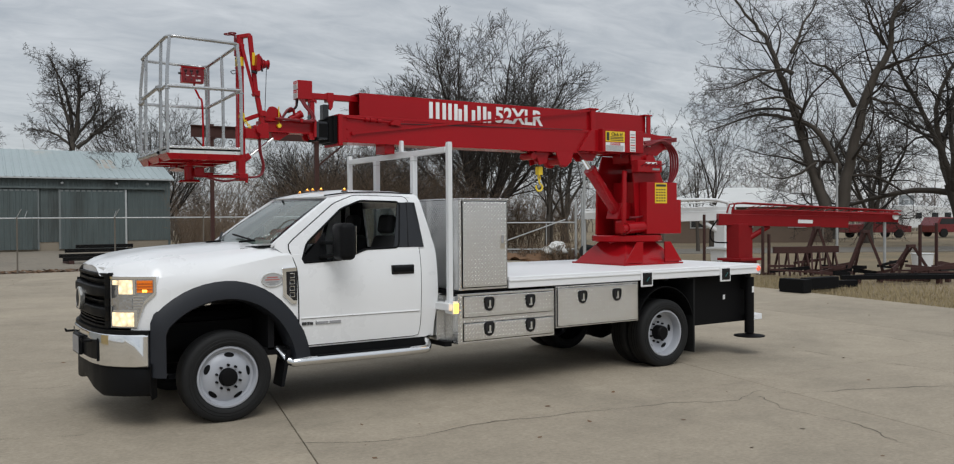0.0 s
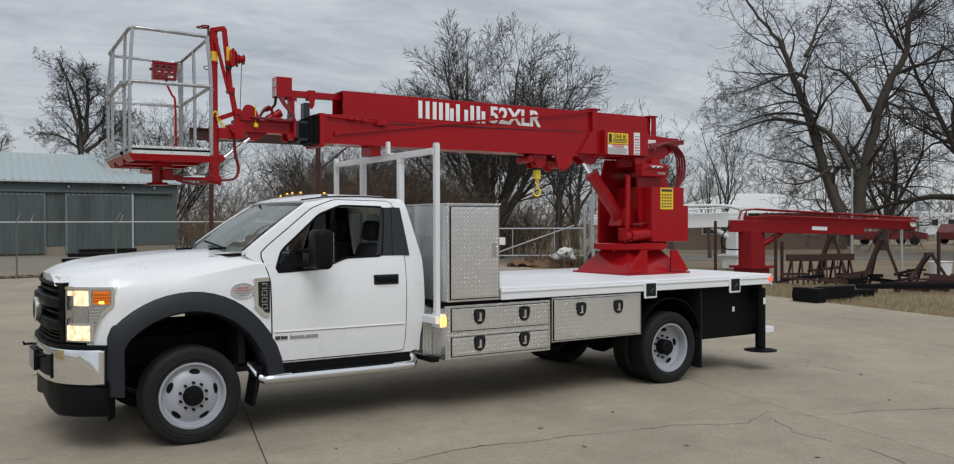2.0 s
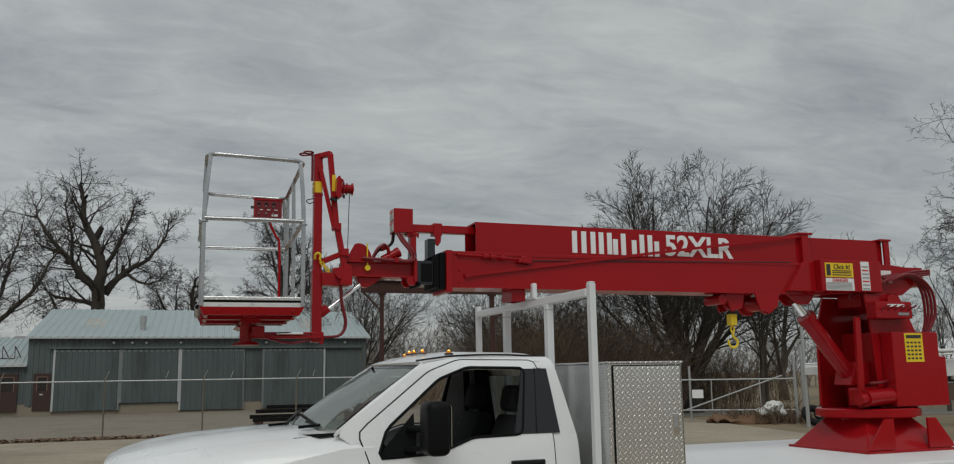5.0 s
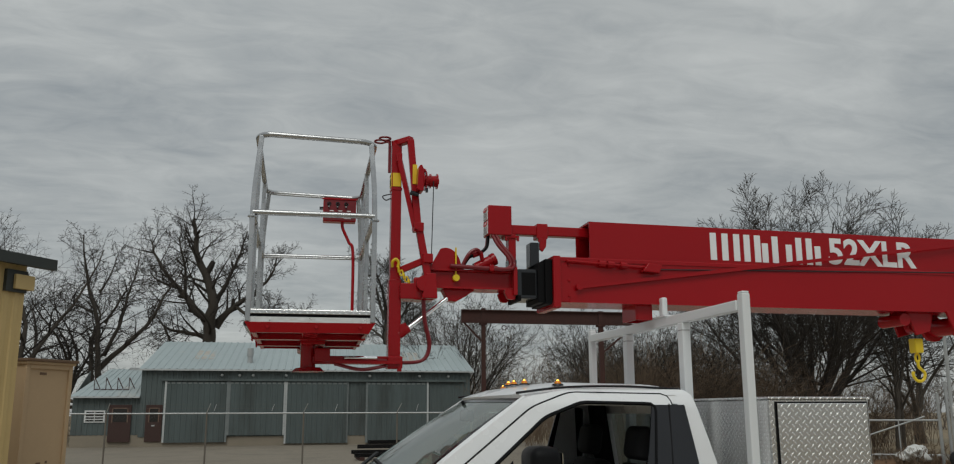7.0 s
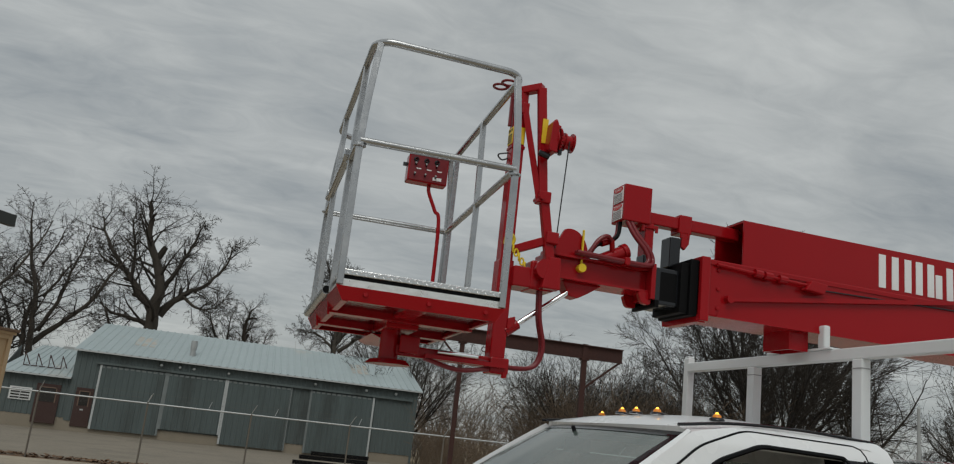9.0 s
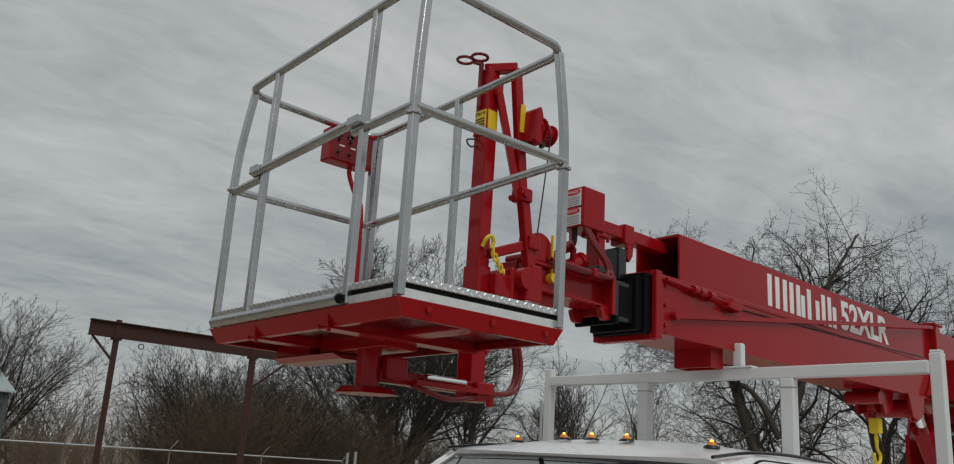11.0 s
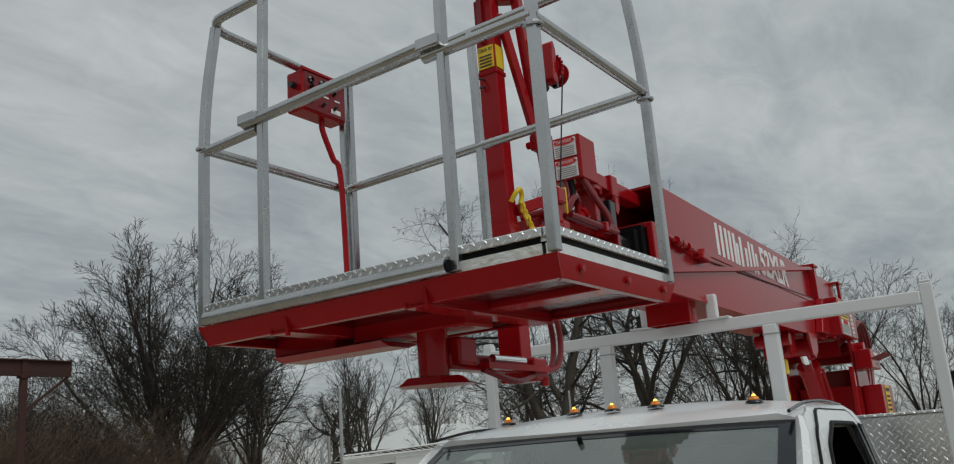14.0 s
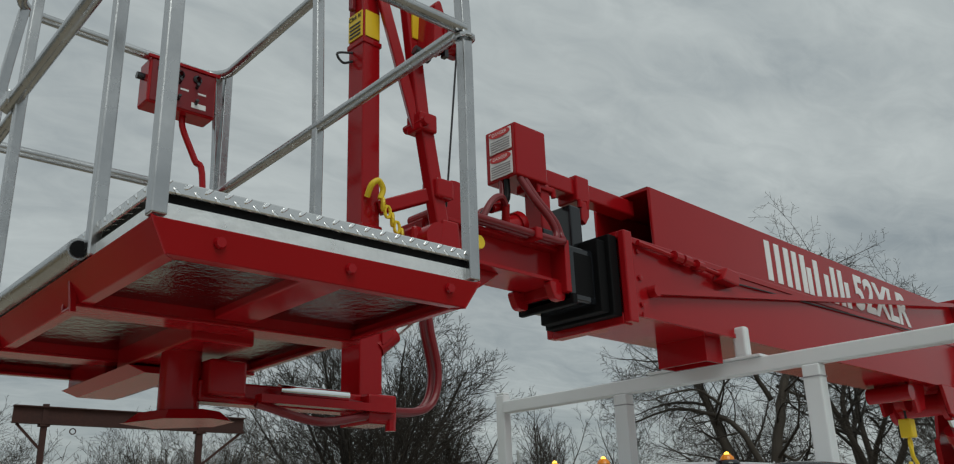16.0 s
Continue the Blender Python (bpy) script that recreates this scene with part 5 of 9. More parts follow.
# white film along the upper boom: plain bars, then the size mark
LZ0, LZ1 = 2.978, 3.168
xs = 2.64
for w in (0.225, 0.05, 0.105, 0.155, 0.05, 0.115):
    bm = bmesh.new()
    n = 3 if w > 0.2 else 1 if w < 0.06 else 2
    for k in range(n):
        x = xs + (w - 0.047) * (k / (n - 1) if n > 1 else 0)
        z0 = LZ0 - 0.012 * (x - 2.64)
        box(x, x + 0.047, -0.1425, -0.1395, z0, z0 + (LZ1 - LZ0) * (1.0 if k == 0 or n == 3 else 0.72), bm)
    part("lettering_bar", bm, LETTER, crane)
    xs += w + 0.032
writing("52XLR", 0.255, facing(3.915, -0.1415, 3.060, "-y", -0.7), LETTER, crane, bold=0.007)
# notice box at the boom's root
nb = part("notice_box", box(5.14, 5.86, -0.30, -0.165, 2.675, 2.975), RED, crane, "red side box with safety notices", bevel=0.008)
part("notice_box_front", prism([(4.82, 2.68), (5.14, 2.68), (5.14, 2.97), (5.02, 2.96)], -0.22, -0.166), RED, crane, bevel=0.006)
yl = part("safety_sign", box(5.185, 5.515, -0.304, -0.301, 2.81, 2.945), STICKY, nb, "yellow safety-harness sign")
part("sign_figure", box(5.20, 5.245, -0.307, -0.304, 2.825, 2.93), INK, yl)
writing("Click It!", 0.062, facing(5.38, -0.3065, 2.907, "-y"), INK, yl)
for z in (2.827, 2.849, 2.867):
    part("sign_line", box(5.265, 5.49, -0.307, -0.304, z, z + 0.008), INK, yl)
wd = part("danger_sign", box(5.185, 5.515, -0.304, -0.301, 2.685, 2.80), STICKW, nb, "white danger sign with red heading")
writing("DANGER", 0.045, facing(5.35, -0.3065, 2.78, "-y"), STICKR, wd)
for k in range(6):
    part("sign_line", box(5.19, 5.49, -0.307, -0.304, 2.695 + 0.012 * k, 2.700 + 0.012 * k), GREYINK, wd)
w2 = part("label_strip", box(5.61, 5.71, -0.304, -0.301, 2.69, 2.965), STICKW, nb, "white label strip")
for k in range(7):
    part("label_line", box(5.62, 5.70, -0.307, -0.304, 2.70 + 0.035 * k, 2.712 + 0.035 * k), STICKR if k % 3 == 2 else GREYINK, w2)
w3 = part("capacity_label", box(5.90, 6.08, -0.204, -0.201, 2.78, 2.90), STICKW, crane, "white label with a yellow mark")
part("label_mark", box(5.92, 5.945, -0.207, -0.204, 2.80, 2.885), STICKY, w3)
part("label_backing", box(5.88, 6.10, -0.201, -0.165, 2.76, 2.92), RED, crane)
# boom root and pivot
for y in (-0.20, 0.175):
    part("root_plate", prism([(5.30, 2.66), (6.20, 2.66), (6.36, 2.76), (6.36, 2.93), (6.08, 2.96), (5.30, 2.96)], y, y + 0.025), RED, crane, bevel=0.004)
part("root_tube", box(5.30, 6.30, -0.16, 0.16, 2.70, 2.95), RED, crane, bevel=0.01)
part("rear_cap", box(5.98, 6.12, -0.20, 0.20, 3.195, 3.215), RED, crane, bevel=0.004)
for y in (-0.19, 0.165):
    part("rear_post", box(6.035, 6.10, y, y + 0.025, 2.95, 3.20), RED, crane, bevel=0.003)
end = bmesh.new()
for y0, y1, z0, z1 in ((-0.13, -0.12, 2.76, 2.95), (0.12, 0.13, 2.76, 2.95), (-0.12, 0.12, 2.94, 2.95), (-0.12, 0.12, 2.76, 2.77)):
    box(6.30, 6.56, y0, y1, z0, z1, end)
part("boom_tail", end, RED, crane, "open tail of the inner boom")
part("tail_inside", box(6.30, 6.54, -0.12, 0.12, 2.77, 2.94), STEELBLK, crane)
part("pivot_pin", rod((5.95, -0.32, 2.60), (5.95, 0.32, 2.60), 0.06, 20), RED, crane, smooth=40)
part("pivot_block", box(5.72, 5.82, -0.16, 0.16, 2.55, 2.68, box(6.0, 6.14, -0.2, 0.2, 2.5, 2.68)), RED, crane, bevel=0.006)
for k in range(4):
    y = -0.20 - 0.022 * k
    part("rear_hose", tube(spline([(5.95, y, 2.84 - 0.02 * k), (6.25, y - 0.02, 2.86), (6.42 + 0.02 * k, y - 0.02, 2.72), (6.47 + 0.02 * k, y, 2.48), (6.42, y, 2.30), (6.34, y + 0.02, 2.18)], 7), 0.014, 8), DKRED, crane)
for k in range(3):
    part("side_hose", tube(spline([(5.55, -0.19, 2.66 - 0.02 * k), (5.9, -0.23 - 0.02 * k, 2.78), (6.25, -0.22, 2.84 + 0.02 * k), (6.6, -0.18, 2.88 + 0.02 * k)], 6), 0.012, 8), DKRED, crane)
# lifting cylinder
cy = part("lift_cylinder", rod((5.62, 0, 1.92), (5.19, 0, 2.44), 0.078, 24), RED, crane, "red hydraulic lift cylinder", smooth=40)
part("cylinder_rod", rod((5.19, 0, 2.44), (5.06, 0, 2.60), 0.038, 20), CHROME, cy, smooth=40)
part("gland", rod((5.21, 0, 2.415), (5.17, 0, 2.465), 0.088, 24), RED, cy, smooth=40)
part("cylinder_pipe", rod((5.55, -0.11, 1.92), (5.14, -0.11, 2.42), 0.012, 10), RED, cy)
part("boom_lug", prism([(4.90, 2.66), (5.22, 2.66), (5.14, 2.565), (5.02, 2.565)], -0.10, -0.075, prism([(4.90, 2.66), (5.22, 2.66), (5.14, 2.565), (5.02, 2.565)], 0.075, 0.10)), RED, crane, bevel=0.004)
part("root_lug", prism([(5.55, 1.80), (5.80, 1.80), (5.80, 2.02), (5.62, 2.02)], -0.12, 0.12), RED, crane, bevel=0.01)
# hoist winch under the boom
wn1 = part("hoist_winch", lathe([(0.0, -0.16), (0.098, -0.16), (0.098, -0.13), (0.065, -0.125), (0.065, 0.125), (0.098, 0.13), (0.098, 0.16), (0.0, 0.16)], (4.61, 0, 2.565), "y", 28), RED, crane, "red hoist winch under the boom", smooth=35)
part("winch_plate", prism([(4.46, 2.66), (4.74, 2.66), (4.71, 2.53), (4.61, 2.475), (4.52, 2.50)], -0.185, -0.165), RED, wn1, bevel=0.004)
for y in (-0.10, 0.08):
    part("sheave_bracket", prism([(4.20, 2.66), (4.42, 2.66), (4.38, 2.52), (4.26, 2.49)], y, y + 0.02), RED, wn1, bevel=0.004)
part("sheave", lathe([(0.0, -0.03), (0.06, -0.03), (0.05, 0.0), (0.06, 0.03), (0.0, 0.03)], (4.32, 0, 2.57), "y", 20), RED, wn1, smooth=35)
part("side_drum", rod((4.16, -0.12, 2.60), (4.16, 0.12, 2.60), 0.045, 16), RED, wn1, smooth=40)
part("rope", rod((4.33, 0, 2.56), (4.33, 0, 2.46), 0.007, 8), CABLE, wn1)
hb = part("hook_block", box(4.295, 4.365, -0.035, 0.035, 2.37, 2.475), YELLOW, crane, "yellow hook weight and hook", bevel=0.008)
part("hook_link", tube([(4.33 + 0.018 * math.cos(a), 0.0, 2.335 + 0.03 * math.sin(a)) for a in [2 * math.pi * k / 14 for k in range(14)]], 0.008, 8, True), YELLOW, hb)
part("hook", tube(spline([(4.33, 0, 2.32), (4.335, 0, 2.27), (4.38, 0, 2.225), (4.36, 0, 2.175), (4.31, 0, 2.17), (4.28, 0, 2.21), (4.285, 0, 2.235)], 6), 0.011, 10), YELLOW, hb, smooth=60)

# slide pack and jib arm
sl = part("slide_block", box(1.262, 1.40, -0.118, 0.118, 2.678, 2.872), GLOSSBLK, crane, "black wear-pad slide pack", bevel=0.006)
for x0, x1, w, z0, z1 in ((1.262, 1.285, 0.128, 2.662, 2.70), (1.395, 1.44, 0.142, 2.652, 2.915), (1.44, 1.487, 0.160, 2.642, 2.938)):
    part("slide_rib", box(x0, x1, -w, w, z0, z1), STEELBLK, sl, bevel=0.004)
for y in (-0.1185, 0.1145):
    part("slide_pad", box(1.29, 1.385, y, y + 0.004, 2.70, 2.85), STEELBLK, sl)
part("black_sleeve", box(1.373, 1.436, -0.05, 0.05, 2.90, 3.066), GLOSSBLK, crane, "black square sleeve", bevel=0.006)
arm = part("jib_arm", box(0.66, 1.262, -0.060, 0.060, 2.742, 2.852), RED, crane, "red jib arm", bevel=0.006)
for z0, z1 in ((2.735, 2.747), (2.848, 2.860)):
    part("arm_flange", box(0.70, 1.255, -0.092, 0.085, z0, z1), RED, arm, bevel=0.002)
part("arm_plate", prism(soft([(1.236, 2.70), (1.262, 2.70), (1.262, 2.885), (1.236, 2.885)], 0.004), -0.125, 0.125), RED, arm, bevel=0.004)
for y in (-0.10, 0.07):
    part("plate_lug", prism(soft([(1.175, 2.735), (1.255, 2.735), (1.255, 2.672), (1.20, 2.672)], 0.02), y, y + 0.03), RED, arm, bevel=0.003)
    part("plate_lug", prism(soft([(1.20, 2.86), (1.255, 2.86), (1.255, 2.915), (1.225, 2.905)], 0.015), y, y + 0.03), RED, arm, bevel=0.003)
part("arm_keel", prism([(0.78, 2.738), (1.0, 2.738), (0.93, 2.69), (0.87, 2.655), (0.82, 2.662)], -0.045, 0.045), RED, arm, bevel=0.006)
bm = bmesh.new()
a = [(0.80 + 0.105 * math.cos(radians(t)), 2.86 + 0.145 * math.sin(radians(t))) for t in range(0, 111, 10)] + [(0.69, 2.86)]
prism(a, -0.06, -0.04, bm)
part("quadrant_plate", bm, RED, arm, "red rounded guard plate", bevel=0.003)
lev = part("lever", bar((0.862, -0.075, 2.82), (0.862, -0.075, 3.005), 0.014, 0.010), YELLOW, arm, "yellow release lever", bevel=0.003)
part("lever_knob", rod((0.862, -0.095, 2.805), (0.862, -0.06, 2.805), 0.022, 14), YELLOW, lev)
# control cabinet on the arm
jb = part("control_cabinet", box(1.085, 1.245, -0.062, 0.085, 3.105, 3.305), RED, crane, "red cabinet with two danger stickers", bevel=0.006)
for z in (3.21, 3.115):
    s1 = part("danger_sticker", box(1.080, 1.0840, -0.045, 0.060, z, z + 0.082), STICKW, jb, "white danger sticker with red head")
    part("sticker_head", lathe([(0.0, -0.002), (0.5, -0.002), (0.5, 0.001)], (0, 0, 0), "x", 24), STICKR, s1).matrix_basis = Matrix.Translation((1.0790 - TX, 0.0075, z + 0.070 - BED_Z)) @ Matrix.Diagonal((1, 0.10, 0.030, 1)) @ Matrix.Translation(Vector((TX, 0, BED_Z)))
    writing("DANGER", 0.018, facing(1.0775, 0.0075, z + 0.070, "-x"), STICKW, s1, 0.0006)
    for k in range(5):
        part("sticker_line", box(1.0785, 1.0802, -0.038, 0.053, z + 0.006 + 0.009 * k, z + 0.0095 + 0.009 * k), GREYINK, s1)
part("cabinet_bar", box(1.245, 1.80, -0.035, 0.035, 3.118, 3.183), RED, crane, bevel=0.006)
part("bar_collar", box(1.423, 1.50, -0.048, 0.048, 3.095, 3.197), RED, crane, bevel=0.006)
part("bar_bracket", box(1.228, 1.279, -0.04, 0.04, 2.94, 3.12), RED, crane, bevel=0.006)
part("bracket_foot", box(1.226, 1.281, -0.042, 0.042, 2.875, 2.945), GLOSSBLK, crane, "black sleeve at the bracket foot", bevel=0.004)
part("bar_bracket", prism([(1.44, 3.096), (1.49, 3.096), (1.485, 3.04), (1.46, 3.005), (1.44, 3.02)], -0.05, -0.03), RED, crane, bevel=0.003)
part("bar_clamp", box(1.20, 1.30, -0.05, 0.05, 3.088, 3.108), RED, crane, bevel=0.004)
for x in (1.21, 1.29, 1.44, 1.48):
    part("clamp_bolt", rod((x, -0.045, 3.07), (x, -0.045, 3.10), 0.009, 8), RED, crane)
for k in range(2):
    d = 0.024 * k
    part("arm_hose", tube(spline([(1.115 + d, -0.045, 3.105), (1.150 + d, -0.070, 3.03), (1.205 + d, -0.095, 2.955), (1.222 + d, -0.105, 2.90), (1.185 + d, -0.112 - d, 2.866), (1.09, -0.108 - d, 2.866), (0.95, -0.098 - d, 2.872), (0.82, -0.086 - d, 2.878)], 8), 0.0125, 10), DKRED, crane, smooth=60)
    part("arm_hose", tube(spline([(1.098, 0.0 + d, 3.105), (1.085, -0.01 + d, 3.03), (1.035, -0.02 + d, 2.985), (0.965, -0.025 + d, 2.955), (0.925, -0.03 + d, 2.90), (0.91, -0.03 + d, 2.862)], 7), 0.011, 10), DKRED if k else BLACK, crane, smooth=60)
part("hose_clip", box(1.07, 1.10, -0.150, -0.085, 2.848, 2.888), RED, crane, bevel=0.004)
part("hose_ferrule", rod((1.04, -0.02, 2.99), (0.985, -0.026, 2.966), 0.019, 12), RED, crane, smooth=40)
part("arm_valve", box(1.05, 1.16, -0.05, 0.05, 2.858, 2.90), RED, arm, bevel=0.015)
part("arm_motor", rod((1.005, -0.01, 2.882), (1.125, -0.01, 2.945), 0.036, 18), RED, arm, smooth=40)
part("motor_cap", rod((1.115, -0.01, 2.94), (1.14, -0.01, 2.953), 0.042, 18), RED, arm, smooth=40)
part("motor_port", rod((1.05, -0.03, 2.925), (1.035, -0.05, 2.985), 0.014, 10), RED, arm, smooth=40)
part("arm_pipe", tube(spline([(1.035, -0.05, 2.98), (1.0, -0.06, 3.0), (0.95, -0.06, 2.965), (0.90, -0.05, 2.87)], 6), 0.012, 8), DKRED, arm)

# mast of the work platform
MX0, MX1, MY0, MY1 = 0.442, 0.506, -0.045, 0.033
mast = part("jib_mast", box(MX0, MX1, MY0, MY1, 2.225, 3.692), RED, crane, "red upright jib mast", bevel=0.005)
part("mast_sleeve", box(MX0 - 0.006, MX1 + 0.006, MY0 - 0.006, MY1 + 0.006, 2.225, 2.79), RED, mast, bevel=0.005)
part("mast_head", bar((0.455, 0.005, 3.697), (0.560, -0.100, 3.710), 0.050, 0.040), RED, mast, bevel=0.006)
part("head_stub", box(0.468, 0.505, -0.075, -0.045, 3.56, 3.62), RED, mast, bevel=0.005)
part("mast_decal", box(MX0 + 0.005, MX1 - 0.005, MY0 - 0.0035, MY0 - 0.0005, 3.40, 3.49), STICKY, mast, "yellow decal")
md = part("mast_decal", box(MX0 - 0.004, MX0 - 0.0005, MY0 + 0.005, MY1 - 0.005, 3.40, 3.49), STICKY, mast, "yellow decal with print")
writing("Click It!", 0.020, facing(MX0 - 0.005, -0.006, 3.475, "-x"), INK, md, 0.0006)
for k in range(4):
    part("decal_line", box(MX0 - 0.006, MX0 - 0.004, MY0 + 0.012, MY1 - 0.012, 3.408 + 0.013 * k, 3.413 + 0.013 * k), INK, md)
part("mast_band", box(MX0 - 0.004, MX1 + 0.004, MY0 - 0.004, MY1 + 0.004, 3.375, 3.392), RED, mast, bevel=0.003)
part("mast_clip", tube(spline([(MX0, 0.01, 3.36), (MX0 - 0.05, 0.02, 3.345), (MX0 - 0.03, 0.02, 3.32), (MX0, 0.01, 3.33)], 5), 0.004, 6), CABLE, mast)
LY = -0.122
link = part("jib_link", bar((0.553, -0.098, 3.705), (0.603, LY, 3.12), 0.034, 0.044), RED, crane, "red folding jib link", bevel=0.004)
part("link_low", bar((0.605, LY, 3.14), (0.688, LY, 2.70), 0.040, 0.046), RED, link, bevel=0.005)
part("link_thin", bar((0.487, -0.062, 3.585), (0.590, -0.118, 3.095), 0.028, 0.032), RED, link, bevel=0.004)
part("link_collar", box(0.572, 0.638, LY - 0.034, LY + 0.034, 3.085, 3.145), RED, link, bevel=0.006)
part("low_collar", box(0.632, 0.698, LY - 0.036, LY + 0.036, 2.885, 2.945), RED, link, bevel=0.006)
part("link_pin", rod((0.585, LY - 0.05, 3.11), (0.585, LY + 0.05, 3.11), 0.014, 12), RED, link)
part("link_decal", box(0.565, 0.594, LY - 0.010, LY - 0.004, 3.40, 3.53), STICKY, link, "yellow decal")
part("link_grip", rod((0.545, LY - 0.04, 3.335), (0.600, LY - 0.045, 3.320), 0.016, 10), GLOSSBLK, link, "black hand grip")
lb = part("arm_knuckle", box(0.585, 0.72, -0.105, 0.05, 2.655, 2.80), RED, crane, "red knuckle at the jib arm", bevel=0.012)
part("knuckle_bar", bar((0.50, -0.045, 2.845), (0.672, -0.125, 2.915), 0.026, 0.042), RED, lb, bevel=0.004)
part("knuckle_plate", box(0.50, 0.62, -0.10, 0.06, 2.66, 2.76), RED, lb, bevel=0.006)
part("knuckle_drum", rod((0.645, -0.15, 2.755), (0.645, -0.02, 2.755), 0.050, 24), RED, lb, smooth=40)
part("knuckle_pin", rod((0.70, -0.10, 2.87), (0.70, 0.04, 2.87), 0.02, 14), RED, lb)
part("knuckle_wedge", prism([(0.63, 2.66), (0.73, 2.66), (0.72, 2.82), (0.66, 2.82)], LY - 0.03, LY + 0.03), RED, lb, bevel=0.006)
WY = -0.165
wi = part("small_winch", rod((0.625, WY, 3.415), (0.715, WY, 3.415), 0.036, 24), RED, crane, "small red rope winch", smooth=40)
for x, r in ((0.622, 0.052), (0.668, 0.047), (0.712, 0.050)):
    part("winch_flange", lathe([(0.0, 0.0), (r, 0.0), (r, 0.008), (0.0, 0.008)], (x, WY, 3.415), "x", 26), RED, wi, smooth=30)
gear = bmesh.new()
for k in range(24):
    a = 2 * math.pi * k / 24
    c = Vector((0.642, WY + 0.060 * math.cos(a), 3.415 + 0.060 * math.sin(a)))
    bar(c - Vector((0.004, 0, 0)), c + Vector((0.004, 0, 0)), 0.009, 0.009, gear)
part("ratchet_wheel", lathe([(0.0, 0.0), (0.059, 0.0), (0.059, 0.007), (0.0, 0.007)], (0.6385, WY, 3.415), "x", 30, gear), RED, wi)
part("winch_mount", prism(soft([(0.582, 3.345), (0.625, 3.335), (0.628, 3.475), (0.612, 3.515), (0.592, 3.50)], 0.012), WY - 0.045, WY + 0.05), RED, wi, bevel=0.006)
part("winch_pawl", rod((0.618, WY - 0.02, 3.485), (0.640, WY - 0.02, 3.475), 0.012, 10), RED, wi)
part("winch_crank", rod((0.715, WY, 3.415), (0.730, WY, 3.415), 0.016, 12), RED, wi)
part("winch_clip", box(0.640, 0.655, WY - 0.03, WY - 0.01, 3.335, 3.365), GLOSSBLK, wi)
part("winch_rope", rod((0.690, WY - 0.035, 3.41), (0.690, -0.13, 2.87), 0.0032, 6), CABLE, wi)
rg = part("ring_bracket", bar((0.43, 0.0, 3.50), (0.43, 0.0, 3.72), 0.018, 0.018, bar((0.43, 0.0, 3.715), (0.40, 0.02, 3.72), 0.016, 0.02)), DKRED, crane, "dark red double-ring rope guide", bevel=0.004)
for c in ((0.372, 0.045), (0.395, -0.025)):
    part("ring", tube([(c[0] + 0.036 * math.cos(t), c[1] + 0.036 * math.sin(t), 3.725) for t in [2 * math.pi * k / 20 for k in range(20)]], 0.007, 8, True), DKRED, rg)
yh = part("rigging_hook", tube(spline([(0.452, -0.055, 2.868), (0.450, -0.078, 2.896), (0.470, -0.085, 2.912), (0.490, -0.08, 2.892), (0.484, -0.075, 2.862)], 6), 0.009, 8), YELLOW, crane, "yellow safety hook and chain", smooth=60)
for k in range(5):
    c = Vector((0.490 + 0.017 * k, -0.08, 2.846 - 0.020 * k))
    part("chain_link", tube([c + Vector((0.010 * math.cos(t) * (1 if k % 2 else 0.4), 0.010 * math.cos(t) * (0 if k % 2 else 0.9), 0.018 * math.sin(t))) for t in [2 * math.pi * j / 10 for j in range(10)]], 0.005, 6, True), YELLOW, yh)
sc = part("level_cylinder", rod((0.505, -0.03, 2.435), (0.565, -0.03, 2.482), 0.027, 16), RED, crane, "small levelling cylinder", smooth=40)
part("level_rod", rod((0.56, -0.03, 2.478), (0.83, -0.03, 2.69), 0.014, 14), CHROME, sc, smooth=40)
part("level_lug", prism(soft([(0.505, 2.44), (0.545, 2.47), (0.545, 2.515), (0.505, 2.50)], 0.01), -0.06, 0.0), RED, sc, bevel=0.004)
for k in range(2):
    y = -0.075 + 0.03 * k
    part("mast_hose", tube(spline([(0.655, y, 2.66), (0.665, y, 2.52), (0.695, y, 2.38), (0.66, y, 2.285), (0.55, y, 2.262), (0.36, y, 2.275)], 7), 0.011, 10), DKRED, crane)
part("low_hose", tube(spline([(0.10, -0.10, 2.25), (0.26, -0.12, 2.215), (0.42, -0.10, 2.24)], 6), 0.011, 8), DKRED, crane)
# platform carrier
ca = part("carrier_tube", box(-0.03, 0.50, -0.070, -0.008, 2.250, 2.300), RED, crane, "red platform carrier tube", bevel=0.006)
part("carrier_rod", rod((0.16, -0.10, 2.285), (0.36, -0.10, 2.285), 0.014, 12), CHROME, ca, smooth=40)
part("carrier_rail", box(0.10, 0.50, -0.125, -0.095, 2.25, 2.27), RED, ca)
part("mast_foot", box(0.425, 0.520, -0.105, 0.0, 2.222, 2.30), RED, ca, bevel=0.008)
part("foot_stud", rod((0.50, -0.10, 2.205), (0.50, -0.10, 2.235), 0.014, 8), RED, ca)
rp = part("rotator_post", rod((-0.055, -0.025, 2.22), (-0.055, -0.025, 2.375), 0.046, 24), RED, crane, "red platform rotator", smooth=40)
part("rotator_case", box(-0.02, 0.075, -0.10, 0.02, 2.262, 2.345), RED, rp, bevel=0.008)
bm = bmesh.new()
pad = [(-0.155, 0.035), (-0.115, -0.09), (-0.03, -0.135), (0.04, -0.105), (0.045, 0.0), (-0.05, 0.09)]
a = [bm.verts.new((x, y, 2.203)) for x, y in pad]
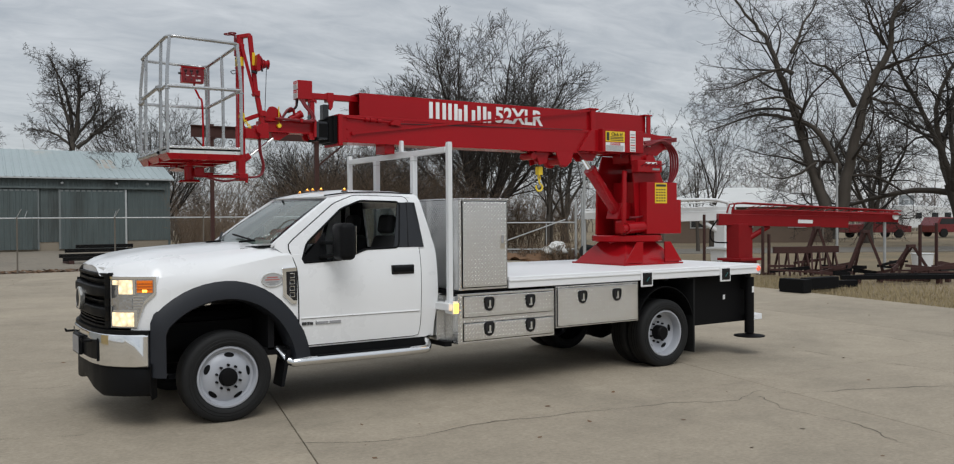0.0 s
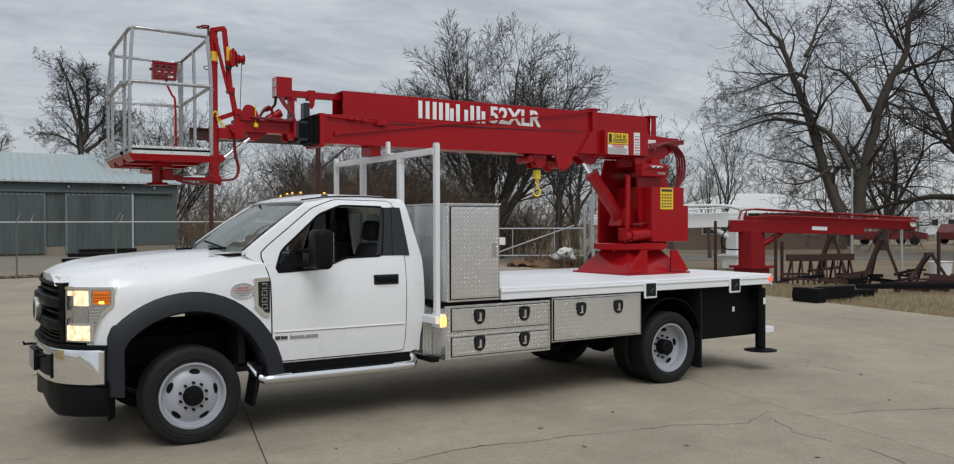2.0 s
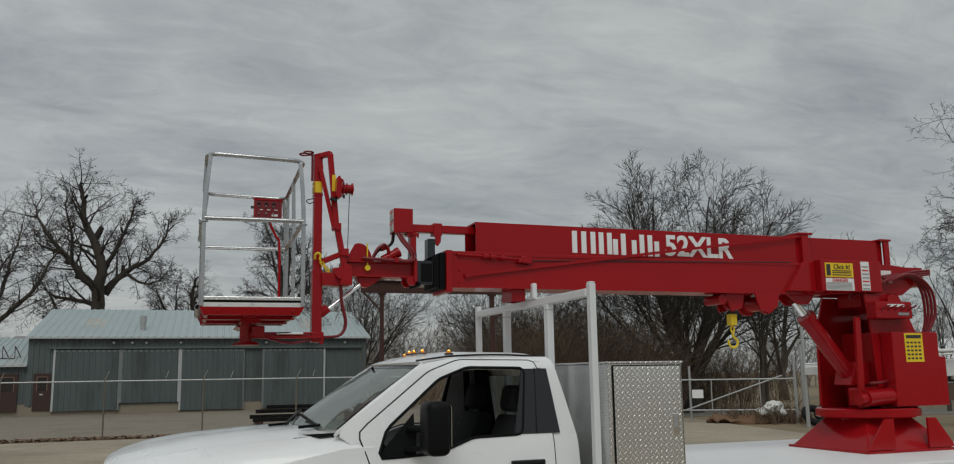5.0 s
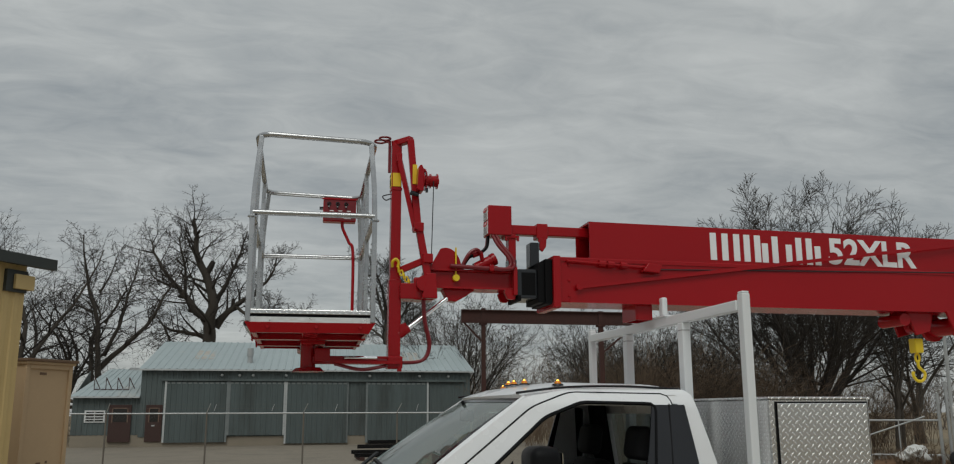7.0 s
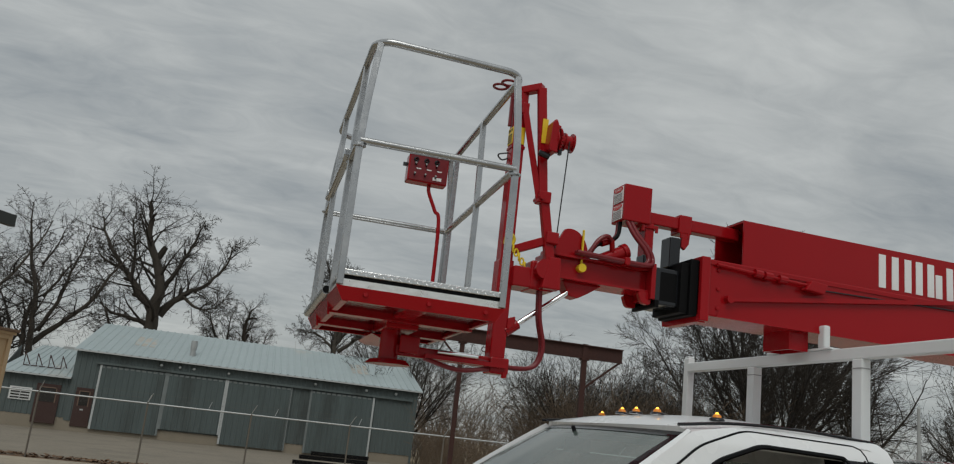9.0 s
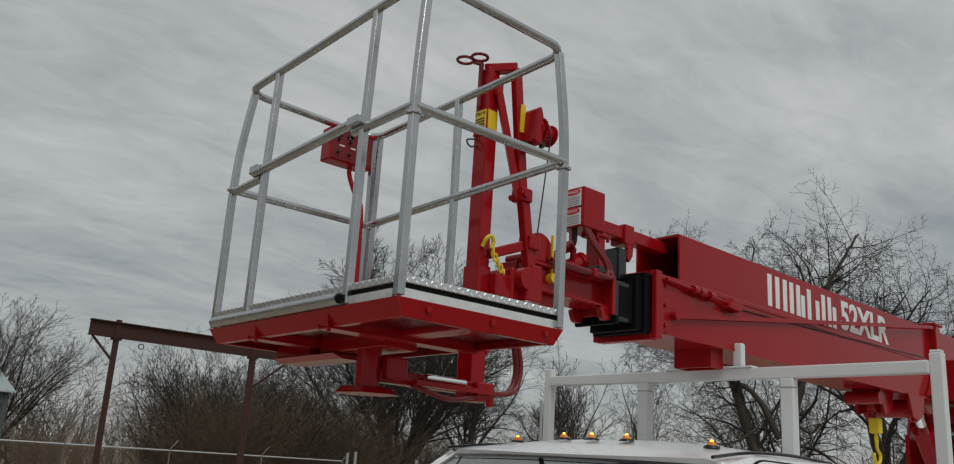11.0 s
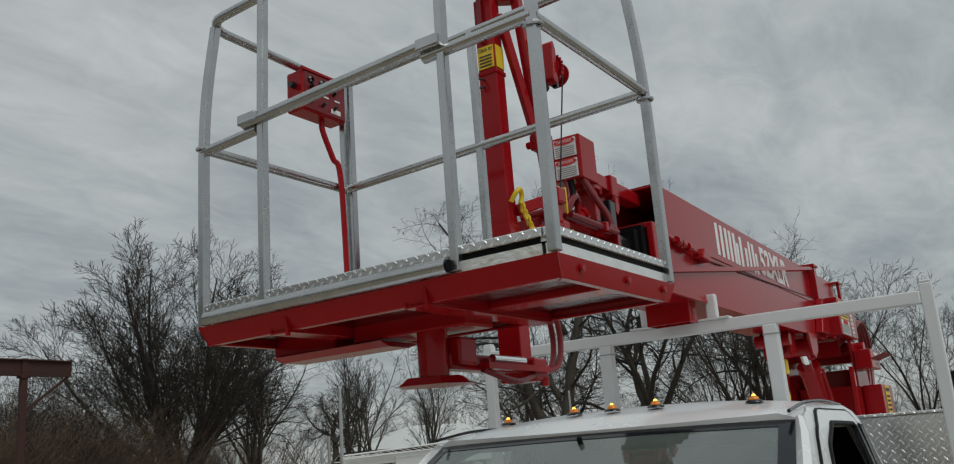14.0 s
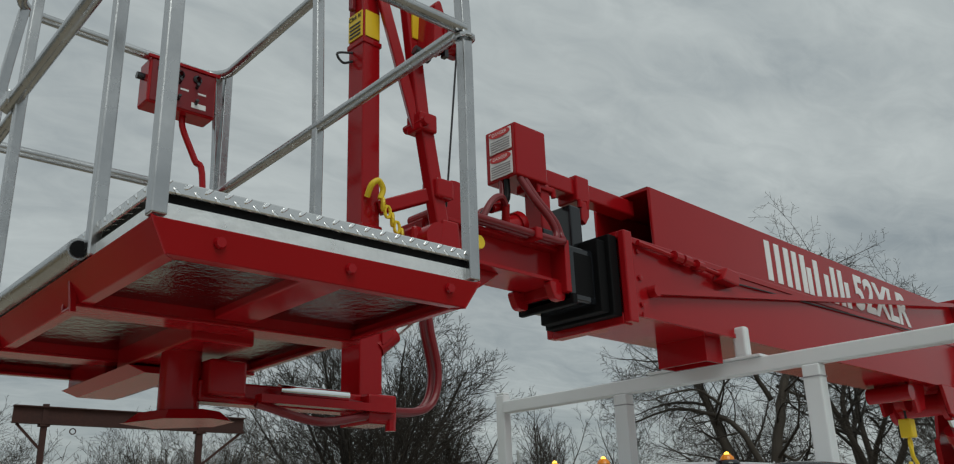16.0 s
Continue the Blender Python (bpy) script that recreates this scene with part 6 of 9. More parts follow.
b = [bm.verts.new((x * 0.75 - 0.012, y * 0.75 - 0.006, 2.228)) for x, y in pad]
bm.faces.new(a)
bm.faces.new(b)
for i in range(6):
    bm.faces.new((a[i], a[(i + 1) % 6], b[(i + 1) % 6], b[i]))
part("rotator_pad", bm, RED, rp, bevel=0.004)

# ---- work platform ----
PX0, PX1, PY0, PY1 = -0.388, 0.288, -0.655, 0.607
plat = thing("work_platform", (-0.04, -0.02, 2.33), "aluminium man basket with round rails on a red frame", "basket")
plat.rotation_euler = (0, 0, radians(-2.2))
plat.location.z += 0.016
part("deck", box(PX0 + 0.01, PX1 - 0.01, PY0 + 0.01, PY1 - 0.01, 2.462, 2.472), DECK, plat, "tread plate deck")
for x0, x1, y0, y1 in ((PX0, PX1, PY0 - 0.004, PY0 + 0.03), (PX0, PX1, PY1 - 0.03, PY1 + 0.004), (PX0 - 0.004, PX0 + 0.03, PY0 + 0.03, PY1 - 0.03), (PX1 - 0.03, PX1 + 0.004, PY0 + 0.03, PY1 - 0.03)):
    part("toe_lip", box(x0, x1, y0, y1, 2.472, 2.496), DECK, plat, "tread plate lip", bevel=0.003)
    cxm, cym = (x0 + x1) / 2, (y0 + y1) / 2
    part("lip_shadow", box(min(x0, cxm - 0.001) + 0.012, x1 - 0.012, y0 + 0.012, y1 - 0.012, 2.455, 2.472), BLACK, plat)
    part("skirt", box(x0 + 0.004, x1 - 0.004, y0 + 0.004, y1 - 0.004, 2.425, 2.456), SKIRT, plat, "bright plate skirt")
part("front_tube", rod((PX0 - 0.022, -0.36, 2.446), (PX0 - 0.022, PY1 - 0.04, 2.446), 0.021, 18), ALU, plat, "bare tube under the entry edge", smooth=40)
part("tube_cap", rod((PX0 - 0.022, -0.364, 2.446), (PX0 - 0.022, -0.358, 2.446), 0.016, 18), BLACK, plat, smooth=40)
# red frame with sloping sides
fz0, fz1 = 2.370, 2.426
for (ax, ay), (bx2, by2) in (((PX0, PY0), (PX1, PY0)), ((PX1, PY0), (PX1, PY1)), ((PX1, PY1), (PX0, PY1)), ((PX0, PY1), (PX0, PY0))):
    c = Vector((-0.0425, -0.015))
    bm = bmesh.new()
    pts = []
    for X, Y in ((ax, ay), (bx2, by2)):
        v = Vector((X, Y))
        o = v + Vector((math.copysign(0.012, X - c.x), math.copysign(0.012, Y - c.y)))
        i1 = v - Vector((math.copysign(0.035, X - c.x), math.copysign(0.012, Y - c.y)))
        pts.append((o, v + Vector((-math.copysign(0.02, X - c.x), 0.0)), i1))
    vs = []
    for o, lowp, i1 in pts:
        vs.append([bm.verts.new((o.x, o.y, fz1)), bm.verts.new((lowp.x, lowp.y, fz0)), bm.verts.new((lowp.x * 0.93, lowp.y * 0.965, fz0)), bm.verts.new((lowp.x * 0.93, lowp.y * 0.965, fz0 + 0.008)), bm.verts.new((lowp.x * 0.985, lowp.y * 0.985, fz0 + 0.008)), bm.verts.new((i1.x, i1.y, fz1))])
    for j in range(6):
        bm.faces.new((vs[0][j], vs[0][(j + 1) % 6], vs[1][(j + 1) % 6], vs[1][j]))
    bm.faces.new(vs[0])
    bm.faces.new(vs[1][::-1])
    part("frame_side", bm, RED, plat, "red folded frame channel", bevel=0.002)
for x, y in ((-0.28, PY0), (-0.02, PY0), (0.22, PY0)):
    part("bolt", lathe([(0.0, -0.007), (0.009, -0.007), (0.011, 0.0)], (x, y - 0.009, 2.402), "y", 10), RED, plat)
# two cross channels and a deeper spine over the rotator
for y0, y1 in ((-0.265, -0.185), (0.245, 0.325)):
    c = part("frame_cross", box(PX0 + 0.012, PX1 - 0.012, y0, y1, 2.364, 2.371), RED, plat, "red folded cross channel", bevel=0.002)
    for y in (y0, y1 - 0.006):
        part("channel_web", box(PX0 + 0.012, PX1 - 0.012, y, y + 0.006, 2.371, 2.432), RED, c, bevel=0.001)
    part("end_tab", prism([(PX0 - 0.006, 2.432), (PX0 + 0.006, 2.432), (PX0 + 0.014, 2.352), (PX0 + 0.004, 2.352)], y0 - 0.004, y0 + 0.006), RED, c)
sp = part("frame_spine", box(-0.095, -0.005, PY0 + 0.03, -0.265, 2.376, 2.432), RED, plat, bevel=0.004)
part("spine_side", box(-0.105, 0.045, -0.185, 0.245, 2.345, 2.432), RED, sp, bevel=0.006)
part("spine_tail", prism([(-0.105, 2.345), (-0.095, 2.338), (0.035, 2.338), (0.045, 2.345), (0.045, 2.432), (-0.105, 2.432)], 0.325, 0.60), RED, sp, bevel=0.004)
part("spine_lip", prism([(-0.125, 2.338), (0.065, 2.338), (0.02, 2.322), (-0.08, 2.322)], 0.12, 0.592), RED, sp, bevel=0.002)
part("deck_under", box(PX0 + 0.03, PX1 - 0.03, PY0 + 0.03, PY1 - 0.03, 2.394, 2.400), UNDER, plat, "tread plate seen from beneath, shade in its colour")
# rails
RT, RM = 3.468, 3.012
RS = RM + 0.024
TR = 0.0160
top = [(x, y, z - 0.028 * (x + 0.05) - 0.025 * y) for x, y, z in round_loop(PX0 + 0.008, PX1 - 0.004, PY0 + 0.002, PY1 + 0.002, RT, 0.085)]
part("top_rail", tube(top, TR, 12, True), ALU, plat, "round top rail", smooth=60)
part("mid_rail", tube([(PX0, PY0, RS), (PX1, PY0, RS)], TR, 12), ALU, plat, smooth=60)
part("mid_rail", tube([(PX1, PY0, RS), (PX1, PY1, RM)], TR, 12), ALU, plat, smooth=60)
part("mid_rail", tube([(PX1, PY1, RM), (PX0, PY1, RM)], TR, 12), ALU, plat, smooth=60)
part("mid_rail", tube([(PX0, PY0, RS + 0.003), (PX0, -0.31, RS - 0.002)], TR, 12), ALU, plat, smooth=60)
part("mid_rail", tube([(PX0, 0.35, RM), (PX0, PY1, RM - 0.01)], TR, 12), ALU, plat, smooth=60)
gt = part("gate_bar", tube([(PX0 - 0.012, -0.335, RS + 0.026), (PX0 - 0.012, 0.40, RM + 0.026)], TR + 0.002, 12), ALU, plat, "sliding gate bar", smooth=60)
for y, dz in ((-0.345, 0.014), (0.37, 0.0)):
    part("gate_clamp", box(PX0 - 0.034, PX0 + 0.010, y - 0.040, y + 0.040, RM + 0.016 + dz, RM + 0.052 + dz), ALU, gt, bevel=0.006)
for x, y, tx, ty in ((PX0, PY0, 0.030, 0.020), (PX1, PY0, -0.026, 0.022), (PX1, PY1, -0.026, -0.022), (PX0, PY1, 0.030, -0.022)):
    zt = RT - 0.008 - 0.028 * (x + 0.05) - 0.025 * y
    part("corner_post", tube(spline([(x, y, 2.43), (x, y, 2.7), (x, y, RM), (x + tx * 0.25, y + ty * 0.25, RM + 0.2), (x + tx, y + ty, zt)], 5), 0.0195, 4, phase=math.pi / 4), ALU, plat, "square corner post bent in at the top", bevel=0.003)
for x, y in ((PX0, -0.372), (PX0, 0.33), (PX1, -0.03)):
    part("post", tube([(x, y, 2.43), (x, y, RM), (x + math.copysign(0.010, -x), y, RT - 0.028 * (x + 0.05) - 0.025 * y)], 0.0190, 4, phase=math.pi / 4), ALU, plat, bevel=0.004)
for x, y in ((PX0, PY0), (PX1, PY0), (PX1, PY1), (PX0, PY1)):
    part("weld_bead", tube([(x + 0.022 * math.cos(t), y + 0.022 * math.sin(t), RM) for t in [2 * math.pi * k / 12 for k in range(12)]], 0.006, 6, True), ALU, plat)
# control panel
cp = part("control_panel", box(0.07, 0.30, 0.55, 0.635, 3.28, 3.44), RED, plat, "red control box with levers and labels", bevel=0.008)
cp.location = (-0.052, 0.008, -0.018)
part("panel_face", box(0.078, 0.292, 0.5472, 0.5515, 3.288, 3.432), DKRED, cp, "darker red front face")
for k in range(3):
    for j in range(2):
        part("panel_lever", rod((0.11 + 0.06 * k, 0.55, 3.315 + 0.06 * j), (0.108 + 0.06 * k, 0.528, 3.322 + 0.06 * j), 0.006, 8), GLOSSBLK, cp)
for k in range(3):
    part("panel_label", box(0.115 + 0.06 * k, 0.143 + 0.06 * k, 0.5455, 0.5475, 3.352, 3.358), STICKW, cp)
    part("lever_boot", lathe([(0.016, 0.0), (0.015, -0.008), (0.008, -0.014)], (0.11 + 0.06 * k, 0.55, 3.405), "y", 10), GLOSSBLK, cp)
part("panel_label", box(0.215, 0.265, 0.5455, 0.5475, 3.30, 3.318), STICKW, cp)
part("panel_lip", box(0.062, 0.308, 0.543, 0.552, 3.436, 3.446), RED, cp)
part("panel_knob", rod((0.07, 0.59, 3.38), (0.045, 0.59, 3.38), 0.012, 10), GLOSSBLK, cp)
part("panel_conduit", tube(spline([(0.155, 0.60, 3.27), (0.160, 0.60, 3.22), (0.205, 0.595, 3.12), (0.235, 0.585, 3.03), (0.238, 0.57, 2.47)], 6), 0.011, 8), RED, plat, "red conduit to the control box")
part("panel_strip", box(0.284, 0.312, 0.572, 0.598, 2.45, 3.46), ALU, plat, "flat drilled upright behind the control box", bevel=0.003)

# ---- ground ----
g = bmesh.new()
bmesh.ops.create_grid(g, x_segments=1, y_segments=1, size=700, matrix=Matrix.Translation((0, 0, -0.05)))
solid("ground", g, GROUNDM, "dry winter grass and dirt reaching far away", "ground", kind="structure")
solid("pavement_apron", box(-40, 17, 26.6, 51.2, -0.20, -0.012), APRON, "pale concrete yard before the barn", "pavement", kind="structure")
solid("pavement_verge", box(-40, 15.5, 25.4, 26.6, -0.20, -0.03), LEAFD, "strip of dead leaves and dirt along the fence", "verge", kind="structure")


def strip(p, q, w, z0, z1):
    p, q = Vector(p), Vector(q)
    n = Vector((-(q - p).y, (q - p).x)).normalized() * w / 2
    bm = bmesh.new()
    lo = [bm.verts.new((v.x, v.y, z0)) for v in (p - n, q - n, q + n, p + n)]
    hi = [bm.verts.new((v.x, v.y, z1)) for v in (p - n, q - n, q + n, p + n)]
    bm.faces.new(hi)
    bm.faces.new(lo[::-1])
    for i in range(4):
        bm.faces.new((lo[i], lo[(i + 1) % 4], hi[(i + 1) % 4], hi[i]))
    return bm


solid("road", strip((9, 38.5), (75, 0.5), 6.5, -0.2, -0.02), ROADM, "grey asphalt road beyond the fence", "road", kind="structure")

# yard places: a across, d deep, from the lot's corner
YO, YF, YR = Vector((-2.435, -8.85)), Vector((0.548, 0.8364)), Vector((0.8364, -0.548))


def yard(a, d):
    v = YO + YF * d + YR * (a * d / 1433.0)
    return v.x, v.y


# ---- barn ----
BYF, BX0, BX1 = 51.1, -7.60, 12.60
barn = thing("barn", (2.5, BYF, 0), "long blue-grey steel barn with a pale galvanised roof", "barn")


def ribbed(x0, x1, y, z0, z1, pitch=0.30, depth=0.035):
    """Wall sheet with upright ribs."""
    prof = []
    x = x0
    while x < x1 - 1e-6:
        for dx, dy in ((0, 0), (pitch * 0.62, 0), (pitch * 0.72, -depth), (pitch * 0.90, -depth)):
            if x + dx < x1:
                prof.append((x + dx, y + dy))
        x += pitch
    prof.append((x1, y))
    return sheet([[(a, b, z0), (a, b, z1)] for a, b in prof])


part("wall", thicken(ribbed(BX0, BX1, BYF, 0.55, 4.60), 0.05), BARNW, barn)
part("footing", box(BX0, BX1, BYF - 0.03, BYF + 0.3, -0.05, 0.56), BASEC, barn, "low concrete footing")
for x in (BX0 + 0.02, BX1 - 0.1):
    lean_in = 0.6 if x < 0 else 0.0
    bm = bmesh.new()
    vs = [bm.verts.new(p) for p in ((x, BYF, 0), (x, BYF + 11, 0), (x, BYF + 11, 4.55), (x + lean_in, BYF + 5.7, 6.58), (x, BYF, 4.55))]
    bm.faces.new(vs)
    part("gable_wall", thicken(bm, 0.1), BARNW, barn)
part("back_wall", box(BX0, BX1, BYF + 10.9, BYF + 11, 0, 4.6), BARNW, barn)


def roof_sheet(x0, x1, y0, z0, y1, z1, pitch=0.45, skew=0.0):
    """Ribbed roof; skew draws the ridge in at its left end."""
    prof = []
    x = x0
    while x < x1 - 1e-6:
        for dx, dz in ((0, 0), (pitch * 0.7, 0), (pitch * 0.78, 0.04), (pitch * 0.92, 0.04)):
            if x + dx < x1:
                prof.append((x + dx, dz))
        x += pitch
    prof.append((x1, 0))
    return sheet([[(a, y0, z0 + b), (a + skew * (x1 - a) / (x1 - x0), y1, z1 + b)] for a, b in prof])


RIDGE_Y, RIDGE_Z = BYF + 5.7, 6.62
rf = part("roof", thicken(roof_sheet(BX0 - 0.15, BX1 + 0.25, BYF - 0.35, 4.53, RIDGE_Y, RIDGE_Z, skew=0.75), 0.03), ROOFM, barn, "pale galvanised roof sheets")
part("roof", thicken(roof_sheet(BX0 - 0.15, BX1 + 0.25, BYF + 11.35, 4.53, RIDGE_Y, RIDGE_Z, skew=0.75), 0.03), ROOFM, barn)
part("eave_trim", box(BX0 - 0.16, BX1 + 0.26, BYF - 0.38, BYF - 0.34, 4.47, 4.56), TRIMW, barn)
part("vent_pipe", rod((-1.35, BYF + 1.1, 4.9), (-1.35, BYF + 1.1, 5.80), 0.17, 14, bm=rod((-1.35, BYF + 1.1, 5.45), (-1.35, BYF + 1.1, 5.95), 0.20, 14)), GALV, rf, "sheet metal vent pipe")
for x0, x1 in ((-4.75, -3.55), (8.6, 9.7)):
    f0, f1 = 0.34, 0.66
    part("roof_patch", thicken(sheet([[(x, BYF - 0.35 + 6.05 * f, 4.53 + 2.09 * f + 0.047) for f in (f0, f1)] for x in (x0, x1)]), 0.004), PATCHM, rf, "pale rust-stained roof patch")
# door leaves hang in front of the wall; two of them stop short above the footing
edges = [(-6.17, -2.56, 0.22), (-2.46, 0.86, 0.62), (0.94, 4.72, 0.10), (5.93, 9.84, 0.10)]
for i, (a, b, z0) in enumerate(edges):
    d = part("sliding_door", thicken(ribbed(a, b, BYF - 0.12, z0, 3.80, 0.32, 0.03), 0.04), BARND, barn, "sliding steel door leaf")
    part("door_edge", box(b - 0.06, b + 0.05, BYF - 0.19, BYF - 0.10, z0, 3.84), TRIMW if i in (1, 3) else EDGEM, d, "pale worn edge strip")
    part("door_edge", box(a - 0.05, a + 0.06, BYF - 0.19, BYF - 0.10, z0, 3.84), TRIMW if i in (0, 2) else EDGEM, d, "pale worn edge strip")
    part("door_head", box(a, b, BYF - 0.18, BYF - 0.13, 3.68, 3.80), EDGEM, d)
    part("door_latch", bar((b - 0.75, BYF - 0.20, 2.05), (b - 0.61, BYF - 0.20, 2.47), 0.03, 0.03), TRIMW, d)
part("door_track", box(-6.4, BX1 - 0.3, BYF - 0.26, BYF - 0.08, 3.86, 3.98), BARNW, barn)
part("corner_trim", box(BX1 - 0.10, BX1 + 0.04, BYF - 0.07, BYF + 0.1, 0.1, 4.5), BARND, barn)
for x in (-2.95, -1.9, -1.1, 0.9, 6.1, 9.3, 11.2):
    part("wall_lamp", lathe([(0.0, -0.14), (0.05, -0.13), (0.09, -0.06), (0.09, 0.0)], (x, BYF - 0.05, 4.22), "y", 12), TRIMW, barn, "small round wall lamp")
# lean-to
part("lean_wall", thicken(ribbed(-11.35, BX0, BYF + 0.1, 0.68, 2.95, 0.30, 0.03), 0.05), BARNW, barn)
part("lean_footing", box(-11.35, BX0, BYF + 0.05, BYF + 0.3, -0.05, 0.70), BASEC, barn)
part("lean_roof", thicken(roof_sheet(-11.45, BX0, BYF - 0.3, 2.90, BYF + 4.6, 4.72, skew=1.3), 0.03), ROOFM, barn, "pale lean-to roof")
part("lean_eave", box(-11.46, BX0, BYF - 0.33, BYF - 0.29, 2.84, 2.93), TRIMW, barn)
part("lean_end", thicken(sheet([[(-11.35, BYF + 0.1, 0), (-11.35, BYF + 0.1, 2.95)], [(-11.35, BYF + 4.6, 0), (-11.35, BYF + 4.6, 4.6)]]), 0.05), BARNW, barn)
part("roof_cowl", box(-8.95, -8.05, BYF + 4.4, BYF + 5.0, 4.66, 4.86), GALV, barn, bevel=0.02)
rack_y, rack_z = BYF + 0.75, 3.36
bk = part("roof_bracket_rail", bar((-10.35, rack_y, rack_z), (-8.38, rack_y, rack_z), 0.045, 0.045), RUST, barn, "rusty bracket rack on the lean-to roof")
for k in range(4):
    x = -10.35 + 0.655 * k
    part("roof_bracket", bar((x, rack_y, rack_z), (x, rack_y, rack_z + 0.72), 0.04, 0.04, bar((x, rack_y, rack_z + 0.70), (x + 0.36, rack_y - 0.25, rack_z + 0.05), 0.04, 0.04)), RUST, bk)
for a, b in ((-9.28, -8.03), (-7.22, -6.28)):
    d = part("entrance_door", box(a, b, BYF - 0.10, BYF + 0.06, 0.28, 2.44), DOORR, barn, "dark red-brown panelled door", bevel=0.01)
    part("door_light", box(a + 0.22, b - 0.22, BYF - 0.115, BYF - 0.09, 1.45, 2.22), DARKPANE, d, "dark glazed light")
    for x0, x1, z0, z1 in ((a + 0.17, a + 0.225, 1.42, 2.26), (b - 0.225, b - 0.17, 1.42, 2.26), (a + 0.17, b - 0.17, 2.22, 2.27)):
        part("light_frame", box(x0, x1, BYF - 0.13, BYF - 0.09, z0, z1), LFRAME, d)
part("door_notice", box(-6.85, -6.68, BYF - 0.115, BYF - 0.10, 1.18, 1.26), TRIMW, barn)
wd = part("louvre_window", box(-10.64, -9.50, BYF - 0.02, BYF + 0.12, 1.42, 2.12), LOUVW, barn, "white louvred window")
for k in range(4):
    part("louvre", box(-10.55, -9.59, BYF - 0.035, BYF - 0.015, 1.49 + 0.155 * k, 1.57 + 0.155 * k), DARKPANE, wd)
part("window_mullion", box(-10.09, -10.05, BYF - 0.045, BYF - 0.03, 1.44, 2.10), LOUVW, wd)

# ---- fence and gate ----
FZ = 1.98


def fence_run(name, p, q, step, label):
    p, q = Vector((*p, 0)), Vector((*q, 0))
    t = thing(name, p, label, "fence")
    n = max(1, round((q - p).length / step))
    for k in range(n + 1):
        c = p.lerp(q, k / n)
        ps = part("post", rod((c.x, c.y, -0.05), (c.x, c.y, FZ), 0.028, 8), POSTM, t)
        part("barb_arm", rod((c.x, c.y, FZ), (c.x + 0.12, c.y - 0.22, FZ + 0.28), 0.013, 6), GALV, ps)
    part("top_rail", rod(p + Vector((0, 0, FZ - 0.04)), q + Vector((0, 0, FZ - 0.04)), 0.024, 8), GALV, t)
    # woven wire
    d = (q - p)
    u = d.normalized()
    V, F = [], []
    H, s, w = FZ - 0.08, 0.11, 0.0008
    m = int((d.length + H) / s)
    for k in range(m):
        for sgn in (1, -1):
            a0 = k * s - (H if sgn > 0 else 0)
            a1 = a0 + sgn * H
            z0, z1 = 0.03, 0.03 + H
            L = d.length
            f0, f1 = 0.0, 1.0
            lo, hi = min(a0, a1), max(a0, a1)
            if hi <= 0 or lo >= L:
                continue
            for edge in (0.0, L):
                f = (edge - a0) / (a1 - a0)
                if 0 < f < 1:
                    if (a0 < 0 and edge == 0.0) or (a0 > L and edge == L):
                        f0 = f
                    else:
                        f1 = f
            pa = p + u * (a0 + (a1 - a0) * f0) + Vector((0, 0, z0 + (z1 - z0) * f0))
            pb = p + u * (a0 + (a1 - a0) * f1) + Vector((0, 0, z0 + (z1 - z0) * f1))
            i = len(V)
            o = u * w
            V += [pa - o, pa + o, pb + o, pb - o]
            F.append((i, i + 1, i + 2, i + 3))
    me = bpy.data.meshes.new("wire")
    me.from_pydata([v - p for v in V], [], F)
    me.materials.append(POSTM)
    ob = new("wire_mesh", me)
    ob.parent = t
    ORIGIN[ob] = p
    tagged(ob, "diagonal woven wire", kind="stuff")
    for z in (FZ + 0.12, FZ + 0.26):
        off = Vector((0.05 if z < FZ + 0.2 else 0.10, -0.10 if z < FZ + 0.2 else -0.22, z))
        part("barbed_wire", rod(p + off, q + off, 0.0018, 4), POSTM, t)
    return t


fence_run("chain_fence", (-34, 27.6), (16.9, 24.6), 3.1, "galvanised chain-link fence with barbed-wire arms")
gp = thing("pipe_gate", (19.6, 22.6, 0), "galvanised pipe gate with wire mesh, closed, with a small sign", "gate")
ga, gb = Vector((17.1, 24.6, 0)), Vector((22.3, 20.8, 0))
for v, h in ((ga, 2.25), (ga + Vector((0.25, -0.15, 0)), 2.3), (gb, 2.55), (gb + Vector((0.28, -0.1, 0)), 2.9)):
    part("gate_post", rod(v, v + Vector((0, 0, h)), 0.055, 12), GALV, gp)
for z in (0.45, 1.62):
    part("gate_rail", rod(ga + Vector((0.25, -0.15, z)), gb + Vector((0, 0, z)), 0.03, 10), GALV, gp)
for f in (0.2, 0.52, 0.8):
    v = ga.lerp(gb, f)
    part("gate_upright", rod(v + Vector((0, 0, 0.45)), v + Vector((0, 0, 1.62)), 0.022, 8), GALV, gp)
part("gate_brace", rod(ga.lerp(gb, 0.36) + Vector((0, 0, 0.45)), ga.lerp(gb, 0.93) + Vector((0, 0, 1.75)), 0.028, 8), GALV, gp)
part("gate_stay", rod(gb + Vector((-0.1, 0, 0.35)), gb + Vector((-0.45, -0.4, 0.0)), 0.03, 8), RUST, gp)
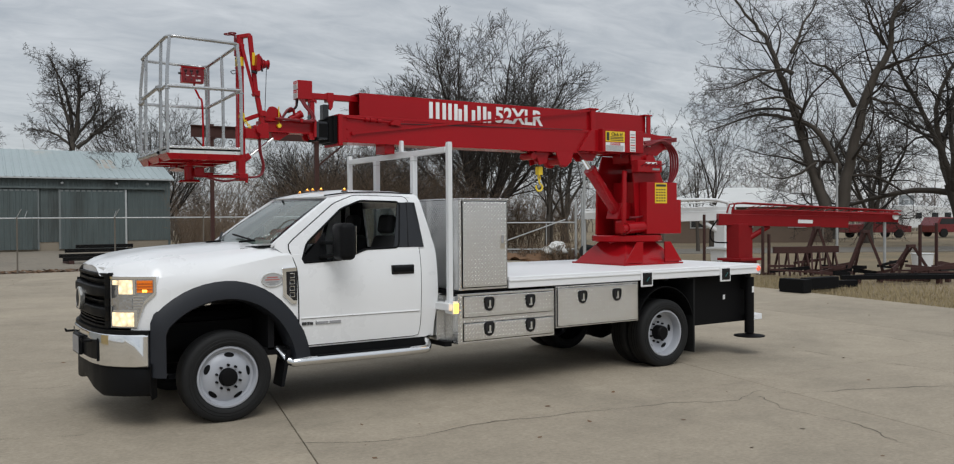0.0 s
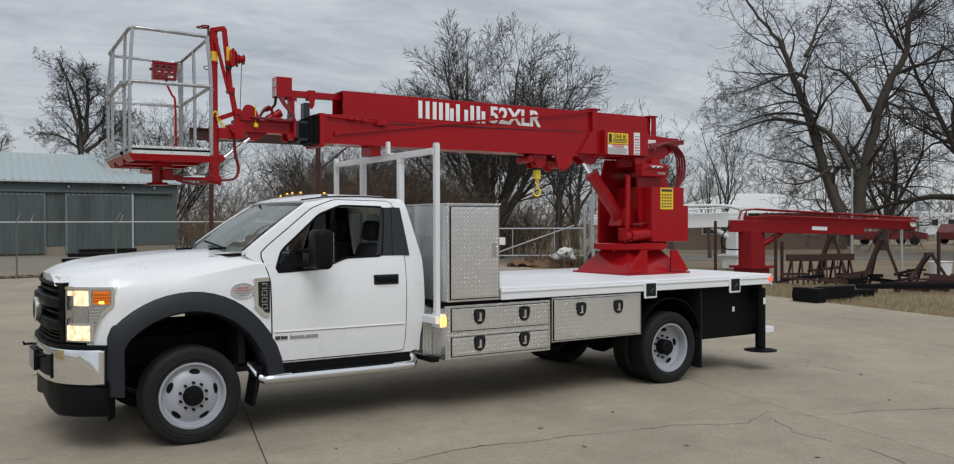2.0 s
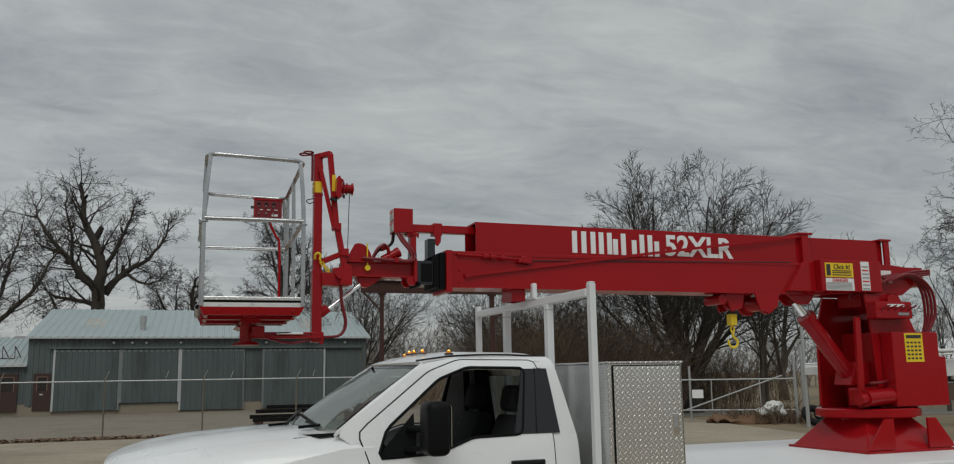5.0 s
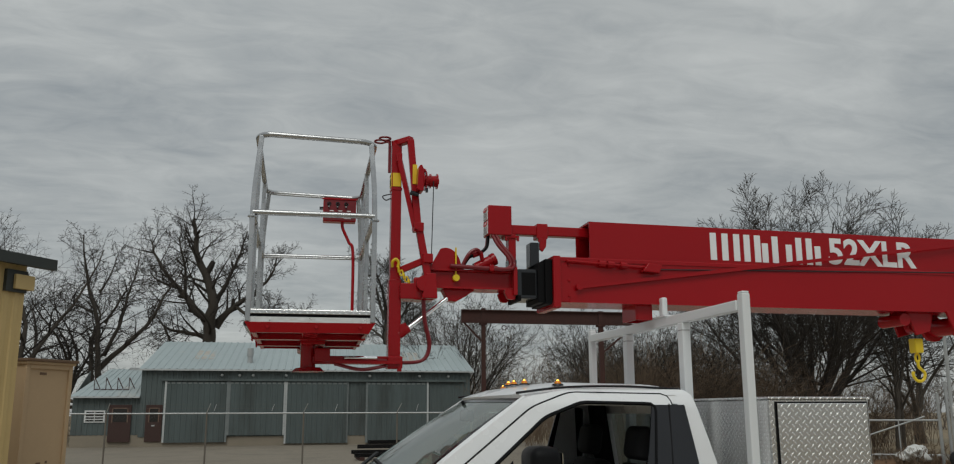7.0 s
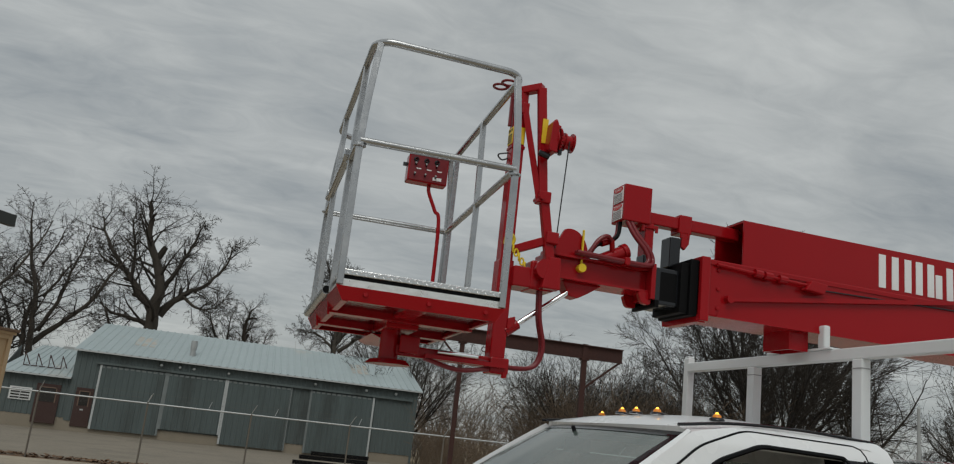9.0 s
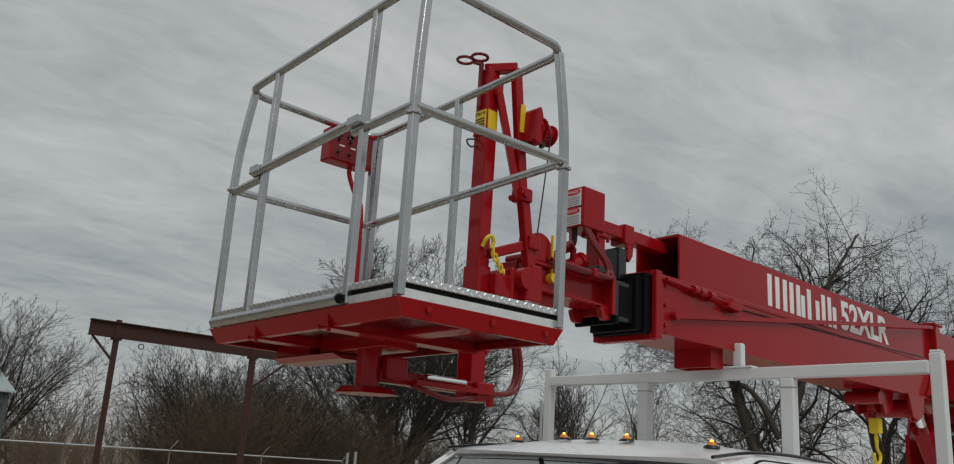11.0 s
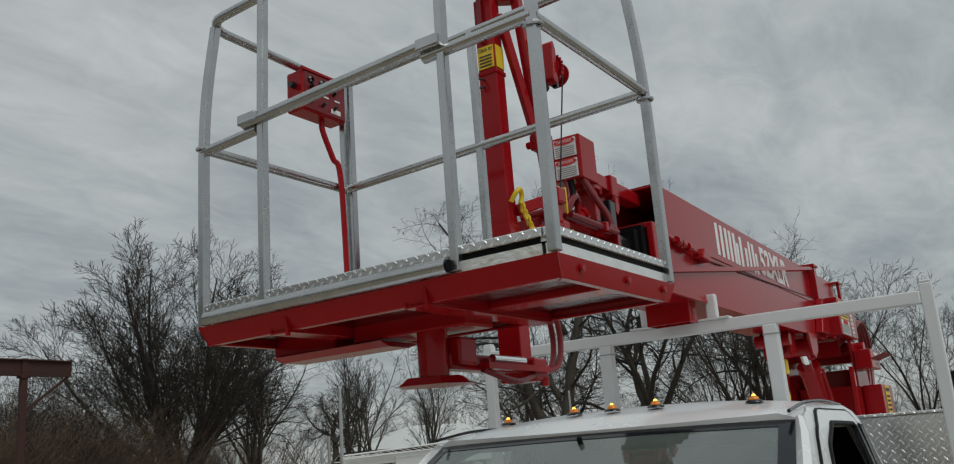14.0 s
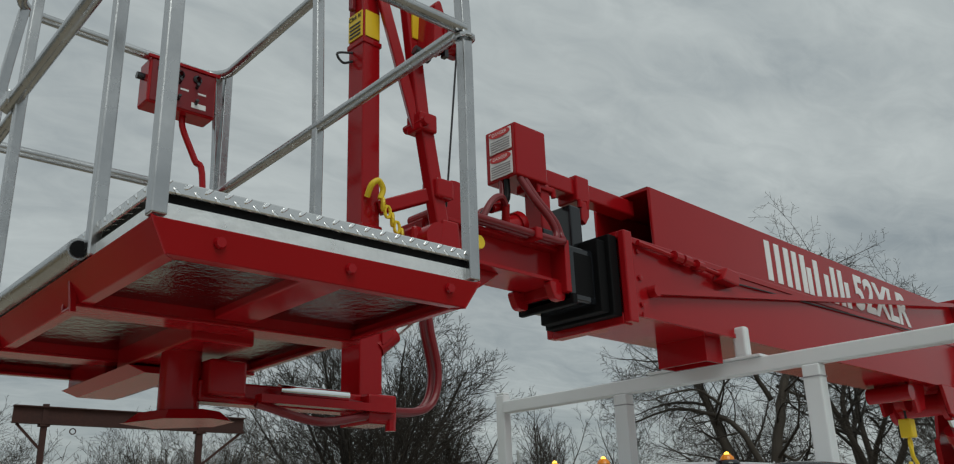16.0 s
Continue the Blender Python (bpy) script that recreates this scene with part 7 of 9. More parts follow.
part("gate_sign", box(0, 0.42, -0.01, 0.01, 0, 0.32), STICKW, gp, "small white sign").matrix_basis = Matrix.Translation(ga.lerp(gb, 0.40) + Vector((0, -0.06, 0.92)) - Vector((19.6, 22.6, 0))) @ Matrix.Rotation(radians(-36), 4, "Z") @ Matrix.Translation((19.6, 22.6, 0))
part("gate_pole", rod(ga.lerp(gb, 0.42) + Vector((0, 0.3, 0)), ga.lerp(gb, 0.42) + Vector((0, 0.3, 2.15)), 0.05, 10), GALV, gp)
fence_run("side_fence", (22.7, 20.6), (31, 14.6), 3.0, "galvanised chain-link fence beside the gate")

# ---- rusty gantry ----
gan = thing("steel_gantry", (6.6, 16.05, 0), "rusty steel gantry of two posts and a long beam", "gantry")
G0, G1 = Vector((4.47, 16.30, 0)), Vector((9.02, 15.69, 0))
GT0, GT1 = 4.525, 4.475
gd = (G1 - G0).normalized()
for z, w in ((-0.011, 0.16), (-0.324, 0.16)):
    part("beam_flange", bar(G0 + Vector((0, 0, GT0 + z)), G1 + Vector((0, 0, GT1 + z)), w, 0.022), RUST, gan)
part("beam_web", bar(G0 + Vector((0, 0, GT0 - 0.168)), G1 + Vector((0, 0, GT1 - 0.168)), 0.02, 0.30), RUST, gan)
for f, top, w in ((0.125, 0.05, 0.105), (0.79, 0.02, 0.12)):
    v = G0.lerp(G1, f) - Vector((gd.y, -gd.x, 0)) * 0.02
    zt = GT0 + (GT1 - GT0) * f + top
    ps = part("post", bar(v + Vector((0, 0, 0.02)), v + Vector((0, 0, zt)), w, w, up=gd), RUST, gan, "rusty steel post")
    part("post_foot", box(v.x - 0.18, v.x + 0.18, v.y - 0.18, v.y + 0.18, 0.0, 0.022), RUST, ps)
    part("post_bracket", bar(v + Vector((0, 0, zt - top - 0.38)), v + Vector((0, 0, zt - top - 0.335)), w + 0.06, w + 0.08), RUST, ps)
part("brace", bar(G0 + gd * 0.08 + Vector((0, 0, GT0 - 0.34)), G0.lerp(G1, 0.115) + Vector((0, 0, GT0 - 0.80)), 0.045, 0.045), RUST, gan)
part("brace", bar(G0.lerp(G1, 0.985) + Vector((0, 0, GT1 - 0.33)), G0.lerp(G1, 0.80) + Vector((0, 0, 3.45)), 0.05, 0.05), RUST, gan)
part("trolley_ring", tube([G0.lerp(G1, 0.24) + gd * 0.055 * math.cos(t) + Vector((0, 0, GT0 - 0.46 + 0.055 * math.sin(t))) for t in [2 * math.pi * k / 14 for k in range(14)]], 0.011, 6, True), RUST, gan)
fr = thing("steel_frame_stack", (4.4, 32.5, 0), "dark steel channels stacked on the yard", "steel")
for k, (dx, dy, z, L) in enumerate(((0, 0, 0.25, 2.6), (0.3, 0.5, 0.45, 2.8), (0.8, 0.9, 0.62, 2.4), (0.1, -0.3, 0.12, 2.4))):
    part("channel", box(3.3 + dx, 3.3 + dx + L, 32.4 + dy, 32.62 + dy, z, z + 0.16), STEELBLK, fr, bevel=0.01)
for x in (3.6, 5.6):
    part("bearer", box(x, x + 0.2, 31.9, 33.7, -0.02, 0.13), RUST, fr)

# ---- tan workshop and shed ----
ws1 = thing("workshop", (-5.0, 13.0, 0), "tan-yellow steel workshop with a grey overhead door", "building")
WM = Matrix.Translation((-5.0, 13.0, 0)) @ Matrix((( -0.565, -0.825, 0, 0), (-0.825, 0.565, 0, 0), (0, 0, 1, 0), (0, 0, 0, 1)))


def wpart(name, bm, material, parent, label="", **kw):
    """Drawn along the wall: x from the corner, y into the building."""
    bmesh.ops.transform(bm, matrix=WM, verts=bm.verts)
    return part(name, bm, material, parent, label, **kw)


wpart("front_wall", thicken(ribbed(0.0, 1.20, 0.0, 0.0, 4.78, 0.23, 0.022), 0.06), YWALL, ws1, "tan ribbed wall")
wpart("front_wall", thicken(ribbed(1.20, 12.0, 0.0, 4.50, 4.78, 0.23, 0.022), 0.06), YWALL, ws1, "tan ribbed wall over the door")
wpart("side_wall", box(0.0, 0.06, 0.06, 7.0, 0, 4.78), YWALL, ws1)
wpart("wall_trim", box(1.19, 1.43, -0.05, 0.14, 0, 4.52), TRIMB, ws1, "dark door jamb")
wpart("door_head", box(1.43, 12.0, -0.05, 0.12, 4.43, 4.52), TRIMB, ws1)
wpart("corner_box", box(0.02, 0.50, -0.14, 0.04, 4.24, 4.66), TRIMB, ws1)
wpart("corner_gutter", box(-0.10, 0.34, -0.20, 0.0, 4.30, 4.58), YWALL, ws1, bevel=0.01)
wpart("eave_trim", box(-0.45, 12.0, -0.36, -0.24, 4.74, 4.95), TRIMB, ws1, "dark eave trim")
wpart("roof", thicken(sheet([[(-0.45, -0.34, 4.93), (-0.45, 4.0, 5.9), (-0.45, 8.0, 4.93)], [(12, -0.34, 4.93), (12, 4.0, 5.9), (12, 8.0, 4.93)]]), 0.05), ROOFM, ws1)
od = wpart("overhead_door", box(1.43, 8.0, 0.16, 0.20, 0, 4.5), ODOOR, ws1, "grey sectional overhead door")
for k in range(8):
    wpart("door_section", box(1.44, 7.9, 0.11, 0.165, 0.03 + 0.56 * k, 0.03 + 0.56 * k + 0.36), ODOOR, od, bevel=0.012)
    wpart("door_section", box(1.44, 7.9, 0.13, 0.165, 0.41 + 0.56 * k, 0.41 + 0.56 * k + 0.15), ODOOR, od, bevel=0.012)
wpart("door_light", box(1.62, 2.12, 0.09, 0.12, 1.55, 1.72), CARGLASS, od)
wpart("far_wall", thicken(ribbed(8.0, 12.0, 0.0, 0.0, 4.5, 0.23, 0.022), 0.06), YWALL, ws1)
sh = thing("tan_shed", (-6.0, 18.0, 0), "tan panelled shed with a rust-brown roof edge", "shed")
SM = Matrix.Translation((-6.0, 18.0, 0)) @ Matrix(((0.565, -0.825, 0, 0), (0.825, 0.565, 0, 0), (0, 0, 1, 0), (0, 0, 0, 1)))


def spart(name, bm, material, parent, label="", **kw):
    """Drawn along the shed's front: x along it, y into the shed."""
    bmesh.ops.transform(bm, matrix=SM, verts=bm.verts)
    return part(name, bm, material, parent, label, **kw)


spart("body", box(0.03, 1.43, 0.05, 2.2, 0.46, 3.16), SHEDM, sh, bevel=0.01)
for x in (0.0, 1.34):
    spart("front_stile", box(x, x + 0.12, 0.0, 0.07, 0.46, 3.16), SHEDM, sh, bevel=0.012)
spart("front_head", box(0.12, 1.34, 0.0, 0.07, 3.04, 3.16), SHEDM, sh, bevel=0.012)
spart("front_sill", box(0.12, 1.34, 0.0, 0.07, 0.46, 0.56), SHEDM, sh, bevel=0.012)
spart("roof", box(-0.07, 1.55, -0.10, 2.3, 3.22, 3.29), SHEDB, sh, "rust-brown roof edge", bevel=0.012)
spart("roof_lip", box(-0.03, 1.50, -0.05, 2.25, 3.155, 3.225), SHEDM, sh, bevel=0.008)
spart("vent", box(0.46, 0.66, 0.038, 0.052, 2.90, 2.96), SHEDB, sh)
for x, w, z in ((0.50, 0.22, 0.60), (0.58, 0.14, 0.72), (0.74, 0.10, 0.66), (0.86, 0.06, 0.75)):
    spart("rust_hole", box(x, x + w, 0.036, 0.052, z, z + 0.06), SHEDB, sh, bevel=0.01)
for x in (0.12, 1.05):
    spart("skid", box(x, x + 0.22, 0.1, 2.15, 0.0, 0.46), RUST, sh)

# ---- spare cranes on stands ----
def spare(name, x0, y0, x1, y1, paint, label, length):
    a, b = Vector((x0, y0, 0)), Vector((x1, y1, 0))
    u = (b - a).normalized()
    v = Vector((-u.y, u.x, 0))
    t = thing(name, a + u * 0.9, label, "crane", "spare cranes")
    part("pedestal", bar(a + u * 0.75 + Vector((0, 0, 0.55)), a + u * 0.75 + Vector((0, 0, 1.75)), 0.55, 0.70), paint, t, bevel=0.02)
    part("pedestal_base", bar(a + u * 0.75 + Vector((0, 0, 0.0)), a + u * 0.75 + Vector((0, 0, 0.55)), 0.75, 0.9), paint, t, bevel=0.02)
    part("base_flange", bar(a + u * 0.75 + Vector((0, 0, 0.50)), a + u * 0.75 + Vector((0, 0, 0.58)), 1.0, 1.1), paint, t)
    L = (b - a).length
    part("main_boom", bar(a + Vector((0, 0, 1.90)), a + u * (L * 0.72) + Vector((0, 0, 1.78)), 0.34, 0.40), paint, t, bevel=0.015)
    part("upper_boom", bar(a + u * 0.5 + Vector((0, 0, 2.06)), b + Vector((0, 0, 1.93)), 0.26, 0.34), paint, t, bevel=0.015)
    part("lift_cylinder", rod(a + u * 1.0 + Vector((0, 0, 1.2)), a + u * 1.75 + Vector((0, 0, 1.66)), 0.10, 14), paint, t, smooth=40)
    part("label_plate", bar(a + u * 2.7 + Vector((0, 0, 1.82)) - v * 0.166, a + u * 3.2 + Vector((0, 0, 1.80)) - v * 0.166, 0.01, 0.12), STICKW, t)
    for s in (-0.3, 0.3):
        side = v * s
        part("ladder_rail", tube([a + u * 0.4 + side + Vector((0, 0, 2.12)), a + u * 0.5 + side + Vector((0, 0, 2.42)), a + u * 0.8 + side + Vector((0, 0, 2.46)), b + side + Vector((0, 0, 2.14))], 0.028, 8), paint, t)
        part("ladder_rail", tube([a + u * 1.2 + side + Vector((0, 0, 2.24)), b + side + Vector((0, 0, 2.02))], 0.022, 8), paint, t)
        n = 11
        for k in range(n):
            f0, f1 = 0.16 + 0.82 * k / n, 0.16 + 0.82 * (k + 0.9) / n
            part("lattice", rod(a.lerp(b, f0) + side + Vector((0, 0, 2.22 - 0.2 * f0)), a.lerp(b, f1) + side + Vector((0, 0, 2.44 - 0.3 * f1)), 0.014, 6), paint, t)
    part("tip_lamp", rod(b - u * 0.15 - v * 0.2 + Vector((0, 0, 1.95)), b - u * 0.15 - v * 0.26 + Vector((0, 0, 1.95)), 0.10, 14), STICKW, t)
    part("loose_hose", tube(spline([a + Vector((0, 0, 1.9)), a - u * 0.25 + Vector((0, 0, 1.5)), a - u * 0.15 + Vector((0, 0, 1.15)), a + u * 0.4 + Vector((0, 0, 1.1))], 6), 0.025, 8), STEELBLK, t)
    return t


x0, y0 = yard(398, 30)
x1, y1 = yard(692, 30)
spare("spare_crane", x0, y0, x1, y1, OLDRED, "faded red crane boom on its pedestal in the yard", 6).location.z -= 0.17
part("stand", rod((x1 - 0.4, y1 + 0.2, 0), (x1 - 0.4, y1 + 0.2, 1.75), 0.05, 8), GALV, thing("prop_stand", (x1 - 0.4, y1 + 0.2, 0), "steel prop under the boom tip", "stand"))
x0, y0 = yard(440, 36)
x1, y1 = yard(180, 36)
spare("spare_crane_white", x0, y0, x1, y1, OLDWHITE, "dull white crane boom on its stand in the yard", 6)
x0, y0 = yard(302, 32)
x1, y1 = yard(416, 31)
gd1 = thing("pipe_guard", (x1, y1, 0), "white bent pipe guard rail", "rail")
part("pipe", tube(spline([(x0, y0, 2.42), (x0 * 0.35 + x1 * 0.65, y0 * 0.35 + y1 * 0.65, 2.44), (x1 - 0.15, y1 + 0.1, 2.36), (x1, y1, 2.15), (x1, y1, 1.0), (x1, y1, 0)], 6), 0.06, 10), OLDWHITE, gd1, smooth=60)

# ---- steel scrap in the yard ----
def trestle(a, d, w, h, label="rusty steel trestle standing in the yard"):
    x, y = yard(a, d)
    t = thing("trestle", (x, y, 0), label, "trestle", "rusty trestles")
    part("top", bar((x - w * 0.42, y + w * 0.27, h), (x + w * 0.42, y - w * 0.27, h), 0.16, 0.20), RUST, t)
    for f in (-0.36, -0.12, 0.12, 0.36):
        cx, cy = x + w * f * 0.84, y - w * f * 0.55
        for s in (-1, 1):
            part("leg", bar((cx, cy, h), (cx + s * 0.18 + f * 0.3, cy + s * 0.25, 0), 0.05, 0.05), RUST, t)
    return t


trestle(520, 27, 1.15, 0.78)
trestle(570, 27, 0.95, 0.80)
for a, d, h, w in ((640, 26.5, 1.35, 0.55), (560, 28, 1.45, 0.50), (715, 26.5, 0.9, 0.6)):
    x, y = yard(a, d)
    t = thing("a_frame", (x, y, 0), "rusty open steel A-frame", "frame", "rusty frames")
    for s in (-1, 1):
        part("leg", bar((x + s * 0.2 * w, y, h), (x + s * 0.9 * w, y - s * 0.6 * w, 0), 0.07, 0.07), RUST, t)
        part("leg", bar((x + s * 0.2 * w, y, h), (x - s * 0.3 * w, y + 0.5, 0), 0.06, 0.06), RUST, t)
    part("head", bar((x - 0.32 * w, y, h), (x + 0.32 * w, y, h), 0.09, 0.09), RUST, t)
for a, d, h in ((730, 25.5, 1.55), (757, 25.5, 1.6), (472, 28, 1.5), (482, 28, 1.25), (376, 30, 1.9)):
    x, y = yard(a, d)
    t = thing("steel_post", (x, y, 0), "thin rusty steel post", "post", "steel posts")
    part("shaft", bar((x, y, -0.02), (x, y, h), 0.07, 0.07), RUST, t)
    part("foot", box(x - 0.15, x + 0.15, y - 0.15, y + 0.15, -0.04, 0.02), RUST, t)
rnd = random.Random(5)
pile = thing("scrap_pile", (*yard(620, 25), 0), "pile of rusty steel angles and bars on the ground", "scrap")
for k in range(46):
    a, d = rnd.uniform(480, 770), rnd.uniform(24.5, 27.5)
    x, y = yard(a, d)
    r = rnd.uniform(-0.9, 0.3)
    L = rnd.uniform(0.5, 1.5)
    z = rnd.uniform(0.02, 0.38)
    part("steel_bar", bar((x, y, z), (x + L * math.cos(r), y + L * math.sin(r), max(0.0, z + rnd.uniform(-0.15, 0.15))), rnd.uniform(0.04, 0.10), rnd.uniform(0.04, 0.12)), RUST if k % 4 else STEELBLK, pile)
for a0, a1, d in ((600, 790, 23.6), (640, 800, 24.2)):
    p, q = yard(a0, d), yard(a1, d)
    part("long_beam", bar((*p, 0.16), (*q, 0.16), 0.14, 0.12), STEELBLK, pile)
    for f in (0.15, 0.85):
        part("bearer", bar((p[0] + (q[0] - p[0]) * f, p[1] + (q[1] - p[1]) * f, -0.03), (p[0] + (q[0] - p[0]) * f, p[1] + (q[1] - p[1]) * f, 0.11), 0.12, 0.12), RUST, pile)
bx = thing("steel_trough", (*yard(545, 21.2), 0), "black steel box beam lying on the concrete", "beam")
p, q = Vector((*yard(505, 21.2), 0.17)), Vector((*yard(545, 20.6), 0.17))
part("box_beam", bar(p, q, 0.30, 0.32), STEELBLK, bx, bevel=0.015)
p, q = Vector((*yard(540, 21.3), 0.17)), Vector((*yard(590, 21.8), 0.17))
part("box_beam", bar(p, q, 0.26, 0.30), STEELBLK, bx, bevel=0.015)
p, q = Vector((*yard(500, 22.0), 0.09)), Vector((*yard(625, 22.4), 0.09))
part("box_beam", bar(p, q, 0.16, 0.18), STEELBLK, bx, bevel=0.015)
x, y = yard(734, 30)
tb = thing("white_tub", (x, y, 0), "white plastic tub on the grass", "tub")
part("tub", lathe([(0.0, 0.0), (0.30, 0.0), (0.36, 0.55), (0.39, 0.57), (0.36, 0.58), (0.33, 0.52), (0.28, 0.05), (0.0, 0.05)], (x, y, -0.05), "z", 24), OLDWHITE, tb, smooth=40)
x, y = yard(130, 38.2)
bg1 = thing("plastic_bag", (x, y, 0.35), "crumpled pale plastic bag on the brush heap", "bag")
bm = bmesh.new()
bmesh.ops.create_icosphere(bm, subdivisions=4, radius=0.36, matrix=Matrix.Translation((x, y, 0.5)) @ Matrix.Diagonal((1.2, 0.9, 0.7, 1)))
for v in bm.verts:
    v.co += (v.co - Vector((x, y, 0.5))) * (0.9 * noise.noise(v.co * 3.1) + 0.4 * noise.noise(v.co * 9.0))
part("bag", bm, BAG, bg1, smooth=50)
hp = bmesh.new()
x, y = yard(110, 39.0)
bmesh.ops.create_icosphere(hp, subdivisions=4, radius=1.0, matrix=Matrix.Translation((x, y, 0.05)) @ Matrix.Diagonal((2.2, 1.0, 0.16, 1)))
for v in hp.verts:
    v.co += Vector((0, 0, 0.18)) * noise.noise(v.co * 1.3) + Vector((0.2, 0.2, 0.2)) * noise.noise(v.co * 4.0)
solid("mulch_mound", hp, LEAFD, "low brown mound of mulch behind the gate", "mound")
for a, d, r in ((190, 36.5, 0.42), (205, 36.8, 0.38)):
    x, y = yard(a, d)
    tt = thing("old_tyre", (x, y, 0.2), "old black tyre lying by the brush heap", "tyre", "old tyres")
    part("tyre", tube([(x + r * math.cos(t), y + r * 0.5 * math.sin(t), 0.32 + r * 0.6 * math.sin(t)) for t in [2 * math.pi * k / 20 for k in range(20)]], 0.13, 10, True), RUBBER, tt, smooth=60)

# ---- far things ----
x, y = yard(425, 66)
hs = thing("bungalow", (x, y, 0), "low brown brick bungalow with a pale grey hipped roof", "house")
ang = radians(-33.2)
mm = Matrix.Translation((x, y, 0)) @ Matrix.Rotation(ang, 4, "Z")


def hpart(name, bm, material, parent, label="", **kw):
    bmesh.ops.transform(bm, matrix=mm, verts=bm.verts)
    return part(name, bm, material, parent, label, **kw)


hpart("wall", box(-6.0, 6.0, -3.6, 3.6, -0.1, 2.55), BRICKB, hs)
bm = bmesh.new()
e = [bm.verts.new(p) for p in ((-6.7, -4.3, 2.5), (6.7, -4.3, 2.5), (6.7, 4.3, 2.5), (-6.7, 4.3, 2.5))]
r = [bm.verts.new(p) for p in ((-1.6, 0, 4.0), (2.2, 0, 4.0))]
bm.faces.new((e[0], e[1], r[1], r[0]))
bm.faces.new((e[1], e[2], r[1]))
bm.faces.new((e[2], e[3], r[0], r[1]))
bm.faces.new((e[3], e[0], r[0]))
bm.faces.new(e[::-1])
hpart("roof", bm, SHINGLE, hs, "pale grey shingle roof")
for a in (-4.2, -1.0, 2.8):
    w = hpart("window", box(a, a + 1.3, -3.66, -3.58, 1.0, 2.1), TRIMW, hs)
    hpart("pane", box(a + 0.08, a + 1.22, -3.68, -3.655, 1.08, 2.02), CARGLASS, w)
x, y = yard(736, 92)
rv = thing("white_camper", (x, y, 0), "white camper trailer parked far away", "camper")
mm = Matrix.Translation((x, y, 0)) @ Matrix.Rotation(radians(-28), 4, "Z")
hpart("body", prism([(-2.9, 0.5), (2.9, 0.5), (2.9, 2.2), (2.5, 2.65), (-1.9, 2.9), (-2.9, 2.9)], -1.15, 1.15), OLDWHITE, rv, bevel=0.1)
for a in (-1.6, 0.2, 1.6):
    hpart("window", box(a, a + 0.7, -1.18, -1.14, 1.5, 2.1), CARGLASS, rv)
for a in (-0.6, 0.4):
    hpart("wheel", lathe([(0, -0.1), (0.36, -0.1), (0.36, 0.1), (0, 0.1)], (a, -1.1, 0.36), "y", 18), RUBBER, rv)
for nm, a, d, rot, lab in (("pickup", 655, 72, -25, "dark red pickup parked beyond the yard"), ("suv", 782, 74, -20, "maroon car parked beyond the yard")):
    x, y = yard(a, d)
    cr = thing(nm, (x, y, 0), lab, "car")
    mm = Matrix.Translation((x, y, 0)) @ Matrix.Rotation(radians(rot), 4, "Z")
    if nm == "pickup":
        prof = [(-2.8, 0.45), (2.7, 0.45), (2.75, 0.95), (1.7, 1.1), (1.1, 1.75), (-0.4, 1.8), (-0.7, 1.15), (-2.8, 1.15)]
        gl = [(1.5, 1.15), (1.0, 1.66), (-0.3, 1.7), (-0.45, 1.15)]
    else:
        prof = [(-2.3, 0.4), (2.3, 0.4), (2.35, 0.9), (1.3, 1.05), (0.6, 1.6), (-1.9, 1.68), (-2.35, 1.0)]
        gl = [(1.1, 1.08), (0.55, 1.5), (-1.8, 1.56), (-2.05, 1.08)]
    hpart("body", prism(prof, -0.95, 0.95), PICKUP, cr, bevel=0.05)
    hpart("side_glass", prism(gl, -0.965, 0.965), CARGLASS, cr)
    for wx in (-1.6, 1.6):
        for wy in (-0.9, 0.9):
            hpart("wheel", lathe([(0, -0.12), (0.36, -0.12), (0.36, 0.12), (0, 0.12)], (wx, wy, 0.36), "y", 18), RUBBER, cr)
x, y = yard(708, 92)
hoop = thing("basketball_hoop", (x, y, 0), "white basketball backboard on a pole, far off", "hoop")
mm = Matrix.Translation((x, y, 0)) @ Matrix.Rotation(radians(-33), 4, "Z")
hpart("backboard", box(-0.85, 0.85, -0.02, 0.02, 2.9, 4.0), PANEG, hoop)
for a, b, c, d in ((-0.87, 0.87, 3.95, 4.05), (-0.87, 0.87, 2.85, 2.95), (-0.9, -0.8, 2.85, 4.05), (0.8, 0.9, 2.85, 4.05), (-0.3, 0.3, 3.5, 3.56), (-0.3, -0.24, 3.1, 3.5), (0.24, 0.3, 3.1, 3.5)):
    hpart("board_frame", box(a, b, -0.06, -0.02, c, d), OLDWHITE, hoop)
hpart("pole", rod((0, 0.4, 0), (0, 0.1, 3.2), 0.08, 10), OLDWHITE, hoop)
for a, d, h in ((594, 44, 4.4), (180, 36, 4.4)):
    x, y = yard(a, d)
    up1 = thing("utility_pole", (x, y, 0), "slim grey utility pole", "pole", "utility poles")
    part("shaft", rod((x, y, -0.05), (x, y, h), 0.07, 10, 0.05), GALV, up1)
    part("cap", rod((x, y, h), (x, y, h + 0.08), 0.06, 10, 0.03), GALV, up1)

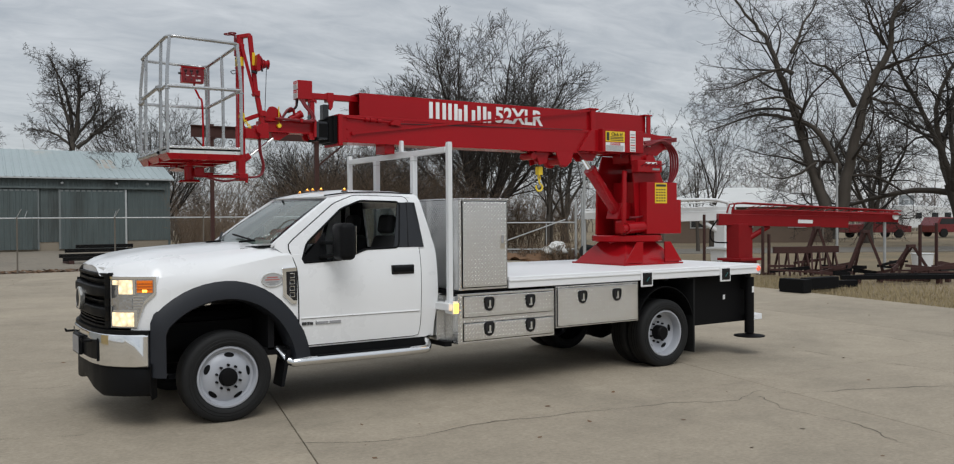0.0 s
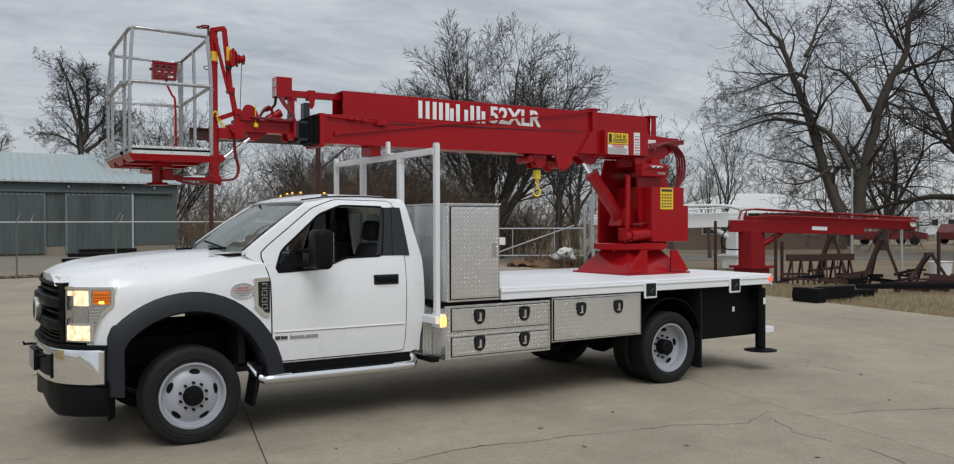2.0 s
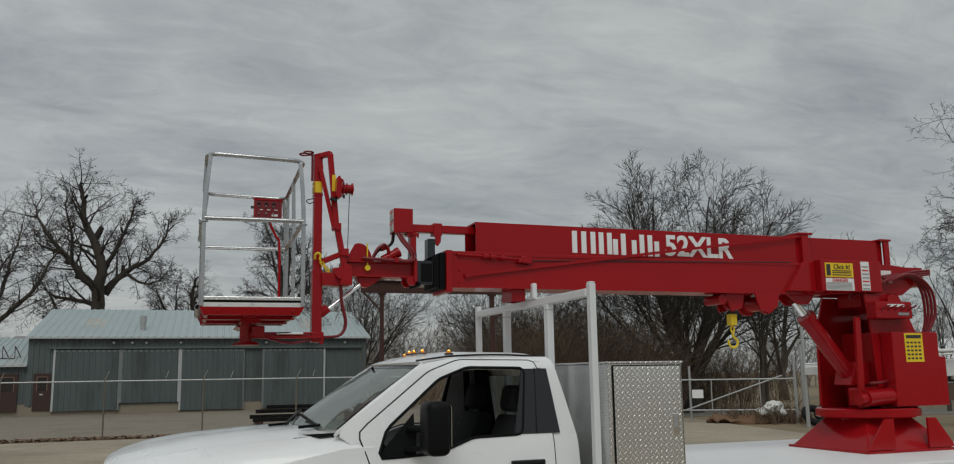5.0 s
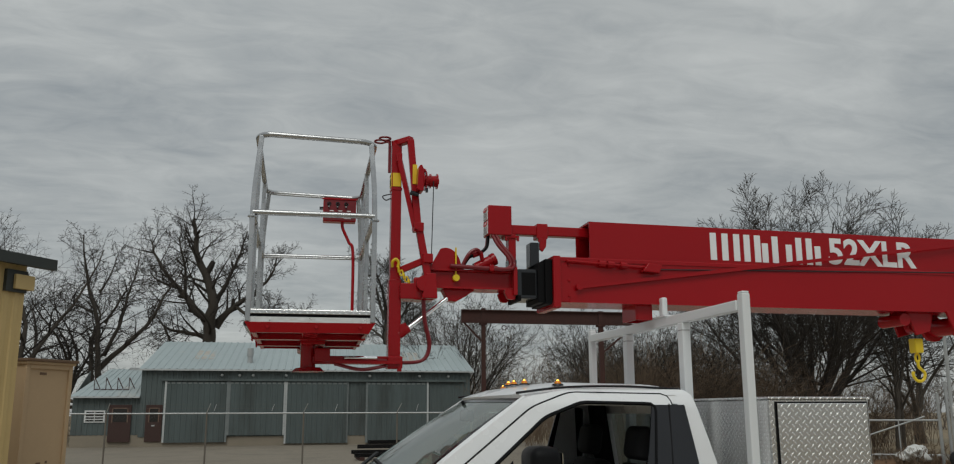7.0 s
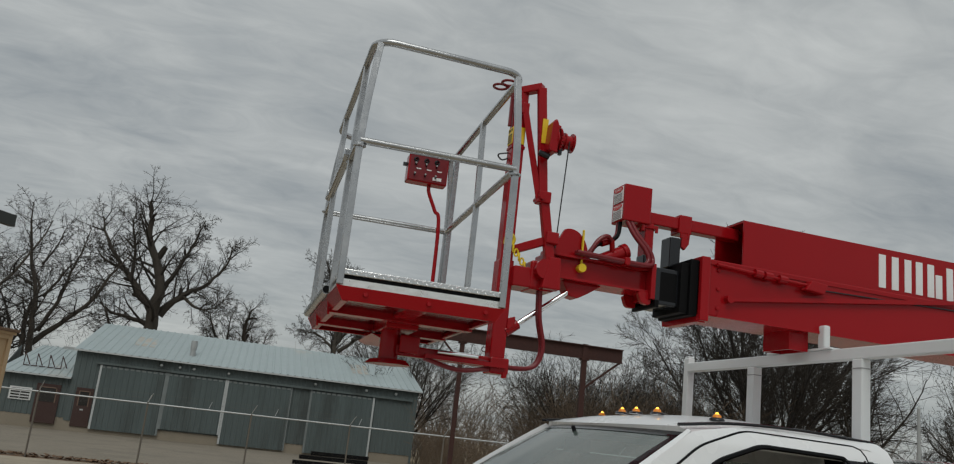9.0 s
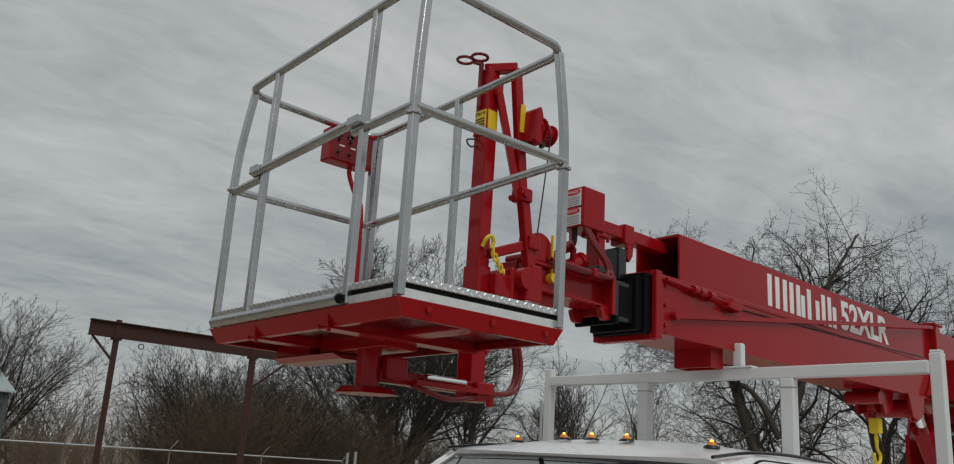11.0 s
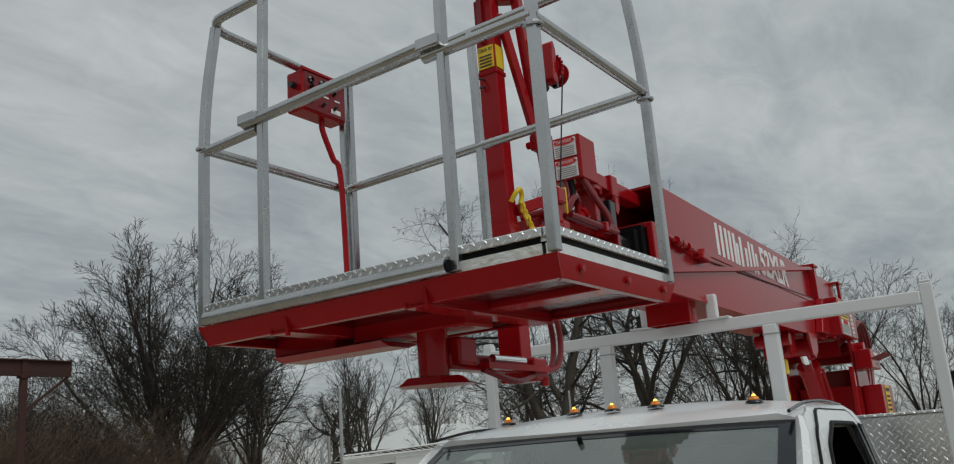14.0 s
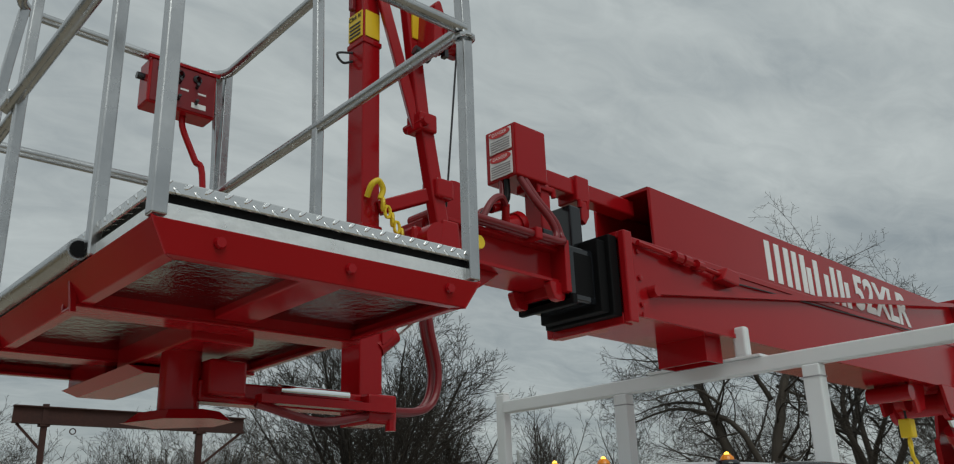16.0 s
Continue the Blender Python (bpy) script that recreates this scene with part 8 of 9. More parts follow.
# ---- bare winter trees ----
def grow(seed, height, trunk_r, bole, limbs, limb_len, splay, kids, ratio, fork, bend, up_pull, droop=0.0, thin=0.004, rk=0.42, knob=0.0, lean=0.0, along=0.25, stems=()):
    """Branch lines of a bare tree: a list of (points, radii, level). Each branch curves smoothly and leaves its parent at the wood."""
    R = random.Random(seed)
    out = []
    steps = (5, 10, 6, 3, 1)

    def rand3(z0=-1.0, z1=1.0):
        return Vector((R.uniform(-1, 1), R.uniform(-1, 1), R.uniform(z0, z1)))

    def branch(p, d, length, r, level):
        n = steps[min(level, 4)]
        pts, rad = [p.copy()], [r]
        q, dd, turn = p.copy(), d.normalized(), Vector((0, 0, 0))
        tip = r * 0.62 if level == 0 else max(thin, r * 0.16)
        for k in range(n):
            turn = turn * 0.55 + rand3() * bend[min(level, len(bend) - 1)]
            pull = up_pull if level < 3 else up_pull * 0.5 - droop
            dd = (dd + turn + Vector((0, 0, pull))).normalized()
            q = q + dd * (length / n)
            pts.append(q.copy())
            rad.append(r + (tip - r) * ((k + 1) / n) ** 0.85)
        out.append((pts, rad, level))
        sprout(pts, rad, length, level)

    def sprout(pts, rad, length, level, often=1.0):
        n = len(pts) - 1
        if level >= len(kids):
            return
        m = limbs if level == 0 else max(1, round(kids[level] * often) + R.choice((-1, 0, 0, 1)))
        spin = R.uniform(0, 6.283)
        for j in range(m):
            f = 0.62 if level == 0 else along
            t = min(0.985, f + (1 - f) * (j + R.uniform(0.15, 0.85)) / m)
            i = min(n - 1, int(t * n))
            w = t * n - i
            base = pts[i].lerp(pts[i + 1], w)
            ax = (pts[i + 1] - pts[i]).normalized()
            side = ax.orthogonal().normalized()
            side.rotate(Matrix.Rotation(spin + 2.4 * j + R.uniform(-0.5, 0.5), 3, ax))
            here = rad[i] + (rad[i + 1] - rad[i]) * w
            if level == 0:
                a = radians(R.uniform(*splay))
                branch(base, ax * math.cos(a) + side * math.sin(a), height * limb_len * R.uniform(0.82, 1.08) * (1.0 - 0.18 * math.sin(a)), here * R.uniform(0.42, 0.62), 1)
                continue
            a = radians(R.uniform(*fork))
            rr = max(thin, min(here * 0.8, here * R.uniform(0.75, 1.25) * rk))
            ln = length * R.uniform(*ratio) * (1.12 - 0.62 * t)
            if knob and level == 1 and R.random() < knob:
                # a cut stub with a burst of thin shoots
                st = base + (ax * 0.7 + side * 0.7) * length * 0.10
                out.append(([base, base.lerp(st, 0.6), st], [here * 0.7, here * 0.75, here * 0.6], 2))
                for e in range(7):
                    branch(st - (st - base) * 0.1, (ax + side + rand3(-0.4, 1.2) * 0.9), length * R.uniform(0.12, 0.24), max(thin, 0.018), 3)
                continue
            branch(base, ax * math.cos(a) + side * math.sin(a), ln, rr, level + 1)

    for r0, r1, *line in stems:
        # a main limb drawn in the tree's broad plane, wandering a little in depth
        y0, y1 = R.uniform(-0.3, 0.3) * (line[0][1] > 3), R.uniform(-0.28, 0.28)
        L = sum(math.dist(a, b) for a, b in zip(line, line[1:]))
        ctrl = [Vector((u, y0 + y1 * L * (k / (len(line) - 1)), z)) for k, (u, z) in enumerate(line)]
        pts = [p + rand3() * (0.02 * r0 / 0.1 if 0 < k else 0) for k, p in enumerate(spline(ctrl, 4))]
        rad = [r0 + (r1 - r0) * (k / (len(pts) - 1)) ** 0.8 for k in range(len(pts))]
        out.append((pts, rad, 1))
        sprout(pts, rad, max(L, 6.5), 1, min(1.35, 0.35 + L / 7.0))
    if not stems:
        branch(Vector((0, 0, -0.1)), Vector((lean, 0, 1)), height * bole, trunk_r, 0)
    return out


def skin(lines):
    V, F = [], []
    for pts, rad, level in lines:
        s = (9, 7, 4, 3, 3, 3, 3)[min(level, 6)]
        ref = Vector((1, 0.3, 0.2)).normalized()
        base = len(V)
        n = len(pts)
        for i, p in enumerate(pts):
            t = (pts[min(i + 1, n - 1)] - pts[max(i - 1, 0)]).normalized()
            x = (ref - t * ref.dot(t)).normalized()
            y = t.cross(x)
            for k in range(s):
                a = 2 * math.pi * k / s
                V.append(p + (x * math.cos(a) + y * math.sin(a)) * rad[i])
        for i in range(n - 1):
            for k in range(s):
                a, b = base + i * s + k, base + i * s + (k + 1) % s
                F.append((a, b, b + s, a + s))
    me = bpy.data.meshes.new("branches")
    me.from_pydata(V, [], F)
    me.polygons.foreach_set("use_smooth", [True] * len(F))
    return me


def tree(at, label, bark, twig, turn=0.0, **kw):
    lines = grow(**kw)
    top = max(p.z for pts, _, _ in lines for p in pts)
    k = 1.0 if "stems" in kw else kw["height"] / top
    lines = [([p * k for p in pts], rad, lv) for pts, rad, lv in lines]
    t = thing("tree", at, label, "tree", "bare trees")
    t.rotation_euler = (0, 0, radians(turn))
    for name, sel, m in (("trunk", [q for q in lines if q[2] <= 1], bark), ("crown", [q for q in lines if q[2] > 1], twig)):
        if sel:
            me = skin(sel)
            me.materials.append(m)
            ob = new(name, me)
            ob.parent = t
            ORIGIN[ob] = Vector(at)
    return t


def turned(ob, x, y, s, rz):
    m = Matrix.Translation((x, y, 0)) @ Matrix.Rotation(radians(rz), 4, "Z")
    c = copy_thing(ob, m)
    c.scale = (s, s, s)
    return c


ELM = dict(trunk_r=0.50, bole=0.15, limbs=16, limb_len=0.80, splay=(10, 60), kids=(9, 16, 11, 6), ratio=(0.36, 0.60), fork=(22, 46), bend=(0.04, 0.06, 0.08, 0.12, 0.15), up_pull=0.050, thin=0.0080, rk=0.42)
OAK = dict(trunk_r=0.62, bole=0.24, limbs=7, limb_len=0.82, splay=(10, 62), kids=(6, 14, 9, 4), ratio=(0.32, 0.62), fork=(32, 70), bend=(0.10, 0.17, 0.22, 0.28, 0.3), up_pull=0.014, droop=0.03, thin=0.0085, rk=0.52)
SLIM = dict(trunk_r=0.16, bole=0.35, limbs=7, limb_len=0.60, splay=(8, 36), kids=(6, 11, 6, 3), ratio=(0.28, 0.5), fork=(20, 44), bend=(0.05, 0.09, 0.12, 0.15, 0.15), up_pull=0.05, thin=0.0058, rk=0.44)

elm0 = tree((24.2, 30.6, 0), "broad bare elm with dense fine upswept twigs", BARK, TWIG, seed=2, height=13.1, **ELM)
elm0.scale = (1.18, 1.18, 1.0)
elm = tree((15.5, 31.5, 0), "small bare tree among the brush", BARK, TWIG, seed=3, height=6.8, **{**ELM, "trunk_r": 0.17, "limbs": 9, "kids": (7, 12, 7, 4), "thin": 0.005, "bend": (0.06, 0.09, 0.12, 0.15, 0.15)})
TWIN = [
    (0.384, 0.047, (-0.1, 1.2), (-0.8, 3.0), (-1.4, 5.4), (-1.9, 7.9), (-2.5, 9.9), (-3.0, 11.9), (-3.9, 13.4), (-4.8, 15.0)),
    (0.4, 0.05, (0.0, 1.2), (0.2, 3.2), (0.5, 5.0), (1.0, 7.5), (1.6, 9.4), (2.3, 10.9), (2.4, 12.4), (3.3, 14.1), (4.1, 15.4)),
    (0.192, 0.022, (0.1, 4.4), (-0.8, 6.3), (-1.7, 7.1), (-3.0, 7.5), (-4.1, 7.6), (-5.6, 7.1), (-6.8, 6.7)),
    (0.136, 0.014, (-2.5, 9.7), (-3.2, 10.0), (-4.5, 9.6), (-5.7, 9.1), (-7.0, 9.0)),
    (0.128, 0.018, (-2.7, 10.8), (-2.3, 11.5), (-1.9, 12.5), (-1.2, 13.5), (-0.8, 15.0)),
    (0.16, 0.018, (1.0, 7.9), (0.2, 9.1), (-0.6, 10.0), (-1.5, 10.2), (-2.3, 11.0)),
    (0.128, 0.014, (1.9, 9.8), (3.2, 10.2), (4.5, 11.0), (5.7, 11.5), (6.6, 11.4)),
    (0.112, 0.014, (1.4, 8.6), (2.5, 8.1), (3.7, 7.9), (4.8, 6.8)),
    (0.12, 0.014, (2.4, 11.2), (1.7, 12.3), (1.4, 13.4), (0.6, 14.8)),
    (0.096, 0.011, (-1.2, 4.8), (-2.3, 4.1), (-3.5, 4.0), (-4.8, 4.8)),
    (0.096, 0.011, (0.6, 5.4), (1.7, 4.8), (2.5, 5.4), (3.5, 5.2)),
    (0.096, 0.014, (2.5, 12.3), (3.2, 12.8), (4.3, 13.5), (5.2, 14.6)),
    (0.096, 0.011, (-1.9, 7.7), (-3.0, 8.4), (-4.3, 8.3), (-5.7, 7.9), (-6.6, 8.1))]
STUB = [
    (0.68, 0.108, (0.0, 4.4), (0.0, 8.2), (0.2, 11.2), (-0.6, 13.7), (-1.1, 16.0), (-1.0, 17.6)),
    (0.36, 0.043, (-0.2, 8.7), (-1.5, 10.5), (-3.1, 12.2), (-4.4, 13.7), (-5.3, 15.3), (-5.7, 16.4)),
    (0.32, 0.043, (0.2, 8.9), (1.2, 10.2), (2.4, 11.1), (3.7, 11.9), (4.9, 13.7), (5.1, 15.1)),
    (0.24, 0.036, (0.1, 11.0), (1.1, 13.2), (1.9, 15.1), (2.4, 17.1)),
    (0.24, 0.029, (-0.1, 8.0), (-1.7, 8.4), (-3.3, 8.7), (-4.4, 9.2), (-5.1, 10.3)),
    (0.176, 0.025, (-2.4, 11.4), (-2.4, 13.7), (-2.8, 15.7), (-2.6, 17.3)),
    (0.16, 0.022, (-3.3, 12.3), (-4.9, 12.9), (-5.8, 13.9)),
    (0.16, 0.022, (1.9, 10.6), (3.1, 9.8), (4.4, 9.8), (5.6, 10.7)),
    (0.128, 0.018, (-4.0, 9.0), (-3.5, 7.8), (-3.9, 7.2))]
LEANER = [
    (0.288, 0.029, (0.1, 3.1), (-0.2, 5.6), (-0.2, 8.7), (-0.8, 11.2), (-1.1, 13.4), (-1.0, 15.1)),
    (0.24, 0.025, (-0.6, 3.5), (-1.0, 5.2), (-1.3, 7.7), (-1.1, 9.5), (-2.3, 11.4), (-2.9, 13.2)),
    (0.24, 0.022, (-0.2, 5.3), (1.4, 6.9), (3.3, 8.9), (4.1, 10.6), (4.9, 11.9), (5.4, 13.0)),
    (0.176, 0.022, (0.0, 6.2), (1.0, 8.6), (1.4, 10.8), (1.9, 12.6), (2.1, 14.7)),
    (0.128, 0.014, (-0.2, 8.7), (0.6, 10.1), (1.2, 11.4), (2.5, 12.0)),
    (0.112, 0.014, (-1.1, 9.5), (-1.9, 9.9), (-3.1, 10.3), (-4.1, 11.2)),
    (0.104, 0.014, (-0.7, 11.0), (0.0, 12.6), (0.4, 14.5))]
SMALLSTUB = [
    (0.304, 0.025, (0.1, 5.8), (-0.1, 7.4), (-0.2, 9.0), (-0.6, 11.5), (-1.4, 13.5), (-2.4, 15.2)),
    (0.224, 0.022, (0.1, 8.5), (0.5, 11.0), (0.7, 13.0), (0.4, 13.9)),
    (0.192, 0.018, (0.1, 7.7), (1.4, 8.8), (2.1, 9.7), (2.7, 10.2)),
    (0.144, 0.014, (-0.1, 7.8), (-1.4, 8.8), (-3.2, 9.1)),
    (0.16, 0.018, (-0.2, 9.5), (-0.8, 11.8), (-1.0, 13.8)),
    (0.128, 0.014, (0.2, 8.8), (1.6, 10.3), (2.1, 11.8), (1.1, 12.8)),
    (0.128, 0.014, (1.4, 8.7), (2.6, 9.0), (3.9, 10.5))]
CURL = dict(trunk_r=0.5, bole=0.2, limbs=1, limb_len=0.8, splay=(10, 60), kids=(6, 18, 10, 5), ratio=(0.28, 0.56), fork=(30, 70), bend=(0.1, 0.2, 0.26, 0.32, 0.34), up_pull=0.016, droop=0.02, thin=0.0075, rk=0.40, along=0.16)
CUTBACK = dict(CURL, kids=(6, 20, 12, 6), ratio=(0.24, 0.50), bend=(0.1, 0.16, 0.2, 0.25, 0.25), up_pull=0.05, thin=0.010, rk=0.34, knob=0.12)
tree((41.0, 20.6, 0), "tall gnarled bare tree with two heavy crooked stems", BARK2, TWIG, -33.2, seed=23, height=17.8, stems=TWIN, **CURL)
poll = tree((-4.8, 70.5, 0), "bare tree with cut-back stubby limbs", BARK2, TWIG, -13.6, seed=31, height=21.3, stems=STUB, **CUTBACK)
tree((-12.4, 66.0, 0), "bare tree of several slim stems behind the lean-to", BARK2, TWIG, -13.6, seed=37, height=18.0, stems=LEANER, **{**CURL, "ratio": (0.2, 0.42), "up_pull": 0.03, "thin": 0.011})
tree((9.3, 67.2, 0), "bare tree behind the barn with cut-back limbs", BARK2, TWIG, -33.2, seed=43, height=15.5, stems=SMALLSTUB, **CUTBACK)
slim = tree((27.5, 29.5, 0), "slim bare tree with fine twigs", BARK2, TWIG, seed=41, height=8.5, **SLIM)
oak2 = tree((49.5, 18.0, 0), "tall dark bare tree with crooked limbs", BARK2, BARK, seed=57, height=18.0, **OAK)
for src, x, y, s, rz in ((oak2, 52.0, 12.0, 0.80, 60), (oak2, -17.8, 62, 0.98, 215), (poll, 1.9, 76, 0.62, 40), (oak2, -15.8, 68, 0.75, 250), (elm, 19.0, 31.5, 0.95, 70), (elm, 17.0, 29.6, 0.86, 200), (elm, 22.6, 33.4, 1.1, 140),
                         (elm, 16.5, 70, 1.95, 80), (elm, 13.2, 57.0, 1.5, 150), (slim, 30.5, 33.0, 1.0, 70), (slim, 25.6, 33.0, 1.15, 190),
                         (slim, 33.0, 28.0, 0.95, 250), (slim, 35.5, 31.0, 1.1, 20), (poll, 44.7, 40.0, 0.37, 130), (oak2, 53.0, 26.5, 0.62, 250), (elm, 46.5, 12.0, 1.75, 40), (elm, 50.0, 8.0, 1.55, 300),
                         (elm, 48.5, 3.8, 1.45, 130), (oak2, 39.0, 42.0, 0.60, 300), (slim, 18.5, 33.5, 0.75, 20), (slim, 20.8, 37.0, 0.9, 100), (slim, 15.2, 38.0, 0.7, 310), (oak2, 60.0, 34.0, 0.7, 180),
                         (slim, 38.5, 27.5, 1.0, 330), (slim, 31.0, 25.6, 0.9, 120), (elm, 62.0, 18.0, 1.65, 220), (slim, 33.5, 24.0, 0.7, 210), (elm, 14.8, 32.4, 1.0, 260), (elm, 17.6, 34.6, 1.06, 340)):
    turned(src, x, y, s, rz)


# thicket: many thin arching stems
def thicket(name, label, spots, seed, material, h=(2.0, 4.2), n=60, r=0.010):
    R = random.Random(seed)
    lines = []
    for cx, cy, rad, amount in spots:
        for k in range(int(n * amount)):
            a, q = R.uniform(0, 6.283), rad * math.sqrt(R.random())
            p = Vector((cx + q * math.cos(a), cy + q * math.sin(a), -0.05))
            out = Vector((R.uniform(-1, 1), R.uniform(-1, 1), 0))
            d = (out * 0.30 + Vector((0, 0, 1))).normalized()
            L = R.uniform(*h) * R.uniform(0.7, 1.0)
            pts, rr = [p.copy()], [r * 1.5]
            for j in range(6):
                d = (d + out * 0.10 + Vector((R.uniform(-1, 1), R.uniform(-1, 1), -0.10 * j + R.uniform(-0.3, 0.3))) * 0.16).normalized()
                p = p + d * L / 6
                pts.append(p.copy())
                rr.append(r * (1.5 - 0.21 * (j + 1)))
                for e in range(2):
                    u = (d * 0.8 + Vector((R.uniform(-1, 1), R.uniform(-1, 1), R.uniform(-0.6, 0.7))) * 0.75).normalized()
                    t1 = p + u * L * R.uniform(0.06, 0.16)
                    u = (u + Vector((R.uniform(-1, 1), R.uniform(-1, 1), R.uniform(-1.2, 0.5))) * 0.4).normalized()
                    lines.append(([p.copy(), t1, t1 + u * L * R.uniform(0.06, 0.14)], [r * 0.6, r * 0.45, r * 0.28], 5))
            lines.append((pts, rr, 5))
    me = skin(lines)
    me.materials.append(material)
    return tagged(new(name, me), label, "brush", kind="stuff")


thicket("brush_near_gantry", "tangle of dry brown brush behind the fence", [(14.9, 30.0, 1.6, 2.2), (16.4, 30, 2.2, 2.0), (18.5, 29.5, 1.6, 0.9), (16.5, 33, 2.6, 1.8), (19.0, 32.0, 2.2, 1.7), (21.5, 30.5, 1.8, 1.2)], 3, BRUSHM, (2.2, 5.4), 200, 0.0115)
thicket("brush_low", "low dry brush beyond the fence", [(14.6, 30.5, 1.6, 1.4), (16.2, 34, 2.2, 1.8), (14.8, 28.5, 1.3, 0.8), (18, 27.5, 2.0, 0.8)], 4, TWIGB, (1.8, 5.0), 280, 0.010)
thicket("brush_far", "dry brown brush in the distance", [(20 + 5.2 * k, 45 - 2.6 * k + 4 * (k % 2), 3.4, 1.0) for k in range(4)] + [(15, 47, 3, 1), (28, 36, 3, 1)], 8, BRUSHM, (2.2, 4.6), 110, 0.013)
thicket("brush_tangle", "dark leafless scrub between the trees", [(27.0, 32.0, 2.0, 0.35), (19.5, 29.5, 1.7, 1.0), (21.5, 32.5, 2.0, 1.0), (24.5, 33.5, 2.2, 0.8), (17.5, 32.0, 1.8, 0.8)], 27, TWIGB, (2.4, 5.6), 170, 0.010)
thicket("brush_behind_barn", "dry brush beside the barn", [(14.6, 53, 1.6, 1.0), (17.5, 55, 2.4, 1.0), (-13.5, 55, 2.0, 0.6), (-20, 56, 3.5, 0.8)], 9, BRUSHM, (1.6, 3.6), 110, 0.013)

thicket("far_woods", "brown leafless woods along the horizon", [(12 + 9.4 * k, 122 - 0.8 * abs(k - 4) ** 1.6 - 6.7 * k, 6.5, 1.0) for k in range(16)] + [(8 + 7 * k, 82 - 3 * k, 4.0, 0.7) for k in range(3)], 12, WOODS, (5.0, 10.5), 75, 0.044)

thicket("brush_heap", "heap of dry sticks behind the gate", [(*yard(110, 39.0), 1.5, 1.0), (*yard(150, 38.5), 1.2, 0.8)], 21, BRUSHM, (0.3, 1.1), 130, 0.014)

# evergreens far off
def evergreen(at, h, w, seed, label):
    R = random.Random(seed)
    t = thing("evergreen", at, label, "tree", "evergreens")
    part("trunk", rod((at[0], at[1], -0.1), (at[0], at[1], h * 0.9), 0.16, 8, 0.03), BARK, t)
    V, F = [], []
    for k in range(2600):
        z = h * (0.06 + 0.94 * R.random() ** 1.1)
        rr = w * (1 - z / h) ** 0.75 * (0.35 + 0.65 * math.sqrt(R.random())) * (0.8 + 0.35 * math.sin(z * 4 + R.random()))
        a = R.uniform(0, 6.283)
        c = Vector((rr * math.cos(a), rr * math.sin(a), z))
        o = Vector((math.cos(a), math.sin(a), R.uniform(-0.6, 0.5))).normalized() * R.uniform(0.18, 0.40)
        s = Vector((-math.sin(a), math.cos(a), R.uniform(-0.5, 0.5))) * 0.07
        i = len(V)
        V += [c - s, c + s, c + o]
        F.append((i, i + 1, i + 2))
    me = bpy.data.meshes.new("needles")
    me.from_pydata(V, [], F)
    me.materials.append(PINE)
    ob = new("needles", me)
    ob.parent = t
    ORIGIN[ob] = Vector(at)


evergreen((57.5, 0.8, 0), 5.6, 2.2, 1, "dark evergreen tree far off")
evergreen((78.0, 30.0, 0), 7.5, 4.2, 2, "broad dark evergreen behind the campers")
evergreen((86.0, 30.0, 0), 8.5, 5.0, 3, "broad dark evergreen behind the campers")
evergreen((61.0, 3.0, 0), 4.6, 2.0, 4, "dark evergreen shrub far off")

# dry grass at the edge of the slabs
R = random.Random(77)
V, F = [], []
for k in range(15000):
    y = R.uniform(-6, 9)
    x = 14.75 + 0.2 * y + abs(R.gauss(0, 2.6)) + R.uniform(-0.10, 0.05)
    if x > 27:
        continue
    h, a = R.uniform(0.03, 0.12), R.uniform(0, 6.283)
    b, lean = Vector((x, y, -0.05)), Vector((R.uniform(-1, 1), R.uniform(-1, 1), 0)) * h * 0.7
    s = Vector((math.cos(a), math.sin(a), 0)) * 0.008
    i = len(V)
    V += [b - s, b + s, b + lean + Vector((0, 0, h + 0.03))]
    F.append((i, i + 1, i + 2))
me = bpy.data.meshes.new("grass")
me.from_pydata(V, [], F)
me.materials.append(GRASSM)
tagged(new("dry_grass", me), "straw-coloured dry grass by the concrete edge", "grass", kind="stuff")
# dead leaves along the fence
V, F = [], []
for k in range(5000):
    x = R.uniform(-24, 16)
    y = 26.4 - 0.059 * x + R.gauss(0, 0.28)
    a, s = R.uniform(0, 6.283), R.uniform(0.04, 0.10)
    c = Vector((x, y, R.uniform(-0.01, 0.06)))
    u, w = Vector((math.cos(a), math.sin(a), R.uniform(-0.4, 0.4))) * s, Vector((-math.sin(a), math.cos(a), R.uniform(-0.4, 0.4))) * s * 0.6
    i = len(V)
    V += [c - u, c + w, c + u, c - w]
    F.append((i, i + 1, i + 2, i + 3))
me = bpy.data.meshes.new("leaves")
me.from_pydata(V, [], F)
me.materials.append(LEAFD)
tagged(new("dead_leaves", me), "brown dead leaves drifted along the fence", "leaves", kind="stuff")

